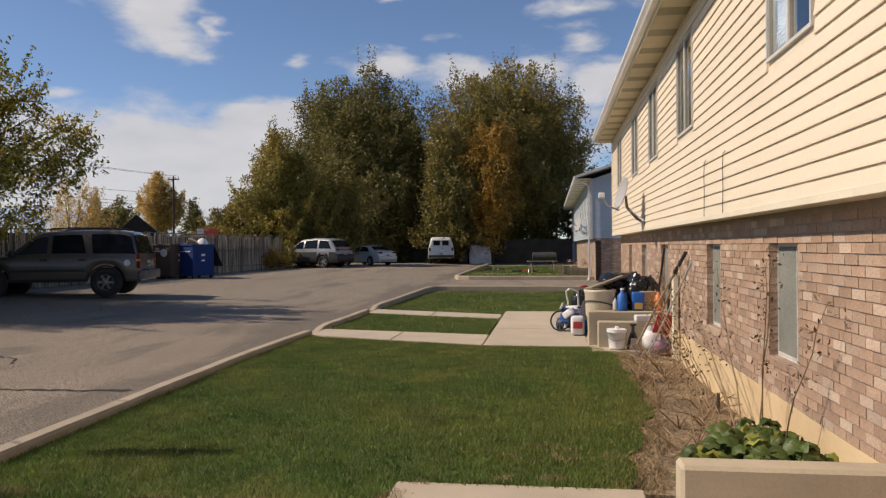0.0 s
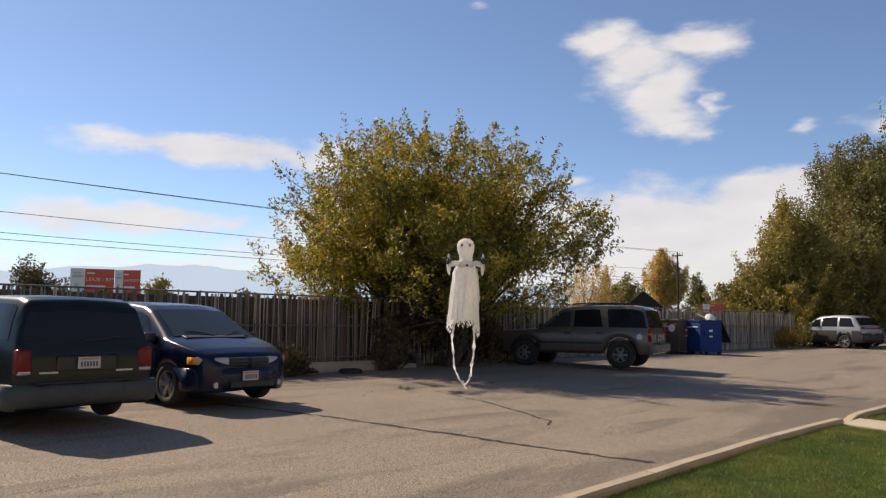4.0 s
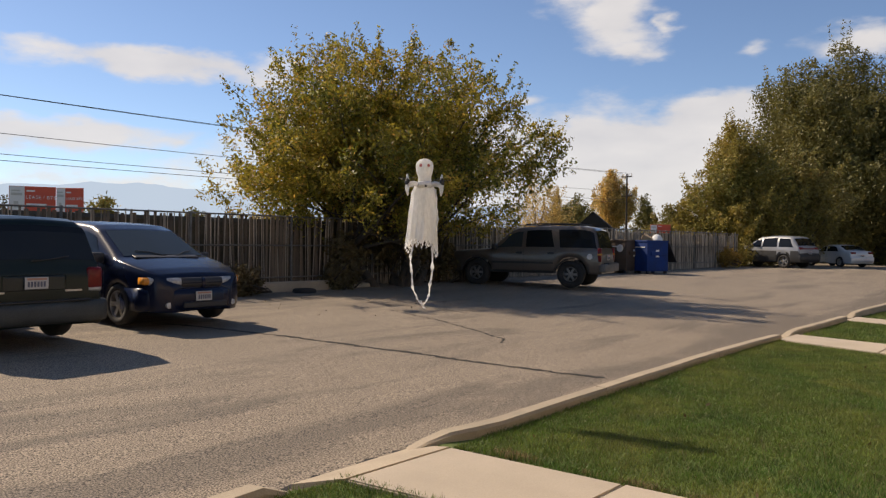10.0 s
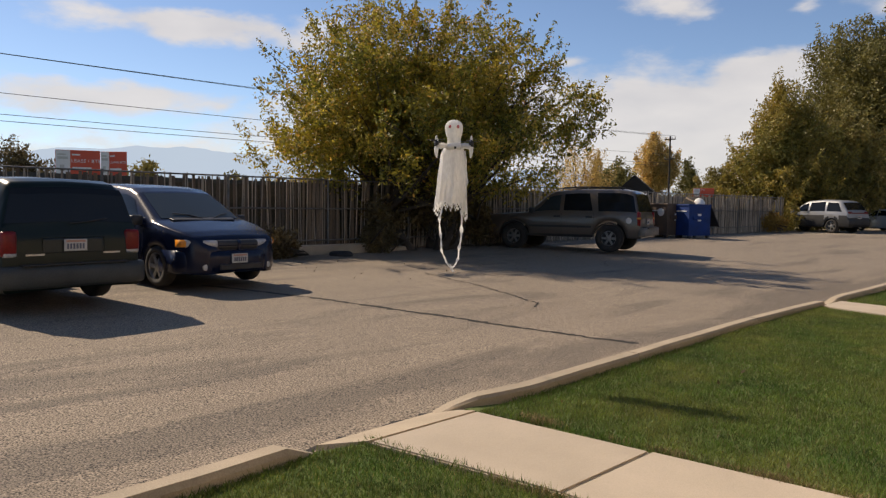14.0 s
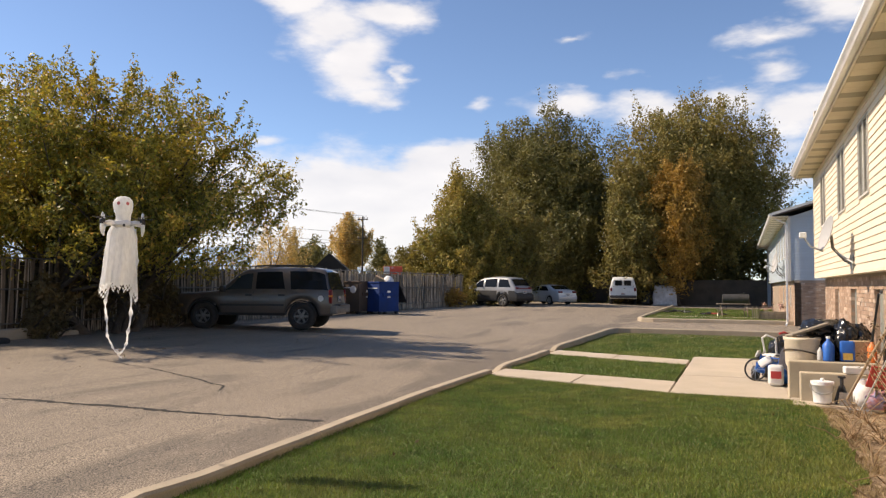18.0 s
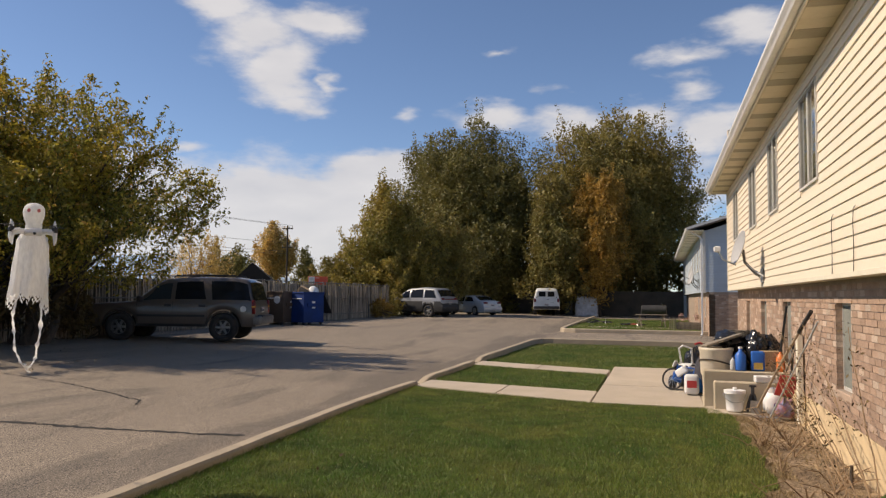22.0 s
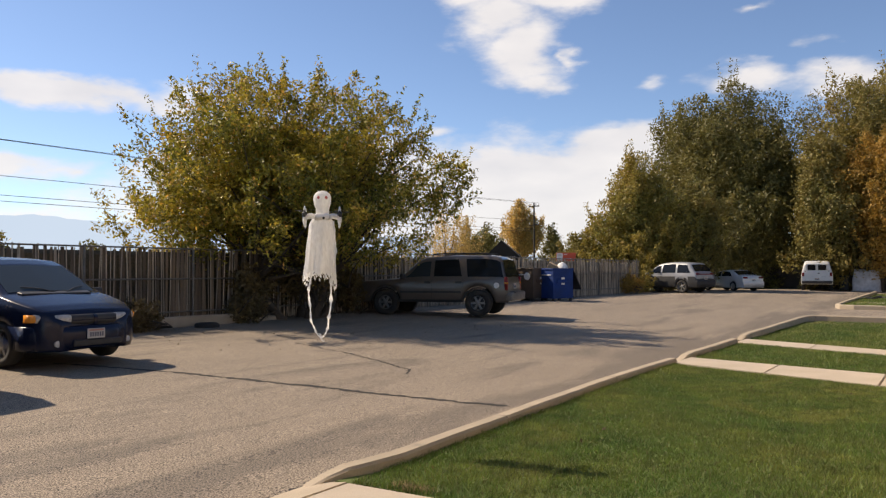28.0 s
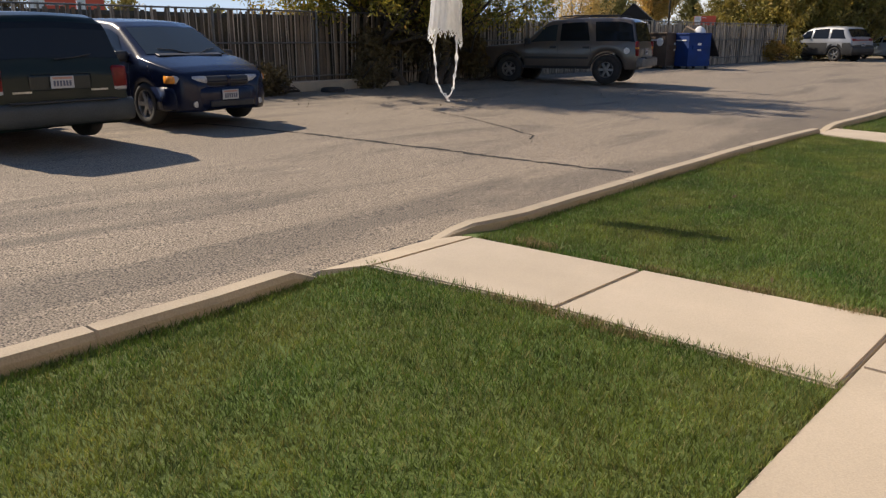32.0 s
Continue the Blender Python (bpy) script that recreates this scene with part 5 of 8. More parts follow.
def lease_sign(loc, rz, words, w=2.3, h=1.2, size=.2):
    """Board in its own x-z plane, face to -y."""
    top = tagged(empty("lease_sign", loc, rz), "red and white property sign board on posts", "sign")
    part("board", box((0, 0, 0), (w, .05, h), .01), M_SIGNRED, top)
    part("white_panel", box((.02, -.012, .02), (w * .33, -.001, h - .02)), M_SIGNWHITE, top)
    stand = Matrix.Translation((w * .35, -.014, h * .55)) @ Matrix.Rotation(radians(90), 4, 'X')
    flat_text(words, size, stand, M_SIGNWHITE, top)
    part("text_bar", box((w * .37, -.02, h * .22), (w * .8, -.006, h * .30)), M_SIGNWHITE, top)
    part("text_bar", box((w * .37, -.02, h * .78), (w * .55, -.006, h * .84)), M_SIGNWHITE, top)
    part("mark_panel", box((w * .10, -.022, h * .12), (w * .2, -.013, h * .38)), M_GREYP, top)
    part("text_bar", box((w * .05, -.022, h * .62), (w * .28, -.013, h * .72)), M_GREYP, top)
    part("text_bar", box((w * .05, -.022, h * .78), (w * .24, -.013, h * .84)), M_GREYP, top)
    for x in (.15, w - .15):
        part("post", box((x - .05, .05, -2.6), (x + .05, .15, h), .005), M_WOOD, top)
    return top


lease_sign((-33.4, -.05, 2.92), 67, "LEASE / BTS", 1.9, 1.12, .225)
lease_sign((-32.66, 1.72, 2.9), 40, "LEASE BTS", 1.25, 1.12, .16)
lease_sign((-15.5, 27.7, 2.38), 25, "", 1.13, .48)


# ---- vehicles ----
M_TINT = glass("tinted_glass", (.012, .014, .016), 0.03)
M_TINT.node_tree.nodes["Principled BSDF"].inputs["Specular IOR Level"].default_value = 0.22
M_SCREEN = glass("windscreen_glass", (.035, .045, .05), 0.03)
M_SCREEN.node_tree.nodes["Principled BSDF"].inputs["Specular IOR Level"].default_value = 0.2
M_LAMP = surf("clear_lamp", (.46, .46, .45), (.32, .33, .33), 6, 0.1, 0, 30, coat=0.6)
M_AMBER = surf("amber_lamp", (.75, .30, .04), (.65, .25, .03), 6, 0.2, 0, 30)
M_TAIL = surf("red_lamp", (.20, .008, .008), (.13, .006, .006), 6, 0.3, 0, 30, coat=0.1, spec=.25)
M_PLATE = surf("plate_white", (.50, .50, .48), (.42, .42, .41), 6, 0.4, 0, 30, fine=0.03)
M_RIM = surf("wheel_silver", (.48, .48, .47), (.38, .38, .37), 6, 0.32, 0, 30, metal=0.7)
M_GREYRIM = surf("grey_alloy", (.26, .255, .25), (.2, .2, .195), 6, 0.4, 0, 30, metal=0.6)
# darker copy of the wheel silver, for rims that stand in shade
M_SHADERIM = surf("shaded_wheel_silver", (.10, .10, .10), (.07, .07, .07), 6, 0.5, 0, 30, metal=0.4)


M_PLATEINK = surf("plate_ink", (.10, .11, .15), (.07, .08, .12), 6, 0.5, 0, 30)
M_PLATEBAND = surf("faded_plate_band", (.48, .26, .19), (.40, .22, .16), 6, 0.5, 0, 30)


def paint(name, c, rough=0.28, metal=0.25, coat=0.5, spec=0.5):
    return surf(name, c, tuple(v * .86 for v in c), 1.2, rough, 0, 40, metal=metal, fine=0.05, coat=coat, spec=spec)


def lerp_profile(prof, x):
    for (x0, z0), (x1, z1) in zip(prof, prof[1:]):
        if x1 <= x <= x0:
            return z0 + (z1 - z0) * (x0 - x) / max(x0 - x1, 1e-6)
    return prof[0][1] if x > prof[0][0] else prof[-1][1]


class Shell:
    """A car body lofted from a side outline; x ahead, y to the car's left, z up."""

    def __init__(self, top, half, belt, bottom, axles, arch, nose=.16, tail=.05, round_nose=.12):
        self.round_nose = round_nose
        self.top, self.half, self.belt, self.bottom, self.axles, self.arch = top, half, belt, bottom, axles, arch
        self.nose, self.tail = nose, tail
        pts = []
        for (x0, z0), (x1, z1) in zip(top, top[1:]):
            k = max(1, int(math.hypot(x1 - x0, z1 - z0) / .05))
            pts += [(x0 + (x1 - x0) * i / k, z0 + (z1 - z0) * i / k) for i in range(k)]
        pts.append(top[-1])
        self.stations = pts
        self.x0, self.x1 = top[0][0], top[-1][0]

    def hw(self, x):
        f = max(0.0, (x - self.x0 + .9) / .9)
        r = max(0.0, (self.x1 + .7 - x) / .7)
        k = max(0.0, (x - self.x0 + .28) / .28)
        return self.half * (1 - self.nose * f * f - self.tail * r * r) * (1 - self.round_nose * k ** 3)

    def zb(self, x):
        z = self.bottom
        for a in self.axles:
            if abs(x - a) < self.arch:
                z = max(z, self.arch * .88 - .02 + math.sqrt(self.arch ** 2 - (x - a) ** 2) * 1.0 - .02 * 0)
        return z

    def ring(self, x, zt):
        zb, hw = self.zb(x), self.hw(x)
        belt = min(self.belt, zt - .05)
        zb = min(zb, belt - .06)
        g = max(0.0, min(1.0, (zt - belt) / .65))
        hr = hw - .07 - .19 * g
        sh = max(belt + .35 * (zt - belt), zt - .07)
        return [(0, zb + .02), (.8 * hw, zb + .005), (hw - .035, zb), (hw - .012, zb + .1 * (belt - zb)), (hw, zb + .45 * (belt - zb)), (hw - .010, zb + .8 * (belt - zb)),
                (hw - .035, belt), ((hw - .035 + hr + .03) / 2 + .018 * g, (belt + sh) / 2), (hr + .03, sh), (hr - .05, zt - .016), (hr * .5, zt - .002), (0, zt + .008)]

    def body(self):
        bm = bmesh.new()
        rings = []
        for x, zt in self.stations:
            half = self.ring(x, zt)
            full = [(-y, z) for y, z in half[::-1]][:-1] + half
            rings.append([bm.verts.new((x, y, z)) for y, z in full[:-1]])
        n = len(rings[0])
        for a, b in zip(rings, rings[1:]):
            for k in range(n):
                bm.faces.new((a[k], a[(k + 1) % n], b[(k + 1) % n], b[k]))
        bm.faces.new(rings[0][::-1])
        bm.faces.new(rings[-1])
        bmesh.ops.recalc_face_normals(bm, faces=bm.faces[:])
        return bm

    def side(self, x, f, sgn=1, out=.006):
        """A point on the glasshouse flank, f from the belt (0) to the roof shoulder (1)."""
        r = self.ring(x, lerp_profile(self.top, x))
        a, m, b = r[6], r[7], r[8]
        p, q, t = (a, m, f * 2) if f < .5 else (m, b, f * 2 - 1)
        return Vector((x, sgn * (p[0] + (q[0] - p[0]) * t + out), p[1] + (q[1] - p[1]) * t + out * .3))

    def flank(self, x, z, sgn=1, out=.006):
        r = self.ring(x, lerp_profile(self.top, x))
        for p, q in zip(r[2:6], r[3:7]):
            if p[1] <= z <= q[1]:
                t = (z - p[1]) / max(q[1] - p[1], 1e-6)
                return Vector((x, sgn * (p[0] + (q[0] - p[0]) * t + out), z))
        return Vector((x, sgn * (r[4][0] + out), z))

    def side_window(self, b0, b1, t0, t1, f0=.06, f1=.9, sgn=1):
        """Glass between the foot edge b0..b1 and the head edge t0..t1."""
        bm = bmesh.new()
        g = [[bm.verts.new(self.side((b0 + (t0 - b0) * j / 4) * (1 - i / 8) + (b1 + (t1 - b1) * j / 4) * i / 8, f0 + (f1 - f0) * j / 4, sgn)) for j in range(5)] for i in range(9)]
        for i in range(8):
            for j in range(4):
                bm.faces.new((g[i][j], g[i + 1][j], g[i + 1][j + 1], g[i][j + 1]))
        return bm

    def screen(self, s0, s1, w=.9, out=.008, trim=0.0):
        """Glass on the sloping top between two points of the outline (by share of the stations)."""
        st = self.stations[s0:s1 + 1]
        bm = bmesh.new()
        rows = []
        for k, (x, zt) in enumerate(st):
            r = self.ring(x, zt)
            edge = (r[9][0] + .02) * w
            row = []
            for i in range(9):
                y = edge * (i / 4 - 1)
                pr = r[9:12][::-1]
                z = None
                for p, q in zip(pr, pr[1:]):
                    if p[0] <= abs(y) <= q[0] + 1e-9:
                        z = p[1] + (q[1] - p[1]) * (abs(y) - p[0]) / max(q[0] - p[0], 1e-6)
                if z is None:
                    z = r[9][1]
                a, b = self.stations[max(0, s0 + k - 1)], self.stations[min(len(self.stations) - 1, s0 + k + 1)]
                d = Vector((b[0] - a[0], 0, b[1] - a[1])).normalized()
                nrm = Vector((-d.z, 0, d.x))
                if nrm.z < 0:
                    nrm = -nrm
                row.append(bm.verts.new(Vector((x, y, z)) + nrm * out))
            rows.append(row)
        for a, b in zip(rows, rows[1:]):
            for i in range(8):
                bm.faces.new((a[i], a[i + 1], b[i + 1], b[i]))
        return bm

    def idx(self, x, rear=False):
        """The station nearest to x (the last such if rear)."""
        best = min(range(len(self.stations)), key=lambda i: (abs(self.stations[i][0] - x), -i if rear else i))
        return best


def add_wheel(car, x, y, r, w, spokes=5, rim=M_RIM, share=.66):
    s = 1 if y > 0 else -1
    hub = new("wheel")
    hub.parent = car
    hub.matrix_basis = Matrix.Translation((x, y, r)) @ Matrix.Rotation(radians(-90 * s), 4, 'X')
    hub.empty_display_size = .05
    ri = r * share
    part("tyre", lathe([(ri, -w / 2), (r * .93, -w / 2), (r, -w * .32), (r, w * .32), (r * .93, w / 2), (ri, w / 2), (ri * .97, w * .3), (ri * .97, -w * .3)], 32), M_RUBBER, hub, "", True)
    bm = lathe([(ri * .97, -w * .4), (ri, w * .44), (ri * .93, w * .46), (ri * .9, w * .3), (ri * .9, -w * .38)], 32)
    part("rim", bm, rim, hub)
    # black disc stands in for the darkness behind the spokes
    part("spoke_backing", lathe([(ri * .86, -.01), (ri * .86, .0), (.02, .002)], 24), M_BLACK, hub)
    for k in range(spokes):
        a = 2 * math.pi * k / spokes
        m = Matrix.Rotation(a, 4, 'Z')
        part("spoke", box((ri * .12, -ri * .15, w * .26), (ri * .94, ri * .15, w * .38), .008, m), rim, hub)
    part("hub_cap", lathe([(ri * .3, w * .2), (ri * .3, w * .39), (ri * .2, w * .42), (.005, w * .43)], 20), rim, hub)
    return hub


def strip_on_flank(sh, x0, x1, z0, z1, sgn, out=.008, n=14):
    bm = bmesh.new()
    rows = []
    for i in range(n + 1):
        x = x0 + (x1 - x0) * i / n
        rows.append([bm.verts.new(sh.flank(x, z0, sgn, out)), bm.verts.new(sh.flank(x, z1, sgn, out))])
    for a, b in zip(rows, rows[1:]):
        bm.faces.new((a[0], b[0], b[1], a[1]))
    return bm


def seam(sh, car, x, z0, z1, sgn, w=.007):
    bm = bmesh.new()
    rows = []
    for i in range(7):
        z = z0 + (z1 - z0) * i / 6
        rows.append([bm.verts.new(sh.flank(x - w / 2, z, sgn, .002)), bm.verts.new(sh.flank(x + w / 2, z, sgn, .002))])
    for a, b in zip(rows, rows[1:]):
        bm.faces.new((a[0], a[1], b[1], b[0]))
    part("door_seam", bm, M_BLACK, car)


def plate(car, x, z, front, y=0.0):
    s = 1 if front else -1
    base = part("license_plate", box((-.008, y - .155, z - .078), (.008, y + .155, z + .078), .004, Matrix.Translation((x + s * .012, 0, 0))), M_PLATE, car, "white plate with plain bars")
    for k in range(6):
        part("plate_bar", box((-.002, y - .115 + k * .042, z - .05), (.002, y - .088 + k * .042, z + .02), 0, Matrix.Translation((x + s * .022, 0, 0))), M_PLATEINK, base)
    part("plate_bar", box((-.002, y - .13, z + .038), (.002, y + .13, z + .066), 0, Matrix.Translation((x + s * .022, 0, 0))), M_PLATEBAND, base)


def bowed_bar(x, y0, y1, z0, z1, bow, half, thick=.16, lift=0.0, n=18):
    """A rounded bar across a car's end at x, swept back by bow at half its width; lift: how far its ends rise."""
    s = 1 if x > 0 else -1
    bm = bmesh.new()
    h = z1 - z0
    prof = ((-thick, 0), (-.05, 0), (-.012, .12), (0, .35), (0, .7), (-.018, .92), (-.06, 1.0), (-thick, 1.0))
    rings = []
    for i in range(n + 1):
        y = y0 + (y1 - y0) * i / n
        f = min(1.0, abs(y) / half)
        xx = abs(x) - bow * f ** 2.6
        rings.append([bm.verts.new((s * (xx + a), y, z0 + b * h + lift * f * f)) for a, b in prof])
    for a, b in zip(rings, rings[1:]):
        for k in range(len(prof)):
            j = (k + 1) % len(prof)
            bm.faces.new((a[k], a[j], b[j], b[k]))
    bm.faces.new(rings[0][::-1])
    bm.faces.new(rings[-1])
    bmesh.ops.recalc_face_normals(bm, faces=bm.faces[:])
    return bm


def mirror(sh, car, x, sgn, m):
    p = sh.flank(x, sh.belt - .03, sgn, 0)
    part("mirror", box((-.07, -.02, -.06), (.07, .2, .11), .03, Matrix.Translation(p + Vector((0, 0 if sgn > 0 else -.18, .05))), 2), m, car, "", True)


def handle(sh, car, x, z, sgn):
    p = sh.flank(x, z, sgn, 0)
    part("door_handle", box((-.1, -.012, -.03), (.1, .022, .03), .01, Matrix.Translation(p)), M_BLACK, car)


def finish(car, loc, heading):
    car.matrix_world = Matrix.Translation(loc) @ Matrix.Rotation(math.atan2(heading[1], heading[0]), 4, 'Z')
    return car


VAN_TOP = [(2.48, .52), (2.46, .70), (2.36, .86), (2.15, .95), (1.75, 1.05), (1.42, 1.12), (.55, 1.60), (.3, 1.68), (-.2, 1.73), (-1.2, 1.76), (-2.1, 1.73), (-2.3, 1.68), (-2.42, 1.52), (-2.50, 1.10), (-2.54, .95), (-2.57, .55)]


def minivan_front():
    pm = paint("dark_blue_paint", (.006, .011, .034), .26, .0, .12, .25)
    car = tagged(empty("minivan"), "dark blue minivan parked nose out against the fence", "car")
    sh = Shell(VAN_TOP, .98, 1.06, .24, (1.52, -1.51), .38, .2, .05, .26)
    part("body", sh.body(), pm, car, "", True)
    part("windshield", sh.screen(sh.idx(1.36), sh.idx(.60), .9), M_SCREEN, car)
    part("rear_window", sh.screen(sh.idx(-2.36), sh.idx(-2.50), .86), M_TINT, car)
    for s in (1, -1):
        part("side_window", sh.side_window(1.05, .05, .62, .08, .1, .88, s), M_TINT, car)
        part("side_window", sh.side_window(-.05, -1.15, -.02, -1.12, .1, .9, s), M_TINT, car)
        part("side_window", sh.side_window(-1.27, -2.3, -1.25, -2.22, .1, .9, s), M_TINT, car)
        for x in (1.12, .0, -1.2):
            seam(sh, car, x, .34, 1.02, s)
        part("side_moulding", strip_on_flank(sh, 1.0, -1.0, .56, .62, s, .014), pm, car)
        mirror(sh, car, 1.02, s, M_BLACK)
        handle(sh, car, .15, .9, s)
        for x, y in ((1.52, .86), (-1.51, .86)):
            add_wheel(car, x, s * y, .345, .22, 6, M_RIM, .68)
        lamp = part("headlight", bowed_bar(2.50, s * .40, s * .86, .66, .80, .30, .98, .2, .02), M_LAMP, car, "clear headlight with an amber corner", True)
        part("indicator", bowed_bar(2.505, s * .85, s * .93, .67, .79, .32, .98, .16, .02, 6), M_AMBER, lamp, "", True)
        part("fog_lamp", lathe([(.05, 0), (.05, .03), (.01, .035)], 14, (0, 0, 0), Matrix.Translation((2.44, s * .62, .36)) @ Matrix.Rotation(radians(90), 4, 'Y')), M_LAMP, car)
        part("wiper", tube([(1.44, s * .1 + .1, 1.135), (1.32, s * .32 + .1, 1.20), (1.27, s * .55 + .05, 1.225)], .009, 6), M_BLACK, car)
        part("tail_lamp", box((-.03, -.07, -.2), (.03, .07, .2), .02, Matrix.Translation((-2.5, s * .86, .95)), 2), M_TAIL, car)
    grille = part("grille", bowed_bar(2.50, -.40, .40, .63, .80, .30, .98, .1), M_BLACK, car, "", True)
    part("grille_bar", bowed_bar(2.515, -.03, .03, .62, .80, .28, .98, .05, 0, 2), pm, grille)
    part("grille_bar", bowed_bar(2.51, -.38, .38, .70, .725, .28, .98, .05), pm, grille)
    part("bumper", bowed_bar(2.57, -.965, .965, .26, .63, .42, .98, .55), pm, car, "", True)
    part("bumper_intake", box((-.02, -.42, -.05), (.02, .42, .05), .015, Matrix.Translation((2.565, 0, .36))), M_BLACK, car)
    part("cowl", box((-.07, -.62, -.012), (.07, .62, .012), .008, Matrix.Translation((1.44, 0, 1.125)) @ Matrix.Rotation(radians(14), 4, 'Y')), M_BLACK, car)
    plate(car, 2.575, .50, True, -.05)
    return car


def minivan_rear():
    pm = paint("dark_green_paint", (.006, .014, .011), .3, .0, .08, .22)
    bump = surf("faded_bumper_grey", (.05, .057, .057), (.036, .042, .042), 3, .6, 0.1, 60)
    car = tagged(empty("minivan"), "dark green minivan with tinted rear glass, tail towards the lot", "car")
    sh = Shell(VAN_TOP, .99, 1.10, .26, (1.52, -1.51), .38, .2, .06)
    part("body", sh.body(), pm, car, "", True)
    part("windshield", sh.screen(sh.idx(1.36), sh.idx(.60), .9), M_SCREEN, car)
    i0 = min(range(len(sh.stations)), key=lambda i: math.hypot(sh.stations[i][0] + 2.36, sh.stations[i][1] - 1.60))
    i1 = min(range(len(sh.stations)), key=lambda i: math.hypot(sh.stations[i][0] + 2.50, sh.stations[i][1] - 1.14))
    part("rear_window", sh.screen(i0, i1, 1.05, .012), M_TINT, car)
    for s in (1, -1):
        part("side_window", sh.side_window(1.05, .05, .62, .08, .1, .88, s), M_TINT, car)
        part("side_window", sh.side_window(-.05, -1.15, -.02, -1.12, .1, .9, s), M_TINT, car)
        part("side_window", sh.side_window(-1.27, -2.28, -1.25, -2.18, .1, .92, s), M_TINT, car)
        for x in (1.12, .0, -1.2):
            seam(sh, car, x, .34, 1.02, s)
        part("side_moulding", strip_on_flank(sh, 1.0, -1.0, .56, .64, s, .014), bump, car)
        mirror(sh, car, 1.02, s, M_BLACK)
        for x, y in ((1.52, .86), (-1.51, .86)):
            add_wheel(car, x, s * y, .34, .22, 7, M_SHADERIM)
        tl = part("tail_lamp", box((-.07, -.105, -.16), (.05, .105, .17), .045, Matrix.Translation((-2.51, s * .84, .875)) @ Matrix.Rotation(radians(12 * s), 4, 'Z'), 3), M_TAIL, car, "red tail lamp with a clear foot", True)
        part("reverse_lamp", box((-.052, -.09, -.03), (.052, .09, .03), .015, Matrix.Translation((-2.53, s * .835, .745)) @ Matrix.Rotation(radians(14 * s), 4, 'Z')), M_LAMP, tl)
        part("badge_bar", box((-.004, -.12, -.012), (.004, .12, .012), 0, Matrix.Translation((-2.565, s * .52, .735))), M_STEEL, car)
    part("bumper", bowed_bar(-2.68, -1.0, 1.0, .30, .60, .08, 1.0, .75), bump, car, "dull grey plastic bumper", True)
    part("bumper_step", box((-.1, -.72, -.01), (.1, .72, .012), .006, Matrix.Translation((-2.57, 0, .605))), M_BLACK, car)
    part("plate_recess", box((-.015, -.42, -.10), (.02, .42, .12), .03, Matrix.Translation((-2.545, 0, .83)), 2), surf("dark_trim_green", (.012, .018, .016), (.016, .022, .02), 4, .4), car)
    part("wiper", tube([(-2.55, .05, 1.14), (-2.56, -.2, 1.16), (-2.54, -.46, 1.2)], .009, 6), M_BLACK, car)
    plate(car, -2.575, .85, False, 0)
    return car


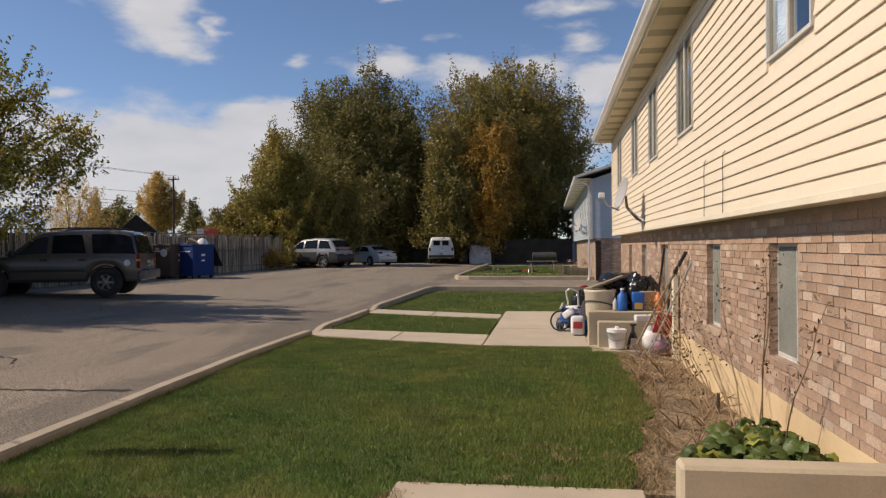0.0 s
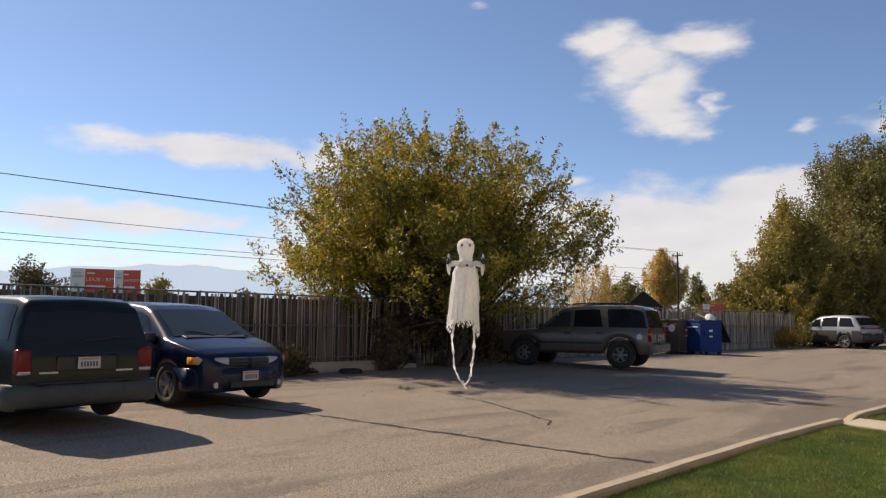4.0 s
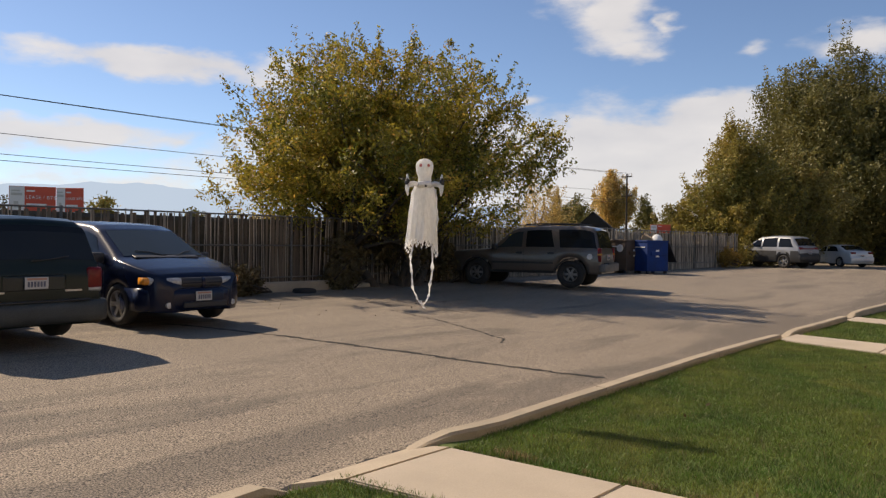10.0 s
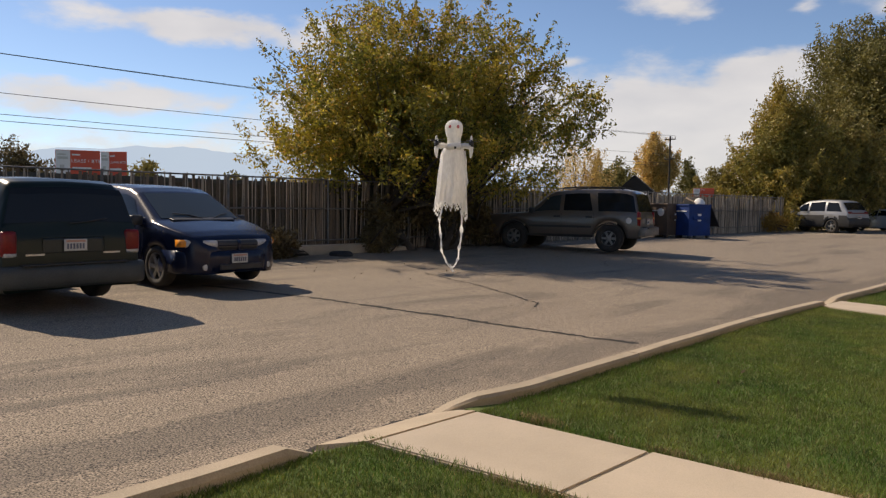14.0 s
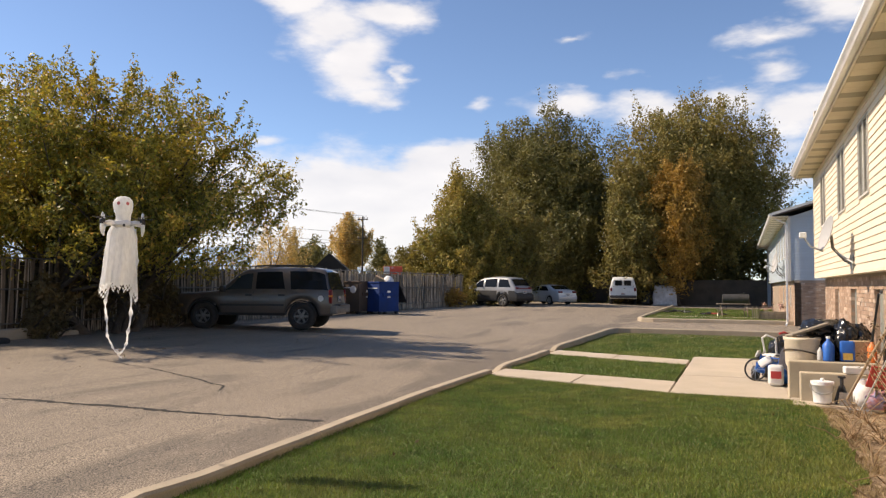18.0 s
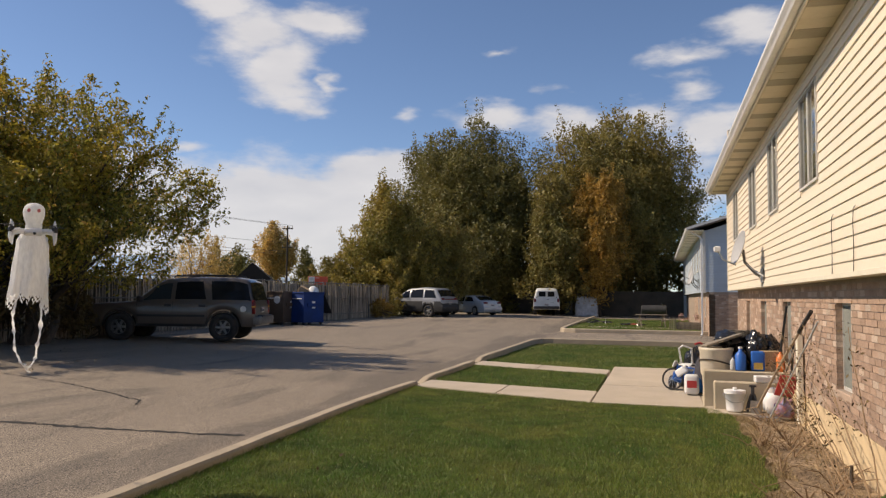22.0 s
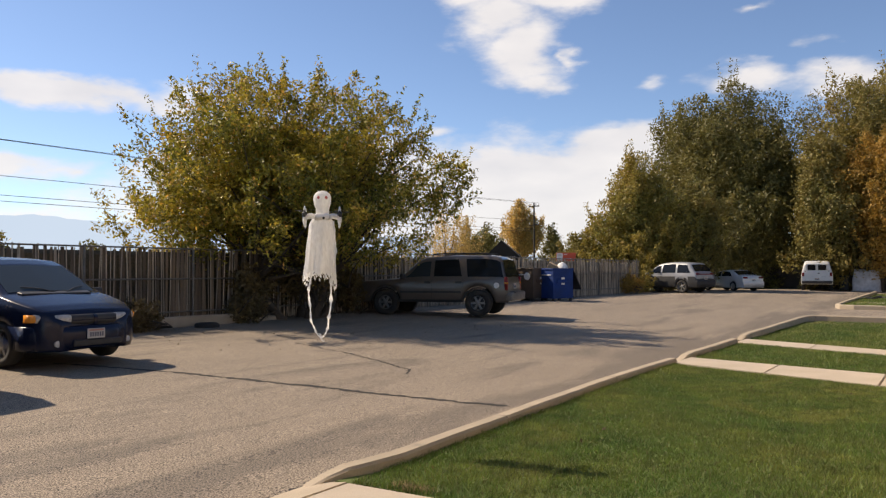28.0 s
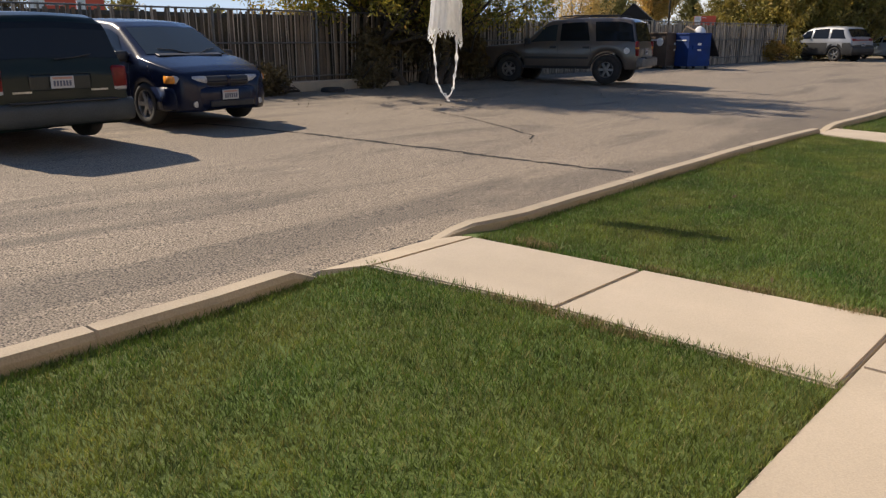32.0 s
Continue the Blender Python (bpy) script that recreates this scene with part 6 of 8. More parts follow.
def suv():
    pm = paint("pewter_paint", (.125, .105, .088), .32, .25)
    car = tagged(empty("suv"), "pewter-coloured sport utility vehicle in the tree's shade", "car")
    sh = Shell([(2.52, .70), (2.50, .94), (2.42, 1.03), (2.15, 1.08), (1.2, 1.14), (1.02, 1.17), (.42, 1.70), (.2, 1.79), (-.5, 1.84), (-1.75, 1.84), (-2.06, 1.79), (-2.18, 1.70), (-2.32, 1.18), (-2.36, 1.02), (-2.38, .70)], 1.0, 1.15, .42, (1.47, -1.48), .50, .1, .04)
    part("body", sh.body(), pm, car, "", True)
    part("windshield", sh.screen(sh.idx(.98), sh.idx(.45), .92), M_SCREEN, car)
    i0 = min(range(len(sh.stations)), key=lambda i: math.hypot(sh.stations[i][0] + 2.16, sh.stations[i][1] - 1.72))
    i1 = min(range(len(sh.stations)), key=lambda i: math.hypot(sh.stations[i][0] + 2.32, sh.stations[i][1] - 1.18))
    part("rear_window", sh.screen(i0, i1, 1.05, .012), M_TINT, car)
    for s in (1, -1):
        part("side_window", sh.side_window(.86, .02, .44, .02, .08, .86, s), M_SCREEN, car)
        part("side_window", sh.side_window(-.10, -.98, -.10, -.85, .08, .9, s), M_TINT, car)
        part("side_window", sh.side_window(-1.16, -2.26, -1.08, -2.13, .06, .92, s), M_TINT, car)
        for x in (.98, -.04, -1.02):
            seam(sh, car, x, .5, 1.12, s)
        part("side_moulding", strip_on_flank(sh, .96, -.96, .70, .76, s, .016), M_BLACK, car)
        part("sill", strip_on_flank(sh, 1.0, -1.0, .43, .50, s, .012), M_BLACK, car)
        mirror(sh, car, .86, s, M_BLACK)
        for x in (.1, -.88):
            handle(sh, car, x, 1.02, s)
        for x in (1.47, -1.48):
            add_wheel(car, x, s * .87, .405, .27, 6, M_GREYRIM, .55)
            bm = bmesh.new()
            rows = []
            for i in range(19):
                a = radians(-4 + 188 * i / 18)
                row = []
                for rr in (.44, .475):
                    px, pz = x + rr * math.cos(a), .395 + rr * math.sin(a)
                    row.append(bm.verts.new(sh.flank(px, max(pz, .43), s, .005)))
                rows.append(row)
            for a, b in zip(rows, rows[1:]):
                bm.faces.new((a[0], a[1], b[1], b[0]))
            # black ring painted on for the dark gap between tyre and arch
            part("arch_gap_ring", bm, M_BLACK, car)
        tl = part("tail_lamp", box((-.05, -.06, -.2), (.05, .06, .2), .02, Matrix.Translation((-2.33, s * .91, .98)), 2), M_TAIL, car, "red tail lamp with an amber band", True)
        part("reverse_lamp", box((-.054, -.05, -.03), (.054, .062, .03), .008, Matrix.Translation((-2.33, s * .91, 1.0))), M_AMBER, tl)
        part("headlight", box((-.04, -.2, -.09), (.05, .2, .09), .03, Matrix.Translation((2.48, s * .72, .87)), 2), M_LAMP, car, "", True)
        part("roof_rack", tube([(.05, s * .62, 1.81), (.0, s * .62, 1.88), (-.6, s * .62, 1.9), (-1.7, s * .62, 1.895), (-1.78, s * .62, 1.82)], .018, 8), M_BLACK, car)
    for x in (-.4, -1.4):
        part("rack_bar", tube([(x, -.62, 1.895), (x, 0, 1.9), (x, .62, 1.895)], .014, 8), M_BLACK, car)
    part("bumper", box((-.10, -.97, -.12), (.10, .97, .12), .03, Matrix.Translation((-2.42, 0, .60)), 2), M_IRON, car, "dull steel rear bumper with black step", True)
    part("bumper_step", box((-.11, -.6, -.02), (.11, .6, .02), .006, Matrix.Translation((-2.43, 0, .725))), M_BLACK, car)
    part("front_bumper", box((-.12, -.96, -.14), (.12, .96, .14), .05, Matrix.Translation((2.50, 0, .58)), 2), M_BLACK, car, "", True)
    part("grille", box((-.02, -.5, -.1), (.03, .5, .1), .02, Matrix.Translation((2.50, 0, .85))), M_BLACK, car)
    part("decal", lathe([(.085, 0), (.085, .004)], 20, (0, 0, 0), Matrix.Translation(sh.flank(-2.05, .93, 1, .004)) @ Matrix.Rotation(radians(-90), 4, 'X')), M_WHITEP, car, "round white sticker")
    plate(car, -2.38, .9, False)
    return car


def hatch():
    pm, low = paint("silver_white_paint", (.30, .31, .32), .35, .1), surf("grey_cladding", (.03, .031, .033), (.022, .023, .024), 4, .6)
    car = tagged(empty("crossover"), "silver-white crossover with dark grey lower cladding, parked by the trees", "car")
    sh = Shell([(2.2, .62), (2.16, .82), (1.9, .93), (1.1, 1.05), (.95, 1.09), (.25, 1.58), (.0, 1.66), (-.8, 1.72), (-1.7, 1.67), (-1.85, 1.60), (-2.2, 1.15), (-2.28, 1.0), (-2.32, .55)], .93, 1.06, .3, (1.35, -1.4), .4, .16, .06)
    bm = sh.body()
    for f in bm.faces:
        f.material_index = 1 if f.calc_center_median().z < .80 else 0
    part("body", bm, [pm, low], car, "", True)
    part("windshield", sh.screen(sh.idx(.92), sh.idx(.28), .92), M_SCREEN, car)
    part("rear_window", sh.screen(sh.idx(-1.88), sh.idx(-2.18), 1.0, .012), M_TINT, car)
    for s in (1, -1):
        part("side_window", sh.side_window(.8, -.02, .35, -.02, .08, .88, s), M_TINT, car)
        part("side_window", sh.side_window(-.12, -1.0, -.12, -.95, .08, .9, s), M_TINT, car)
        part("side_window", sh.side_window(-1.1, -1.95, -1.08, -1.68, .08, .88, s), M_TINT, car)
        for x, in ((1.35,), (-1.4,)):
            add_wheel(car, x, s * .8, .35, .22)
        mirror(sh, car, .8, s, pm)
        part("tail_lamp", box((-.06, -.16, -.08), (.06, .14, .08), .03, Matrix.Translation((-2.22, s * .66, 1.03)), 2), M_TAIL, car, "", True)
        part("headlight", box((-.1, -.16, -.07), (.06, .16, .07), .03, Matrix.Translation((2.1, s * .66, .78)), 2), M_LAMP, car, "", True)
    part("bumper", box((-.12, -.88, -.16), (.1, .88, .16), .06, Matrix.Translation((-2.27, 0, .55)), 2), low, car, "", True)
    part("front_bumper", box((-.12, -.78, -.14), (.1, .78, .14), .06, Matrix.Translation((2.15, 0, .48)), 2), low, car, "", True)
    part("tail_strip", box((-.02, -.5, -.03), (.02, .5, .03), .01, Matrix.Translation((-2.27, 0, 1.03))), M_TAIL, car)
    plate(car, -2.33, .82, False)
    return car


def sedan():
    pm = paint("white_paint", (.66, .66, .65), .25, .1)
    car = tagged(empty("sedan"), "white four-door sedan parked by the trees", "car")
    sh = Shell([(2.3, .55), (2.26, .7), (2.0, .82), (1.1, .96), (.95, .99), (.2, 1.38), (-.1, 1.44), (-.7, 1.44), (-1.1, 1.38), (-1.8, 1.08), (-2.2, 1.04), (-2.3, .9), (-2.34, .55)], .91, .97, .22, (1.38, -1.37), .37, .18, .1)
    part("body", sh.body(), pm, car, "", True)
    part("windshield", sh.screen(sh.idx(.92), sh.idx(.24), .92), M_SCREEN, car)
    part("rear_window", sh.screen(sh.idx(-1.14), sh.idx(-1.76), .92), M_TINT, car)
    for s in (1, -1):
        part("side_window", sh.side_window(.75, -.1, .25, -.1, .08, .88, s), M_TINT, car)
        part("side_window", sh.side_window(-.2, -1.3, -.2, -.95, .08, .88, s), M_TINT, car)
        for x in (1.38, -1.37):
            add_wheel(car, x, s * .79, .33, .21, 7)
        for x in (.9, -.15, -1.05):
            seam(sh, car, x, .32, .94, s)
        mirror(sh, car, .78, s, pm)
        part("tail_lamp", box((-.06, -.2, -.06), (.06, .16, .07), .025, Matrix.Translation((-2.26, s * .62, .90)), 2), M_TAIL, car, "", True)
        part("headlight", box((-.1, -.18, -.06), (.06, .16, .06), .025, Matrix.Translation((2.18, s * .64, .66)), 2), M_LAMP, car, "", True)
    part("bumper", box((-.1, -.84, -.16), (.1, .84, .16), .06, Matrix.Translation((-2.3, 0, .5)), 2), pm, car, "", True)
    plate(car, -2.36, .72, False)
    return car


def work_van():
    pm = paint("plain_white_paint", (.68, .68, .66), .35, .0)
    car = tagged(empty("work_van"), "white full-size work van seen from its twin rear doors", "van")
    sh = Shell([(2.5, .7), (2.46, .98), (2.3, 1.1), (1.75, 1.2), (1.1, 1.85), (.8, 2.0), (.2, 2.06), (-2.2, 2.06), (-2.45, 2.0), (-2.56, 1.85), (-2.66, 1.2), (-2.68, .6)], 1.0, 1.22, .42, (1.45, -1.35), .42, .1, .02)
    part("body", sh.body(), pm, car, "", True)
    part("windshield", sh.screen(sh.idx(1.7), sh.idx(1.15), .92), M_SCREEN, car)
    for s in (1, -1):
        part("side_window", sh.side_window(1.4, .5, 1.05, .5, .08, .85, s), M_TINT, car)
        rear = Matrix.Translation((-2.64, s * .34, 1.58)) @ Matrix.Rotation(radians(-9), 4, 'Y')
        door = part("rear_door", box((-.012, -.315 if s > 0 else -.37, -.80), (.02, .37 if s > 0 else .315, .33), .01, Matrix.Translation((-2.645, s * .33, 1.5)) @ Matrix.Rotation(radians(-7.5), 4, 'Y')), pm, car)
        part("rear_window", box((-.02, -.25, -.19), (.0, .25, .19), .006, Matrix.Translation((-2.672, s * .33, 1.60)) @ Matrix.Rotation(radians(-8), 4, 'Y')), M_TINT, door)
        part("tail_lamp", box((-.03, -.07, -.13), (.03, .07, .13), .015, Matrix.Translation((-2.65, s * .86, 1.12)), 2), M_TAIL, car, "", True)
        part("hinge", box((-.02, -.03, -.03), (.02, .03, .03), .006, Matrix.Translation((-2.68, s * .73, 1.35))), M_BLACK, car)
        for x in (1.45, -1.35):
            add_wheel(car, x, s * .86, .37, .24)
    part("bumper", box((-.1, -.95, -.1), (.1, .95, .1), .03, Matrix.Translation((-2.74, 0, .58)), 2), M_BLACK, car, "dark rear bumper", True)
    part("door_handle", box((-.02, -.1, -.03), (.02, .02, .03), .008, Matrix.Translation((-2.70, -.06, 1.2))), M_BLACK, car)
    part("roof_lamp", box((-.03, -.08, -.02), (.03, .08, .03), .01, Matrix.Translation((-2.5, 0, 2.06))), M_BLACK, car)
    part("badge_bar", box((-.003, -.14, -.02), (.003, .14, .02), 0, Matrix.Translation((-2.69, -.42, .95))), M_STEEL, car)
    plate(car, -2.72, .78, False)
    return car


def heading(deg):
    return (math.cos(radians(deg)), math.sin(radians(deg)))


def placed(car, rear_axle, head, ahead, grow=1.0):
    """Set a car by the ground point under its rear axle's middle; ahead: from that axle to the car's origin."""
    x, y = rear_axle[0] + head[0] * ahead, rear_axle[1] + head[1] * ahead
    finish(car, (x, y, lotz(x, y)), head)
    car.scale = (grow, grow, grow)
    return car


h = heading(3.5)
finish(minivan_front(), (-8.2 - 1.52 * h[0], -6.82 - 1.52 * h[1], lotz(-9.5, -6.5)), h)
h = heading(186.5)
placed(minivan_rear(), (-7.5, -9.86), h, 1.51)
h = (-.959, -.28)
placed(suv(), (-8.55, 7.67), h, 1.52, 1.05)
h = (-.95, .31)
placed(hatch(), (-9.8, 34.8), h, 1.4, 1.12)
h = (-.78, .62)
placed(sedan(), (-7.9, 41.0), h, 1.37)
h = (-.14, .99)
placed(work_van(), (-4.05, 45.9), h, 1.35)


# ---- dumpsters ----
M_DBLUE = surf("blue_dumpster_paint", (.008, .042, .20), (.012, .036, .13), 2, .75, 0.2, 40, fine=.15, spec=.3)
M_DBROWN = surf("brown_dumpster_paint", (.11, .075, .05), (.075, .05, .035), 2, .6, 0.2, 40, fine=.2)


def dumpster(loc, rz, lx, ly, h, m, label, fill):
    top = tagged(empty("dumpster", loc, rz), label, "dumpster")
    bm = bmesh.new()
    t = .03
    add_box(bm, (-lx / 2, -ly / 2, .12), (lx / 2, ly / 2, .16))
    for lo, hi in (((-lx / 2, -ly / 2, .16), (lx / 2, -ly / 2 + t, h)), ((-lx / 2, ly / 2 - t, .16), (lx / 2, ly / 2, h)), ((-lx / 2, -ly / 2 + t, .16), (-lx / 2 + t, ly / 2 - t, h)), ((lx / 2 - t, -ly / 2 + t, .16), (lx / 2, ly / 2 - t, h))):
        add_box(bm, lo, hi)
    part("bin_body", bm, m, top)
    for s in (-1, 1):
        part("rim_bar", box((-lx / 2 - .02, s * ly / 2 - .03, h - .07), (lx / 2 + .02, s * ly / 2 + .03, h), .01), m, top)
        part("rim_bar", box((s * lx / 2 - .03, -ly / 2 - .02, h - .07), (s * lx / 2 + .03, ly / 2 + .02, h), .01), m, top)
        part("lift_pocket", box((s * lx / 2 - .04, -ly / 3, h * .55), (s * lx / 2 + .05, ly / 3, h * .55 + .16), .01), m, top)
        for q in (-1, 1):
            part("foot", box((s * lx * .42 - .06, q * ly * .42 - .06, 0), (s * lx * .42 + .06, q * ly * .42 + .06, .12), .01), M_BLACK, top)
    part("stiffener", box((-lx * .35, -ly / 2 - .02, h * .78), (lx * .35, -ly / 2 - .002, h * .81), .004), M_WHITEP, top, "pale label strip")
    part("sticker", box((lx / 2 + .002, -.12, h * .5), (lx / 2 + .008, .08, h * .72), 0), M_WHITEP, top, "faded sticker")
    part("lid", box((-lx / 2, -.02, 0), (lx / 2, .02, ly * .9), .01, Matrix.Translation((0, ly / 2, h)) @ Matrix.Rotation(radians(-78 if not fill else -150), 4, 'X')), M_BLACK, top)
    part("trash", lathe([(.05, h * .5), (lx * .40, h * .6), (lx * .42, h * .8), (lx * .25, h * .93), (.04, h * .97)], 12), M_BLACK, top, "dark heaped trash", True)
    return top


zd = lotz(-11, 19)
dumpster((-11.07, 18.36, zd), -20, .86, 1.25, 1.48, M_DBLUE, "blue steel dumpster with lids thrown back", True)
dumpster((-12.35, 18.0, zd), -8, 1.5, 1.3, 1.5, M_DBROWN, "brown steel dumpster with a round white sticker", True)
tagged(part("cardboard_box", box((-.2, -.16, -.25), (.2, .16, .26), .01, Matrix.Translation((-11.3, 18.3, zd + 1.45)) @ Matrix.Rotation(radians(28), 4, 'Y') @ Matrix.Rotation(radians(20), 4, 'Z')), M_CARD), "torn cardboard box sticking out of the dumpster", "box")
bm = bmesh.new()
bmesh.ops.create_icosphere(bm, subdivisions=3, radius=.23)
for v in bm.verts:
    v.co = v.co * (1 + .25 * noise.noise(v.co * 5)) + Vector((-10.82, 18.5, zd + 1.52))
tagged(part("trash_bag", bm, M_WHITEP, None, "", True), "white tied trash bag on top of the dumpster", "trash bag")
turn = Matrix.Rotation(radians(-8), 4, 'Z')
bm = lathe([(.17, 0), (.17, .006)], 24, (0, 0, 0), Matrix.Translation(Vector((-12.35, 18.0, zd + 1.12)) + turn @ Vector((.42, -.656, 0))) @ turn @ Matrix.Rotation(radians(90), 4, 'X'))
tagged(part("round_sticker", bm, M_WHITEP), "round white sticker on the brown dumpster", "sticker")

# far things under the trees
M_TARP = surf("silver_tarp", (.56, .57, .60), (.38, .39, .42), 1.2, .4, .6, 5, fine=.2)
bm = bmesh.new()
bmesh.ops.create_cube(bm, size=1)
bmesh.ops.subdivide_edges(bm, edges=bm.edges[:], cuts=7, use_grid_fill=True)
for v in bm.verts:
    k = 1 - .25 * max(0, v.co.z) + (.07 if v.co.z < -.4 else 0)
    n_ = noise.noise(v.co * 3.5) * .07
    v.co = Vector((v.co.x * 1.7 * k + n_, v.co.y * 1.3 * k + n_, (v.co.z + .5) * 1.5 * (1 + .12 * noise.noise(v.co * 2)) + .0)) + Vector((-1.05, 47.2, lotz(-1, 47)))
tagged(part("covered_cart", bm, M_TARP, None, "", True), "silver-grey tarpaulin draped over a parked cart", "tarpaulin")
bin_ = tagged(empty("wheeled_bin", (-2.45, 46.9, lotz(-2.4, 47))), "black wheeled refuse bin by the white van", "bin")
part("bin_body", box((-.28, -.3, .08), (.28, .3, 1.0), .04), M_BLACK, bin_)
part("lid", box((-.31, -.34, 1.0), (.31, .34, 1.07), .02), M_BLACK, bin_)
for s in (-1, 1):
    part("wheel", lathe([(.1, -.03), (.1, .03)], 14, (0, 0, 0), Matrix.Translation((s * .27, .28, .1)) @ Matrix.Rotation(radians(90), 4, 'Y')), M_RUBBER, bin_)
# one near-black tone for the grill's drum and chimney
M_DARKSTEEL = surf("dark_steel", (.045, .043, .04), (.028, .027, .026), 3, .6, .1, 40)
smoker = tagged(empty("barrel_grill", (4.0, 38.1, .25)), "dark drum grill on legs on the far lawn", "grill")
part("drum", lathe([(.22, -.8), (.30, -.76), (.32, 0), (.30, .76), (.22, .8)], 20, (0, 0, 0), Matrix.Translation((0, 0, .75)) @ Matrix.Rotation(radians(90), 4, 'Y')), M_DARKSTEEL, smoker)
part("chimney", tube([(.5, 0, .95), (.5, 0, 1.2)], .05, 10), M_DARKSTEEL, smoker)
for sx in (-.55, .55):
    for sy in (-.2, .2):
        part("leg", box((sx - .025, sy - .025, 0), (sx + .025, sy + .025, .55)), M_BLACK, smoker)
bench = tagged(empty("picnic_table", (3.95, 28.2, .25), 8), "low pale picnic table on the far lawn", "table")
for k in range(4):
    part("plank", box((-.8, -.3 + k * .155, .62), (.8, -.3 + k * .155 + .14, .66), .006), M_WOOD, bench)
for s in (-1, 1):
    part("seat_plank", box((-.8, s * .6 - .12, .38), (.8, s * .6 + .12, .42), .006), M_WOOD, bench)
    part("trestle", tube([(s * .6, -.62, .0), (s * .6, -.2, .62)], .03, 6), M_WOOD, bench)
    part("trestle", tube([(s * .6, .62, .0), (s * .6, .2, .62)], .03, 6), M_WOOD, bench)
    part("seat_bearer", box((s * .6 - .03, -.68, .32), (s * .6 + .03, .68, .38)), M_WOOD, bench)


def bicycle(loc, rz, lying, size, frame_m, label, name="bicycle"):
    """A bicycle; lying: degrees by which it has fallen over."""
    top = tagged(empty(name, loc), label, "bicycle")
    top.matrix_world = Matrix.Translation(loc) @ Matrix.Rotation(radians(rz), 4, 'Z') @ Matrix.Rotation(radians(lying), 4, 'X')
    r = .32 * size
    for x in (-.5 * size, .5 * size):
        hub = new("wheel")
        hub.parent = top
        hub.matrix_basis = Matrix.Translation((x, 0, r))
        n = 24
        part("tyre", tube([(r * .94 * math.cos(2 * math.pi * k / n), 0, r * .94 * math.sin(2 * math.pi * k / n)) for k in range(n + 1)], .028 * size, 7), M_RUBBER, hub)
        for k in range(6):
            a = math.pi * k / 6
            part("spoke", tube([(-r * .9 * math.cos(a), 0, -r * .9 * math.sin(a)), (r * .9 * math.cos(a), 0, r * .9 * math.sin(a))], .004, 4), M_STEEL, hub)
    s = size
    for pts in (((-.5, 0, .32), (-.08, 0, .28)), ((-.08, 0, .28), (-.16, 0, .72)), ((-.16, 0, .66), (.36, 0, .70)), ((-.08, 0, .28), (.38, 0, .62)), ((-.5, 0, .32), (-.14, 0, .62)), ((.36, 0, .76), (.38, 0, .62), (.5, 0, .32))):
        part("frame_tube", tube([Vector(p) * s for p in pts], .02 * s, 7), frame_m, top)
    part("saddle", box((-.14 * s, -.06 * s, 0), (.12 * s, .06 * s, .05 * s), .02 * s, Matrix.Translation((-.17 * s, 0, .73 * s))), M_BLACK, top)
    part("handlebar", tube([Vector(p) * s for p in ((.3, -.26, .86), (.36, -.18, .84), (.36, 0, .77), (.36, .18, .84), (.3, .26, .86))], .014 * s, 7), M_STEEL, top)
    part("crank", lathe([(.08 * s, -.01), (.08 * s, .01)], 16, (0, 0, 0), Matrix.Translation((-.08 * s, .03, .28 * s)) @ Matrix.Rotation(radians(90), 4, 'X')), M_STEEL, top)
    return top


bicycle((.9, 32.4, .30), 8, 80, .95, M_BLACK, "dark bicycle lying on the far lawn")
bicycle((3.0, 29.6, .30), -10, 82, .85, M_REDP, "dark red bicycle lying on the far lawn")
planter = tagged(empty("planter_box", (5.75, 25.4, .25)), "brown wooden planter box of dried flowers by the neighbour's wall", "planter")
for k in range(3):
    part("board", box((-.62, -.3, .0 + k * .13), (.55, -.27, .12 + k * .13), .005), M_WOOD, planter)
part("inner_box", box((-.6, -.26, 0), (.55, .3, .36)), M_SOIL, planter)
for k in range(4):
    part("picket", box((-.95 + k * .09, -.32, 0), (-.9 + k * .09, -.29, .62 - .08 * (k % 2)), .004), M_WOOD, planter)
r = np.random.default_rng(77)
fl = leaf_cloud(r, r.uniform((-.5, -.2, .42), (.5, .2, .75), (24, 3)), .07, 16, .035)
M_BLOSSOM = surf("faded_blossom", (.45, .2, .2), (.55, .45, .38), 6, .8, 0, 20, vary=.4, third=(.3, .22, .12, .4))
ob = new("flowers", leaf_mesh("flowers", fl, M_BLOSSOM))
ob.parent = planter
tagged(ob, kind="stuff")
far_house = tagged(empty("far_house", (-25.6, 39.3, .4), 25), "dark-roofed house behind the fence", "house")
part("wall", box((-1.3, -1.6, 0), (1.3, 1.6, 2.4), .02), surf("dim_brown_wall", (.10, .075, .055), (.08, .06, .045), 2, .9), far_house)
bm = bmesh.new()
a = [bm.verts.new((x, -1.8, z)) for x, z in ((-1.55, 2.25), (0, 3.75), (1.7, 2.3))]
b = [bm.verts.new((x, 1.8, z)) for x, z in ((-1.55, 2.25), (0, 3.75), (1.7, 2.3))]
bm.faces.new(a)
bm.faces.new(b[::-1])
for i in range(3):
    bm.faces.new((a[i], b[i], b[(i + 1) % 3], a[(i + 1) % 3]))
bmesh.ops.recalc_face_normals(bm, faces=bm.faces[:])
part("roof", bm, surf("black_shingle", (.02, .018, .018), (.03, .027, .026), 3, .9), far_house)

# ---- the heap of belongings at the neighbouring entrance ----
zp = 0.126


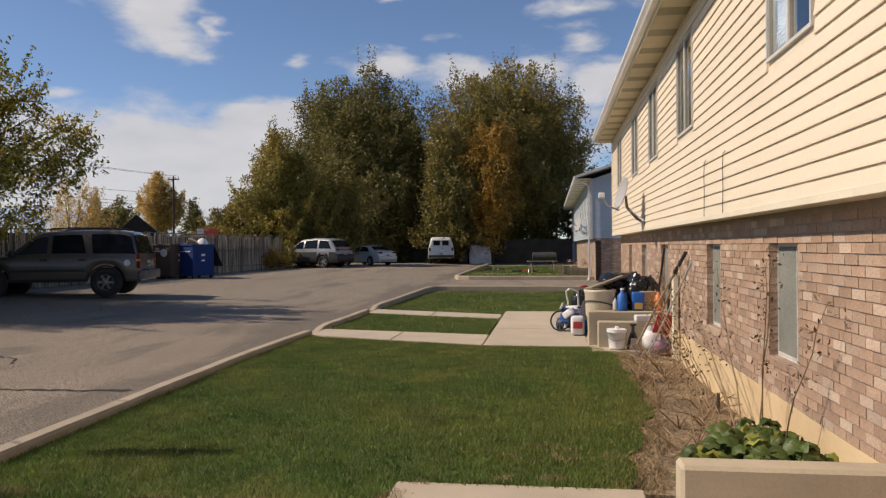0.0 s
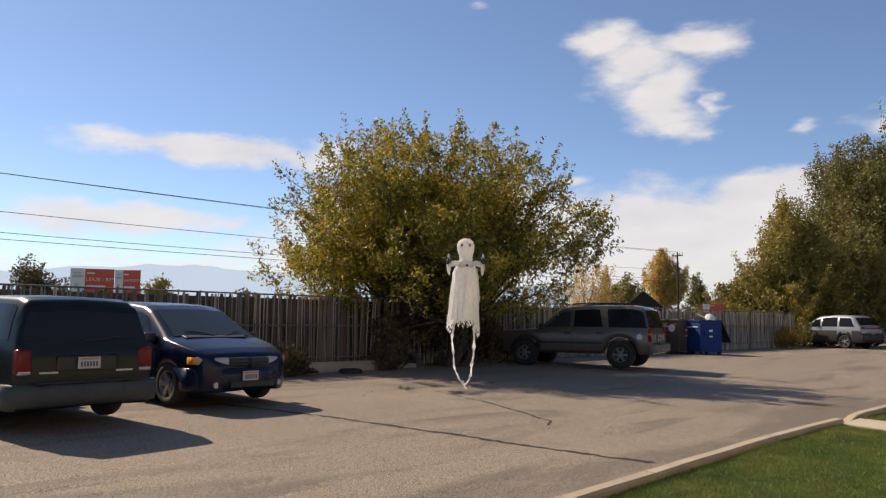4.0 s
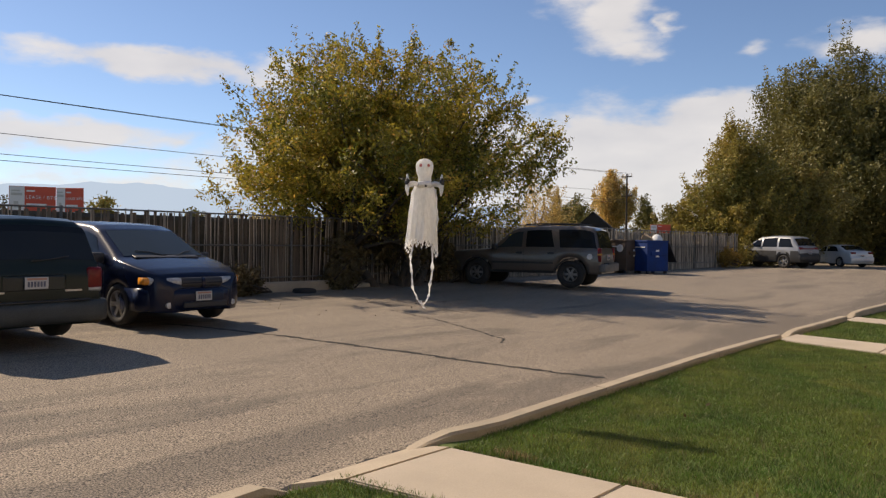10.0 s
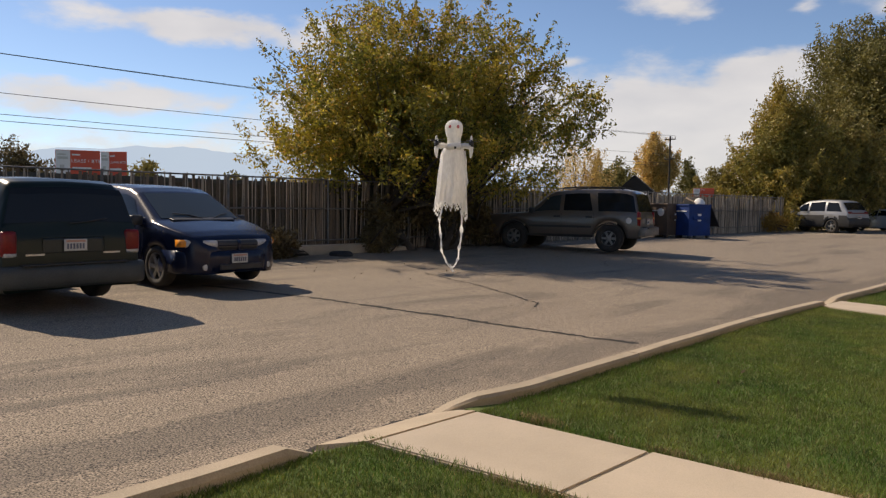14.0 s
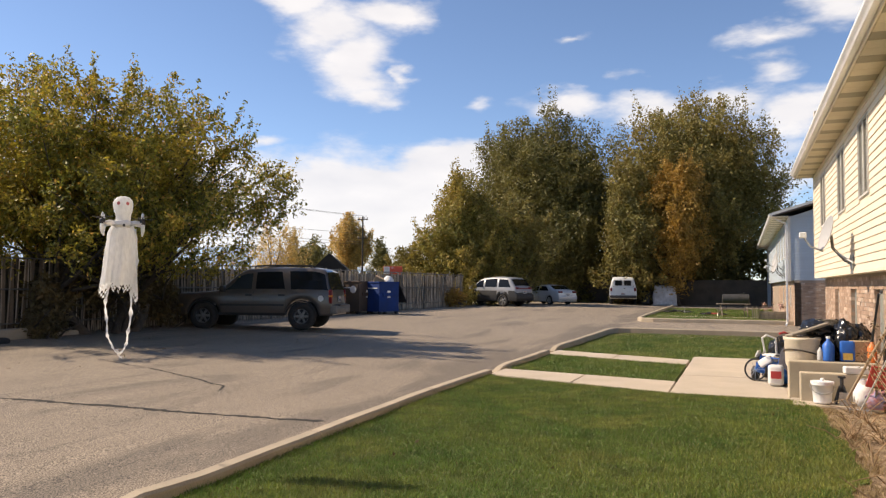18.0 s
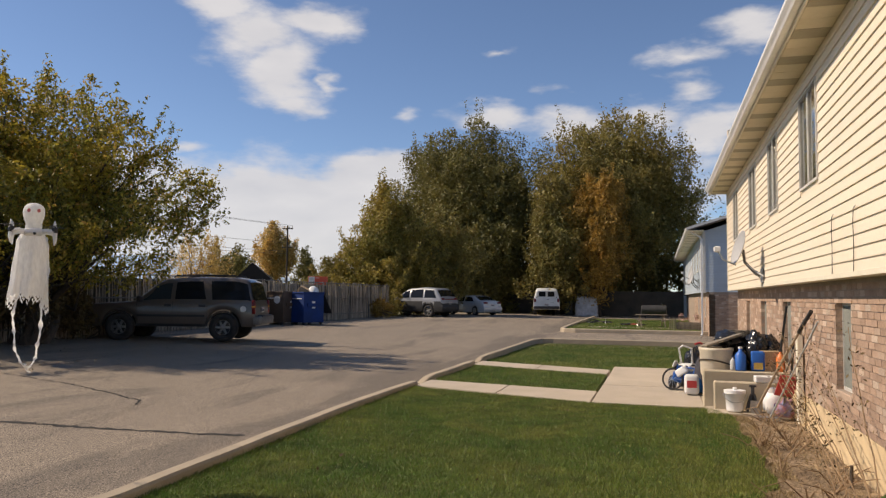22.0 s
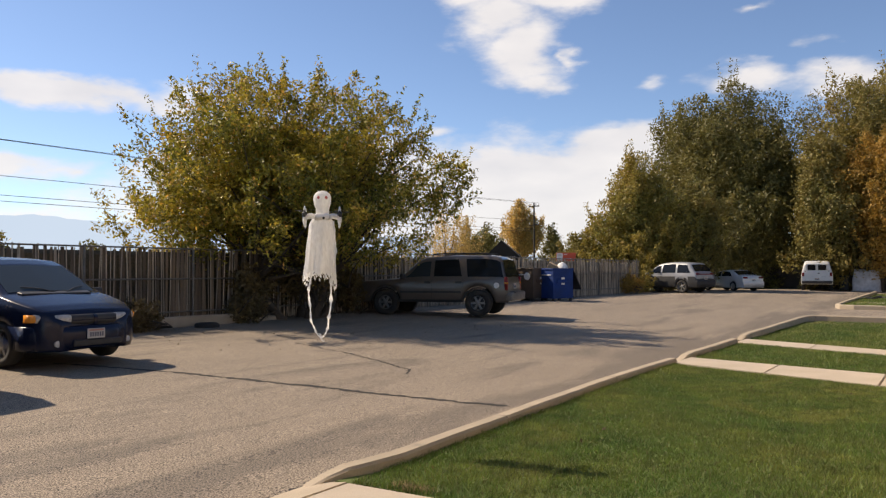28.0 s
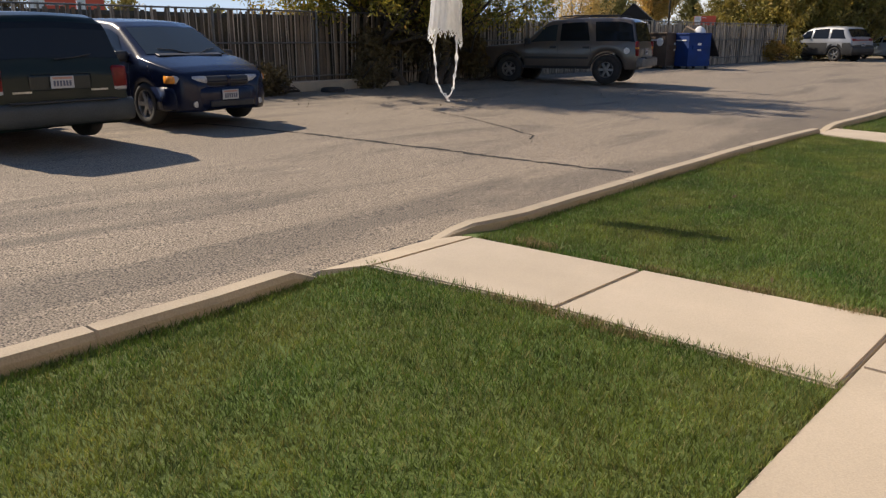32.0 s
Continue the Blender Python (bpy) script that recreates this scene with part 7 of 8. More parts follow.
def bucket(loc, r0, r1, h, m, label, lid=True):
    top = tagged(empty("bucket", loc), label, "bucket")
    part("pail", lathe([(r0 - .01, 0), (r0, .006), (r0 + .001, .02), (r0 + (r1 - r0) * .9, h * .86), (r1 + .012, h * .87), (r1 + .012, h * .92), (r1, h * .92), (r1 + .008, h)], 28), m, top, "", True)
    if lid:
        part("lid", lathe([(r1 + .014, h - .02), (r1 + .014, h + .012), (r1 * .9, h + .016), (.02, h + .014)], 28), m, top)
        part("spout", lathe([(.028, h + .01), (.028, h + .05), (.005, h + .055)], 12), m, top)
    n = 16
    part("bail", tube([((r1 + .02) * math.cos(math.pi * k / n), -(r1 + .02) * math.sin(math.pi * k / n) * .85, h * .84 - .11 * math.sin(math.pi * k / n)) for k in range(n + 1)], .005, 6), M_STEEL, top)
    return top


bucket((5.39, -1.72, zp), .118, .138, .29, surf("bright_white_plastic", (.90, .89, .87), (.86, .85, .83), 4, .4, 0, 50, fine=.04, translucent=.12), "white plastic bucket with lid and wire handle")
jack = tagged(empty("jack_stand", (5.64, -1.68, zp)), "black steel jack stand beside the bucket", "jack stand")
for k in range(4):
    a = math.pi / 4 + k * math.pi / 2
    part("leg", tube([(.12 * math.cos(a), .12 * math.sin(a), 0), (.03 * math.cos(a), .03 * math.sin(a), .24)], .016, 6), M_BLACK, jack)
part("column", tube([(0, 0, .12), (0, 0, .36)], .025, 10), M_BLACK, jack)
part("saddle", box((-.05, -.03, .35), (.05, .03, .38), .008), M_BLACK, jack)
tank = tagged(empty("propane_tank", (5.90, -1.80, zp)), "white rounded gas bottle with a collar", "gas bottle")
part("vessel", lathe([(.10, 0), (.105, .03), (.135, .05), (.14, .10), (.14, .20), (.12, .27), (.06, .30)], 24), M_WHITEP, tank, "", True)
part("collar", lathe([(.08, .29), (.09, .36), (.08, .36), (.07, .30)], 20), M_WHITEP, tank)
part("valve", lathe([(.02, .29), (.02, .34), (.035, .35), (.03, .37)], 10), M_STEEL, tank)
bm = bmesh.new()
bmesh.ops.create_icosphere(bm, subdivisions=3, radius=.2)
for v in bm.verts:
    v.co = Vector((v.co.x * .8, v.co.y * .7, v.co.z * .8 + .13)) * (.86 + .3 * noise.noise(v.co * 9)) + Vector((6.02, -2.10, zp - .01))
    v.co.z = max(v.co.z, zp)
tagged(part("cloth_bag", bm, surf("patterned_cloth", (.45, .16, .13), (.22, .24, .36), 9, .9, .3, 40, third=(.6, .55, .5, .6)), None, "", True), "crumpled bag of red, blue and pale cloth", "bag")
shovel = tagged(empty("snow_shovel", (0, 0, 0)), "red plastic snow shovel leaning on the brick wall", "shovel")
part("blade", box((-.13, -.012, -.16), (.13, .012, .16), .012, Matrix.Translation((6.02, -2.22, .56)) @ Matrix.Rotation(radians(14), 4, 'Y') @ Matrix.Rotation(radians(20), 4, 'X') @ Matrix.Rotation(radians(15), 4, 'Z'), 2), M_REDP, shovel)
part("handle", tube([(6.00, -2.2, .72), (6.12, -2.7, 1.25), (6.14, -2.9, 1.5)], .016, 8), M_WOOD, shovel)
part("shaft_foot", tube([(5.98, -2.16, .14), (6.0, -2.18, .4)], .016, 8), M_WOOD, shovel)
hoe = tagged(empty("garden_hoe", (0, 0, 0)), "long wooden-handled hoe leaning on the wall", "garden tool")
part("handle", tube([(5.68, -1.90, .22), (5.9, -2.75, .95), (6.12, -3.5, 1.60)], .018, 8), surf("pale_ash_handle", (.42, .31, .2), (.34, .25, .16), 5, .7, 0, 40), hoe)
part("grip", tube([(6.03, -3.2, 1.34), (6.125, -3.52, 1.615)], .024, 8), M_BLACK, hoe)
part("blade", box((-.07, -.01, -.09), (.07, .01, .09), .004, Matrix.Translation((5.66, -1.86, .21))), M_STEEL, hoe)
rake = tagged(empty("garden_rake", (0, 0, 0)), "steel rake leaning on the wall with its teeth down", "garden tool")
part("handle", tube([(5.78, -2.36, .13), (5.96, -3.2, .85), (6.12, -3.95, 1.50)], .013, 8), M_GREYP, rake)
part("head", tube([(5.66, -2.3, .14), (5.78, -2.34, .14), (5.9, -2.38, .14)], .012, 6), M_STEEL, rake)
for k in range(7):
    part("tooth", tube([(5.66 + k * .04, -2.3 - k * .013, .14), (5.66 + k * .04, -2.33 - k * .013, .105)], .005, 5), M_STEEL, rake)
for p, q in (((6.06, -.62, zp), (6.14, -1.52, 1.66)), ((6.08, -1.95, zp), (6.14, -2.1, 1.22))):
    tagged(part("dark_pole", tube([p, ((p[0] + q[0]) / 2, (p[1] + q[1]) / 2, (p[2] + q[2]) / 2), q], .018, 8), M_BLACK), "black pole leaning on the brick wall", "pole")
tagged(part("rain_board", box((6.08, -2.75, zp), (6.15, -2.62, 1.3), .006), M_TRIM), "narrow pale board standing against the wall", "board")

drum = tagged(empty("plastic_drum", (5.2, -.78, zp)), "beige plastic half drum bound with a brown strap", "drum")
M_BEIGE = surf("beige_plastic", (.66, .58, .45), (.58, .50, .38), 2, .55, .1, 40, fine=.08)
part("barrel", lathe([(.20, 0), (.21, .4), (.235, .45), (.25, .8), (.265, .82), (.265, .86), (.24, .86), (.22, .5)], 30), M_BEIGE, drum, "", True)
n = 28
part("strap", tube([(.255 * math.cos(2 * math.pi * k / n), .255 * math.sin(2 * math.pi * k / n), .60 + .08 * math.cos(2 * math.pi * k / n + 2.2)) for k in range(n + 1)], .012, 6), M_BARK, drum)
tagged(part("tilted_board", box((-.28, -.2, -.02), (.3, .2, .02), .008, Matrix.Translation((5.27, -.72, 1.09)) @ Matrix.Rotation(radians(-20), 4, 'Y') @ Matrix.Rotation(radians(12), 4, 'Z')), surf("dull_board", (.28, .23, .17), (.2, .17, .13), 3, .8, .2, 30)), "flat grey-brown board lying tilted on the drum", "board")


def trash_bag(loc, s, label):
    bm = bmesh.new()
    bmesh.ops.create_icosphere(bm, subdivisions=4, radius=1)
    for v in bm.verts:
        p = v.co.copy()
        q = p + Vector(loc) * 3
        fold = abs(noise.noise(q * 2.6)) * .34 + abs(noise.noise(q * 6.5)) * .17 + abs(noise.noise(q * 14)) * .07
        k = 1.14 + .2 * noise.noise(q * 1.4) - fold
        v.co = Vector((p.x * s[0] * k, p.y * s[1] * k, max(p.z * s[2] * k, -s[2] * .8))) + Vector((loc[0], loc[1], loc[2] + s[2] * .8))
    return tagged(part("trash_bag", bm, surf("black_film", (.012, .012, .013), (.02, .02, .021), 4, .22, .3, 22), None, "", True), label, "trash bag")


trash_bag((5.80, -.72, .70), (.20, .22, .30), "full black trash bag on the heap")
trash_bag((5.60, -.66, .62), (.19, .22, .24), "slumped black trash bag on the heap")
trash_bag((5.99, -.62, .66), (.19, .26, .30), "small black trash bag against the brick wall")
trash_bag((5.55, -.42, .95), (.36, .28, .17), "flat black plastic sheet heaped over the drum")
trash_bag((5.95, -.1, zp), (.3, .34, .5), "large black trash bag behind the low wall")
trash_bag((5.45, .1, zp), (.34, .4, .52), "dark sack of clothes behind the drum")
for x, m, lab, hh, w in ((5.53, M_BLUEP, "blue plastic jug standing on the low wall", .33, .082), (5.42, M_GREYP, "grey spray bottle standing on the low wall", .2, .04), (6.10, M_ORANGEP, "orange plastic bottle standing on the low wall", .3, .065)):
    jug = tagged(empty("plastic_jug", (x, -1.12, .664)), lab, "jug")
    part("jug_body", lathe([(w, 0), (w * 1.02, .02), (w, hh * .7), (w * .5, hh * .86), (w * .32, hh * .9), (w * .32, hh)], 18), m, jug, "", True)
    part("cap", lathe([(w * .36, hh), (w * .36, hh + .03), (.004, hh + .032)], 14), M_WHITEP if m is M_BLUEP else M_BLACK, jug)
sack = tagged(part("salt_sack", box((-.10, -.05, 0), (.10, .05, .30), .03, Matrix.Translation((5.78, -1.12, .664)), 3), M_BLUEP, None, "", True), "blue plastic sack with a yellow label on the low wall", "sack")
tagged(part("sack_label", box((5.715, -1.176, .69), (5.845, -1.172, .79)), surf("yellow_label", (.62, .42, .10), (.55, .36, .08), 5, .5)), "yellow printed label on the blue sack", "label")
tagged(part("cardboard_box", box((-.13, -.1, 0), (.13, .1, .3), .008, Matrix.Translation((5.97, -1.0, .664)) @ Matrix.Rotation(radians(15), 4, 'Z')), M_CARD), "brown cardboard box on the low wall", "box")
tagged(part("paper_parcel", box((-.17, -.07, 0), (.17, .07, .10), .02, Matrix.Translation((5.86, -1.42, .522)) @ Matrix.Rotation(radians(8), 4, 'Z'), 2), M_WHITEP), "white paper parcel on the lower wall", "parcel")
tagged(part("charcoal_bag", box((-.12, -.08, 0), (.12, .08, .34), .05, Matrix.Translation((4.86, .1, zp)), 3), M_WHITEP, None, "", True), "white paper sack with red print on the slab", "sack")
tagged(part("sack_print", box((-.08, -.004, 0), (.08, .004, .12), 0, Matrix.Translation((4.86, .012, zp + .12))), M_REDP), "red printed patch on the paper sack", "label")
bike = bicycle((4.83, .60, zp), 160, 9, .6, M_BLUEP, "small blue and white child's bicycle leaning in the heap", "child_bicycle")
part("fairing", box((-.11, -.035, -.07), (.12, .035, .07), .03, Matrix.Translation((.14, 0, .34)) @ Matrix.Rotation(radians(35), 4, 'Y'), 3), M_WHITEP, bike, "white plastic fairing", True)
part("front_shield", box((-.012, -.07, -.06), (.012, .07, .06), .01, Matrix.Translation((.27, 0, .46)) @ Matrix.Rotation(radians(-20), 4, 'Y'), 2), M_WHITEP, bike, "white plastic shield")
trash_bag((4.98, 1.36, zp), (.2, .24, .40), "black trash bag behind the ride-on toy")
toy = tagged(empty("ride_on_toy", (4.78, 1.0, zp), 65), "blue and white plastic ride-on toy", "toy")
part("toy_body", box((-.3, -.12, .12), (.25, .12, .34), .06, None, 3), M_BLUEP, toy, "", True)
part("toy_hood", box((-.05, -.13, .3), (.28, .13, .44), .05, None, 3), M_WHITEP, toy, "", True)
part("toy_frame", tube([(.1, -.1, .4), (.02, -.12, .72), (-.08, 0, .78), (.02, .12, .72), (.1, .1, .4)], .018, 8), M_WHITEP, toy)
part("toy_seat", box((-.3, -.1, .34), (-.05, .1, .42), .03), M_BLACK, toy)
for x in (-.22, .2):
    for s in (-1, 1):
        part("toy_wheel", lathe([(.12, -.03), (.12, .03)], 18, (0, 0, 0), Matrix.Translation((x, s * .14, .12)) @ Matrix.Rotation(radians(90), 4, 'X')), M_BLACK, toy)
bm = bmesh.new()
bmesh.ops.create_icosphere(bm, subdivisions=3, radius=.2)
for v in bm.verts:
    v.co = Vector((v.co.x * 1.0, v.co.y * .8, v.co.z * .9 + .16)) * (.8 + .2 * noise.noise(v.co * 7)) + Vector((4.93, .3, zp))
    v.co.z = max(v.co.z, zp)
tagged(part("plastic_bag", bm, surf("bright_blue_film", (.03, .20, .55), (.02, .13, .42), 5, .35, .3, 24), None, "", True), "crumpled bright blue plastic bag in the heap", "bag")
tagged(part("red_handlebar", tube([(5.02, .35, .72), (5.1, .3, .95), (5.0, .15, 1.0), (4.92, .1, .98)], .018, 8), M_REDP), "bent red tube sticking out of the heap", "tube")
tagged(part("dark_clothes", lathe([(.24, 0), (.3, .2), (.26, .5), (.1, .8)], 14, (5.2, .5, zp)), surf("dark_cloth", (.03, .03, .04), (.05, .045, .05), 5, .9, .4, 20), None, "", True), "dark cloth bundle behind the drum", "cloth")

# ---- plants in the bed ----
M_STEM = surf("dry_stem", (.30, .20, .11), (.22, .145, .08), 6, .85, .2, 40)
M_DRYLEAF = surf("dry_leaf", (.17, .11, .045), (.10, .07, .03), 6, .9, .2, 40, vary=.3)
M_SQUASH = surf("broad_green_leaf", (.06, .10, .022), (.10, .14, .03), 3, .5, .3, 40, vary=.3, third=(.34, .33, .06, .8), translucent=.3)
rs = random.Random(31)
r = np.random.default_rng(31)
CANES = [((5.86, -7.2), (5.55, -5.0, 1.10)), ((5.9, -7.3), (5.75, -5.8, 1.25)), ((5.95, -7.1), (5.7, -4.4, 1.35)), ((5.9, -7.4), (5.85, -6.7, 1.55)), ((6.0, -7.6), (5.95, -7.9, 1.60)), ((5.85, -6.9), (5.6, -4.8, .9)),
         ((5.9, -6.8), (5.65, -4.1, 1.2)), ((5.95, -7.0), (5.8, -4.9, 1.5)), ((6.0, -7.5), (5.98, -8.0, 1.65)), ((5.8, -6.4), (5.6, -5.6, .8)), ((5.7, -7.0), (5.5, -6.6, .75)), ((5.98, -8.1), (6.05, -8.9, 1.35)),
         ((5.9, -5.6), (5.72, -3.1, 1.15)), ((5.85, -5.4), (5.66, -3.4, .95)), ((5.95, -5.9), (5.8, -3.3, 1.35)), ((5.9, -6.2), (5.62, -3.9, 1.05))]
for (bx, by), tip in CANES:
    cane = tagged(empty("dead_cane", (bx, by, .08)), "tall dry brown stalk leaning over the bed", "plant", group="dry canes")
    t = Vector(tip) - Vector((bx, by, .1))
    pts = [Vector((0, 0, -.03))]
    for k in range(1, 8):
        f = k / 7
        pts.append(Vector((t.x * f ** 1.2, t.y * f ** 1.08, t.z * (f ** .9))) + Vector((rs.uniform(-.015, .015), rs.uniform(-.02, .02), rs.uniform(-.015, .015))))
    part("stalk", tube(pts, [.0068 - .0006 * k for k in range(8)], 6), M_STEM, cane)
    c = np.array([tuple(p) for p in pts[3:]])
    ob = new("dry_leaves", leaf_mesh("dry_leaves", leaf_cloud(r, c, .05, 10, .019), M_DRYLEAF))
    ob.parent = cane
    tagged(ob, kind="stuff")
for k in range(26):
    px, py = rs.uniform(5.3, 6.0), (rs.uniform(-4.6, -2.2) if k < 14 else rs.uniform(-8.2, -4.6))
    bm = bmesh.new()
    for j in range(4):
        a = rs.uniform(0, 6.28)
        ln = rs.uniform(.12, .42)
        add_tube(bm, [(px, py, .07), (px + math.cos(a) * ln * .5, py + math.sin(a) * ln * .5, .1 + ln * rs.uniform(.15, .6)), (px + math.cos(a) * ln, py + math.sin(a) * ln, .1 + ln * rs.uniform(.1, .7))], [.007, .006, .003], 5)
    tagged(part("dry_twigs", bm, M_STEM), "snapped dry twigs lying in the bed", "twigs", kind="stuff")
straw = np.concatenate([blades([(4.9, -8.5), (6.14, -8.5), (6.14, -1.9), (5.0, -1.9)], 1500, .014, .010, 55, .074, 7), blades([(4.9, -8.5), (6.14, -8.5), (6.14, -1.9), (5.0, -1.9)], 260, .03, .012, 57, .074, 4)])
tagged(new("bed_litter", tri_soup("bed_litter", straw, surf("bed_straw", (.36, .27, .15), (.15, .10, .055), 4, .85, 0, 20, vary=.5))), "dry leaf and straw litter over the bed", "litter", kind="stuff")
straw = np.concatenate([blades([(x - .10, y - .12), (x + .22, y - .12), (x + .22, y + .08), (x - .12, y + .08)], 2600, .04, .007, 400 + i, .08) for i, (x, y) in enumerate(RAGGED) if noise.noise((3, y * 1.7, 0)) > -.25])
tagged(new("straw_edge", tri_soup("straw_edge", straw, M_STRAW)), "straw-coloured dead grass at the bed's edge", "grass", kind="stuff")


def broad_leaf(size, rs):
    """A lobed leaf, cupped and folded along its rib."""
    bm = bmesh.new()
    rings = []
    n = 14
    c = bm.verts.new((0, 0, 0))
    for q in (.55, 1.0):
        row = []
        for k in range(n):
            a = 2 * math.pi * k / n
            rr = size * q * (1 + .14 * math.cos(3 * a) + .08 * math.cos(5 * a))
            x, y = rr * math.cos(a), rr * math.sin(a)
            row.append(bm.verts.new((x, y, .35 * abs(y) - .9 * (x * x + y * y) / size + .02 * rs.uniform(-1, 1) * q)))
        rings.append(row)
    for k in range(n):
        j = (k + 1) % n
        bm.faces.new((c, rings[0][k], rings[0][j]))
        bm.faces.new((rings[0][k], rings[1][k], rings[1][j], rings[0][j]))
    return bm


LEAVES = [mesh_of("leaf", broad_leaf(s, rs), M_SQUASH) for s in (.052, .066, .082)]
for me in LEAVES:
    me.polygons.foreach_set("use_smooth", [True] * len(me.polygons))
for cx, cy, cnt in ((5.62, -8.45, 42), (5.85, -8.35, 54), (5.98, -8.65, 46), (5.72, -8.75, 36), (5.72, -8.05, 36), (5.92, -7.9, 40), (5.42, -8.6, 16)):
    plant = tagged(empty("broad_leaved_plant", (cx, cy, .072)), "low plant with broad green and yellowing leaves in the bed", "plant")
    for k in range(cnt):
        a, rr = rs.uniform(0, 6.28), rs.uniform(.02, .24)
        z = rs.uniform(.1, .36) * (1.1 - rr)
        part("leaf_stalk", tube([(0, 0, 0), (rr * .6 * math.cos(a), rr * .6 * math.sin(a), z * .7), (rr * math.cos(a), rr * math.sin(a), z)], .004, 4), M_SQUASH, plant)
        ob = new("leaf", LEAVES[k % 3])
        ob.parent = plant
        ob.matrix_basis = pose(rr * math.cos(a), rr * math.sin(a), z, rs.uniform(-38, 38), rs.uniform(-38, 38), rs.uniform(0, 360))
tagged(part("bed_stake", tube([(5.98, -6.1, .05), (5.98, -6.12, .28)], .016, 8), M_BARK), "short dark stake in the bed", "stake")
# leaves blown over the lot and the lawn
loose = []
for k in range(130):
    loose.append((rs.uniform(-12, -6), rs.uniform(-4, 8)))
loose = np.array([(x, y, lotz(x, y) + .012) for x, y in loose] + [(rs.uniform(.3, 5), rs.uniform(-9, -1.5), .12) for k in range(26)])
tagged(new("fallen_leaves", leaf_mesh("fallen_leaves", leaf_cloud(r, loose, .01, 1, .026, .2), M_LEAF_BRONZE)), "scattered fallen leaves", "leaves", kind="stuff")
# dark undergrowth beneath the far trees
for i, (x, y) in enumerate(((-15, 51.5), (-11, 52.5), (-7, 52), (-3.5, 53), (0, 52.2), (3.5, 52.6), (7.5, 52.4))):
    tree("dark undergrowth beneath the tall trees", (x, y, .3), (x, y, 2.9), (2.8, 1.6, 2.7), 60, 60, .24, M_LEAF_DARK, 90 + i, stems=2, trunk=.06, spread=.6, limbs=12, cut=.2, name="bush", group="undergrowth bushes")

# ---- the flying decoration ----
GX, GY, GZ = -0.86, -8.4, 2.27
FACE = -48.0                                     # heading of its face: towards the walk
M_GAUZE = surf("white_gauze", (.90, .89, .86), (.80, .79, .76), 9, .85, .4, 60, fine=.10, stretch=(1, 1, .3), translucent=.5)
M_EYE = surf("pink_spot", (.62, .16, .15), (.5, .12, .12), 4, .8)
drone = tagged(empty("quadcopter", (GX, GY, GZ), FACE), "small four-armed drone wrapped in white gauze, hovering", "drone")
part("hull", box((-.085, -.075, -.035), (.085, .075, .035), .025, None, 3), M_WHITEP, drone, "", True)
part("camera_eye", lathe([(.012, 0), (.012, .012), (.008, .016)], 12, (0, 0, 0), Matrix.Translation((.084, .012, -.012)) @ Matrix.Rotation(radians(90), 4, 'Y')), M_BLACK, drone)
for k, (ex, ey) in enumerate(((.10, .165), (.10, -.165), (-.10, .165), (-.10, -.165))):
    part("arm", tube([(ex * .45, ey * .3, 0), (ex * .75, ey * .65, .014), (ex * .95, ey * .92, .004), (ex, ey, 0)], [.026, .021, .022, .027], 10), M_GAUZE, drone, "", True)
    mo = part("rotor", lathe([(.021, -.012), (.024, .0), (.024, .026), (.019, .036), (.008, .04), (.006, .05)], 14, (ex, ey, .008)), M_BLACK, drone, "black rotor housing")
    part("propeller_cap", lathe([(.013, .05), (.0125, .062), (.008, .083), (.002, .094)], 12, (ex, ey, .008)), M_WHITEP, mo, "white pointed cap", True)
    for s in (0, 180):
        m = Matrix.Translation((ex, ey, .06)) @ Matrix.Rotation(radians(s + 25 + 40 * k), 4, 'Z') @ Matrix.Rotation(radians(9), 4, 'X')
        part("propeller_blade", box((.008, -.010, -.0012), (.10, .010, .0012), .001, m), M_BLACK, mo)
    part("landing_leg", tube([(ex, ey, -.005), (ex * 1.03, ey * 1.02, -.05), (ex * 1.05, ey * 1.0, -.085), (ex * 1.05, ey * .98, -.10)], [.02, .016, .010, .004], 8), M_GAUZE, drone, "", True)
bm = bmesh.new()
# stuffed head with a gathered neck
rings = []
for z, rr in ((.02, .055), (.045, .062), (.07, .060), (.09, .064), (.115, .074), (.145, .081), (.175, .084), (.2, .082), (.222, .074), (.24, .058), (.252, .036), (.257, .012)):
    ring = []
    for k in range(24):
        a = 2 * math.pi * k / 24
        q = rr * (1 + .05 * noise.noise((math.cos(a) * 2, math.sin(a) * 2, z * 14)) + (.05 * math.sin(9 * a) if z < .1 else 0))
        ring.append(bm.verts.new((q * math.cos(a), q * 1.02 * math.sin(a), z)))
    rings.append(ring)
for a, b in zip(rings, rings[1:]):
    for k in range(24):
        bm.faces.new((a[k], a[(k + 1) % 24], b[(k + 1) % 24], b[k]))
bm.faces.new(rings[-1])
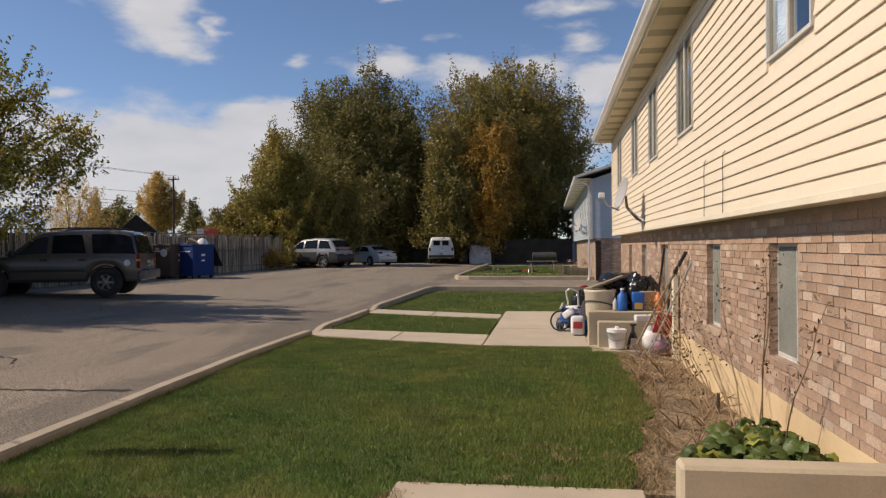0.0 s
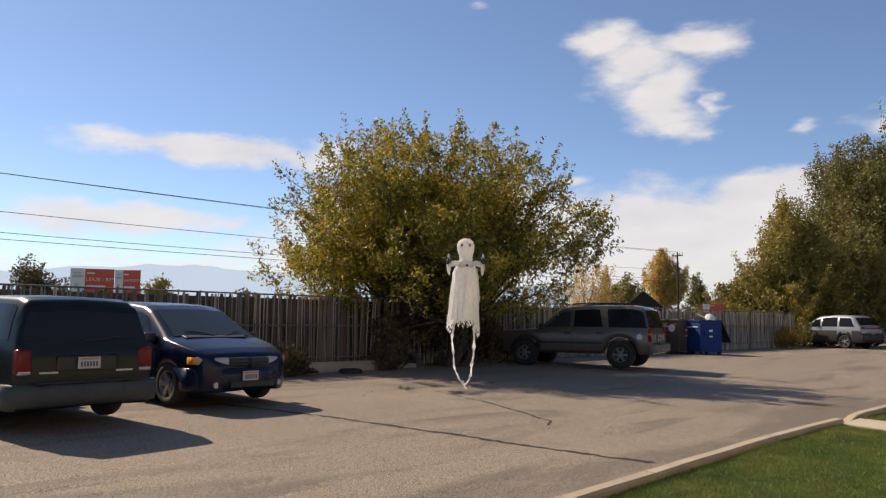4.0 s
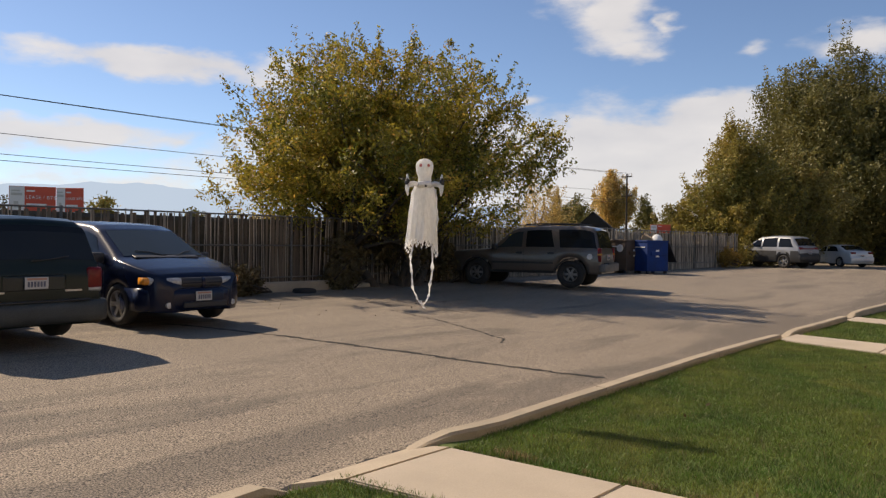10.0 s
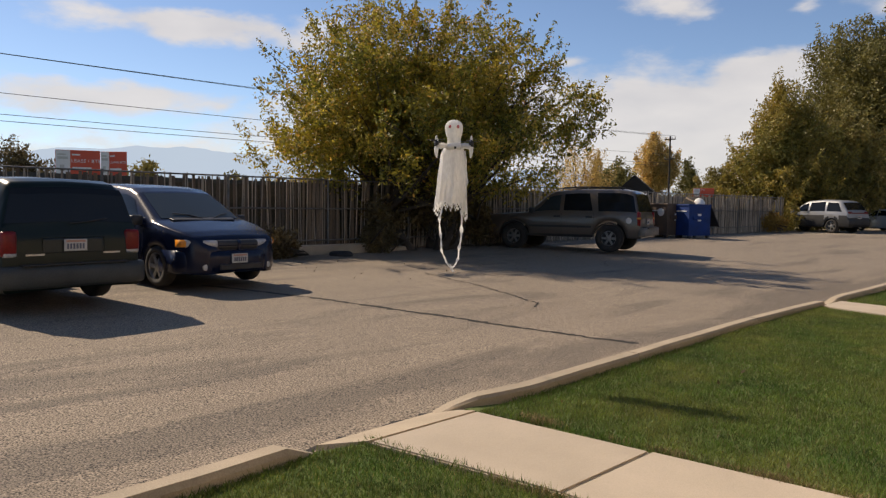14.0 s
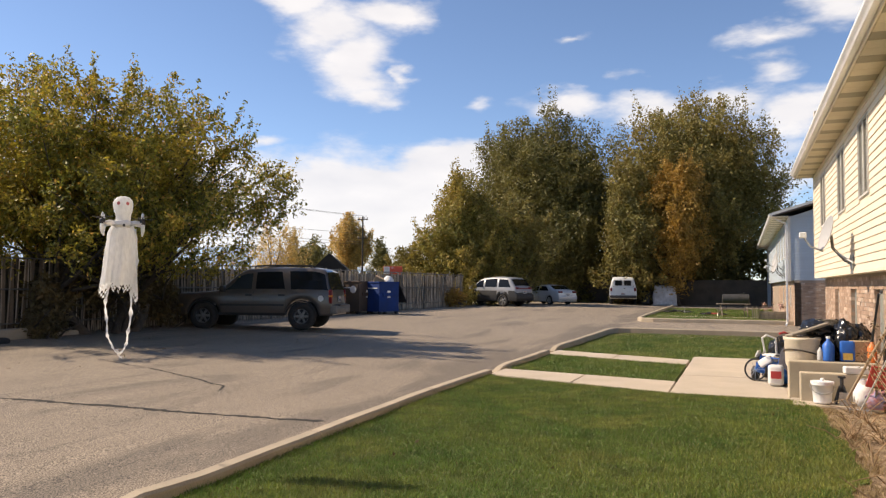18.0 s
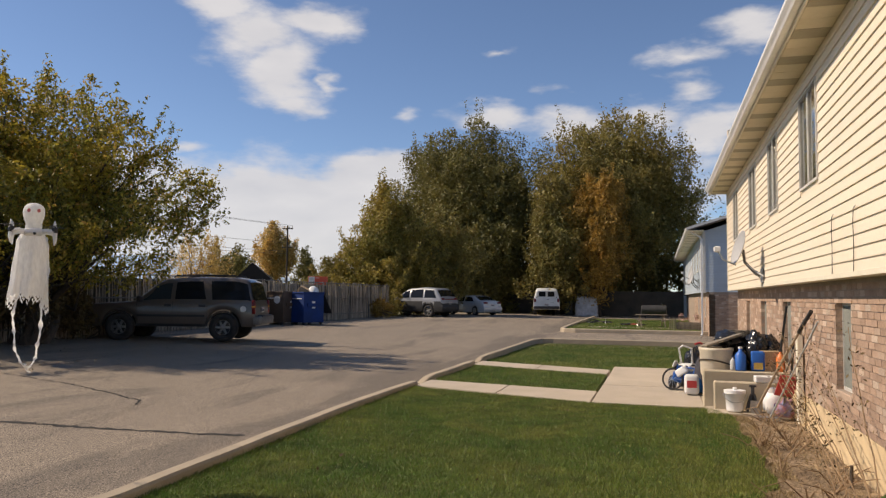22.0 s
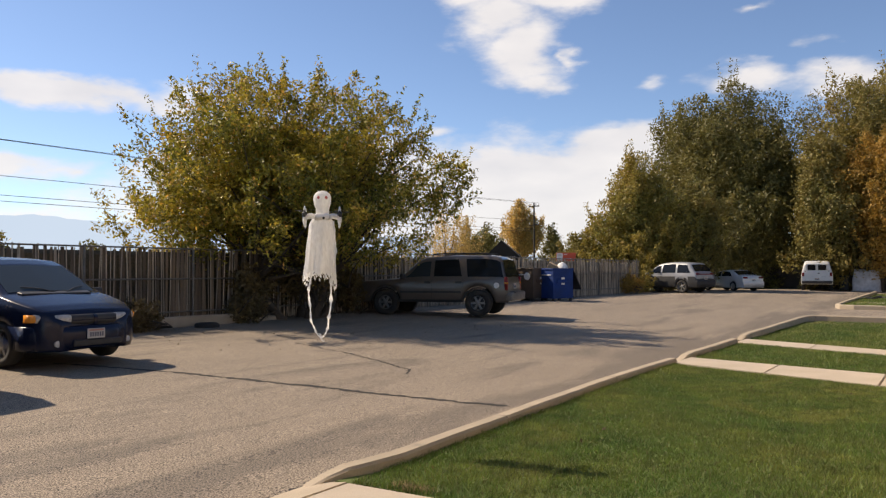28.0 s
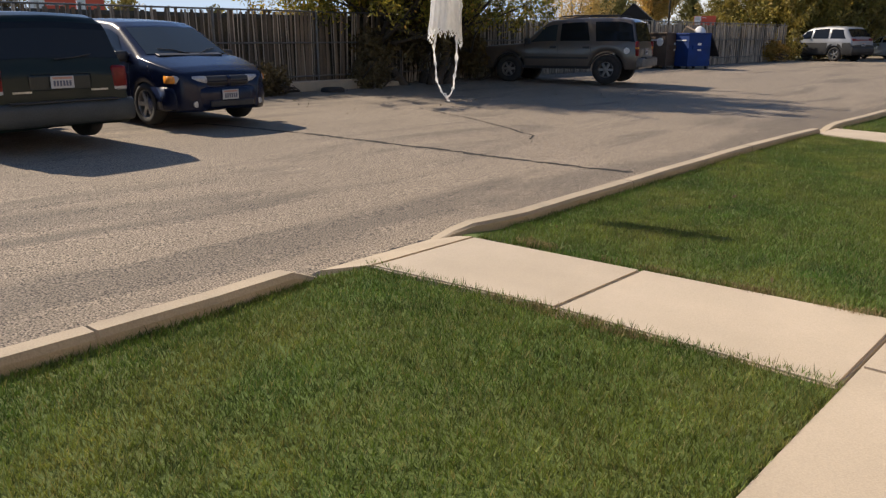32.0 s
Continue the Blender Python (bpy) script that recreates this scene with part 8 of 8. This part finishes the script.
# draped cloth, its hem torn into tongues
rows = []
NR = 84
for i in range(30):
    f = i / 29
    row = []
    for k in range(NR):
        a = 2 * math.pi * k / NR
        hem = .60 + .05 * noise.noise((math.cos(a) * 2, math.sin(a) * 2, 5)) + .04 * noise.noise((k * .5, 3, 5)) + .12 * math.exp(-((a - 1.7) / .4) ** 2) + .08 * math.exp(-((a - 4.3) / .25) ** 2)
        z = .03 - f * (hem + .03)
        rad = .06 + .055 * min(1, f * 6) ** .7 + .035 * f
        fold = 1 + (.02 + .10 * f) * math.sin(7 * a + 2.0 * f) + .05 * f * math.sin(15 * a + 1.3 - f) + .10 * noise.noise((math.cos(a) * 2.5, math.sin(a) * 2.5, f * 3))
        row.append(bm.verts.new((rad * fold * math.cos(a) * .72, rad * fold * math.sin(a) - .03 * f * f, z)))
    rows.append(row)
for i, (a, b) in enumerate(zip(rows, rows[1:])):
    for k in range(NR):
        if i > 25 and (k * 7 + i * 3) % 5 < i - 24:
            continue
        bm.faces.new((a[k], a[(k + 1) % NR], b[(k + 1) % NR], b[k]))


def gauze_strip(points, width, ph):
    """A twisted narrow strip of gauze along points."""
    prev = None
    steps = (len(points) - 1) * 10
    for i in range(steps + 1):
        f = i / 10
        j = min(int(f), len(points) - 2)
        c = Vector(points[j]).lerp(Vector(points[j + 1]), f - j)
        c += Vector((.005 * math.sin(i * .5 + ph), .004 * math.sin(i * .37 + ph), 0))
        w = width * (1 + .3 * math.sin(i * 1.3 + ph)) * (1 - .3 * i / steps)
        tw = 1.1 * math.sin(i * .33 + ph)
        d = Vector((math.sin(tw), math.cos(tw), 0)) * w
        row = [bm.verts.new(c - d), bm.verts.new(c + d)]
        if prev:
            bm.faces.new((prev[0], prev[1], row[1], row[0]))
        prev = row


# trailing strips that join in a loop low down, and a torn sleeve
gauze_strip([(.02, -.10, -.54), (.02, -.125, -.68), (.0, -.12, -.84), (.01, -.10, -1.0), (.0, -.06, -1.11), (.0, .0, -1.17)], .014, 0)
gauze_strip([(.02, .085, -.54), (.01, .09, -.7), (.0, .075, -.9), (.01, .06, -1.04), (.0, .03, -1.13), (.0, -.01, -1.18)], .016, 1.4)
gauze_strip([(.0, -.03, -1.12), (.01, -.0, -1.17), (.0, .012, -1.2)], .02, .6)
gauze_strip([(.05, .10, -.04), (.05, .125, -.25), (.04, .12, -.45), (.03, .13, -.62)], .016, 2.0)
gauze_strip([(.085, -.10, -.02), (.09, -.03, -.005), (.09, .04, -.012), (.085, .10, -.02)], .03, .2)
# eye spots
for s in (-1, 1):
    cen = Vector((.0825, s * .038, .185))
    ring = []
    for k in range(14):
        q = 2 * math.pi * k / 14
        y_, z_ = cen.y + .013 * math.cos(q), cen.z + .016 * math.sin(q)
        ring.append(bm.verts.new((math.sqrt(max(0, .089 ** 2 - y_ * y_)), y_, z_)))
    bm.faces.new(ring).material_index = 1
ghost = tagged(part("hanging_ghost", bm, [M_GAUZE, M_EYE], None, "", True), "white gauze ghost decoration with pink eyes and trailing strips", "decoration")
ghost.matrix_world = pose(GX, GY, GZ, 0, 0, FACE)

# ---- pieces of walls: siding boards and bricks ----
siding_rows(wall_s, XS, -12.5, Y1 - .07, ZS, ZT, (ZT - ZS) / 22, [(a - .02, b + .02, c - .03, d + .02) for a, b, c, d in UP], M_CREAM)
brick_me = mesh_of("brick", box((0, .004, .004), (.09, BRICK_L - .004, COURSE - .005), .0), M_BRICK)
near, rest_v, rest_q = 0, [], []
rb = random.Random(2)
for y, z, ln in brick_rows(-12.5, Y1, .5, ZS - .02, LOW):
    proud = rb.uniform(-.0025, .0025)
    if -9.3 < y < -6.3 and near < 300 and not (y > -6.5 and near > 290):
        ob = new("brick", brick_me)
        ob.parent = wall_w
        ob.matrix_basis = Matrix.Translation((XB + proud, y, z)) @ Matrix.Diagonal((1, ln / BRICK_L, 1, 1))
        near += 1
    else:
        k = len(rest_v)
        rest_v += [(a, b, c) for a in (XB + proud, XB + .09) for b in (y + .004, y + ln - .004) for c in (z + .004, z + COURSE - .005)]
        rest_q += [tuple(k + i for i in f) for f in ((0, 1, 3, 2), (4, 6, 7, 5), (0, 4, 5, 1), (2, 3, 7, 6), (0, 2, 6, 4), (1, 5, 7, 3))]
ob = new("far_bricks", quads_mesh("far_bricks", rest_v, rest_q, M_BRICK))
ob.parent = wall_w
tagged(ob, kind="stuff")
v2, q2 = [], []
for y, z, ln in brick_rows(H2, 36.0, .12, 2.0, []):
    k = len(v2)
    v2 += [(a, b, c) for a in (XB2, XB2 + .09) for b in (y + .004, y + ln - .004) for c in (z + .004, z + COURSE - .005)]
    q2 += [tuple(k + i for i in f) for f in ((0, 1, 3, 2), (4, 6, 7, 5), (0, 4, 5, 1), (2, 3, 7, 6), (0, 2, 6, 4), (1, 5, 7, 3))]
for y, z, ln in brick_rows(XB2, 9.0, .12, 2.0, []):
    k = len(v2)
    v2 += [(b, a, c) for a in (H2, H2 + .09) for b in (y + .004, y + ln - .004) for c in (z + .004, z + COURSE - .005)]
    q2 += [tuple(k + i for i in f) for f in ((0, 1, 3, 2), (4, 6, 7, 5), (0, 4, 5, 1), (2, 3, 7, 6), (0, 2, 6, 4), (1, 5, 7, 3))]
ob = new("far_bricks", quads_mesh("far_bricks", v2, q2, M_BRICK))
ob.parent = house2_wall
tagged(ob, kind="stuff")
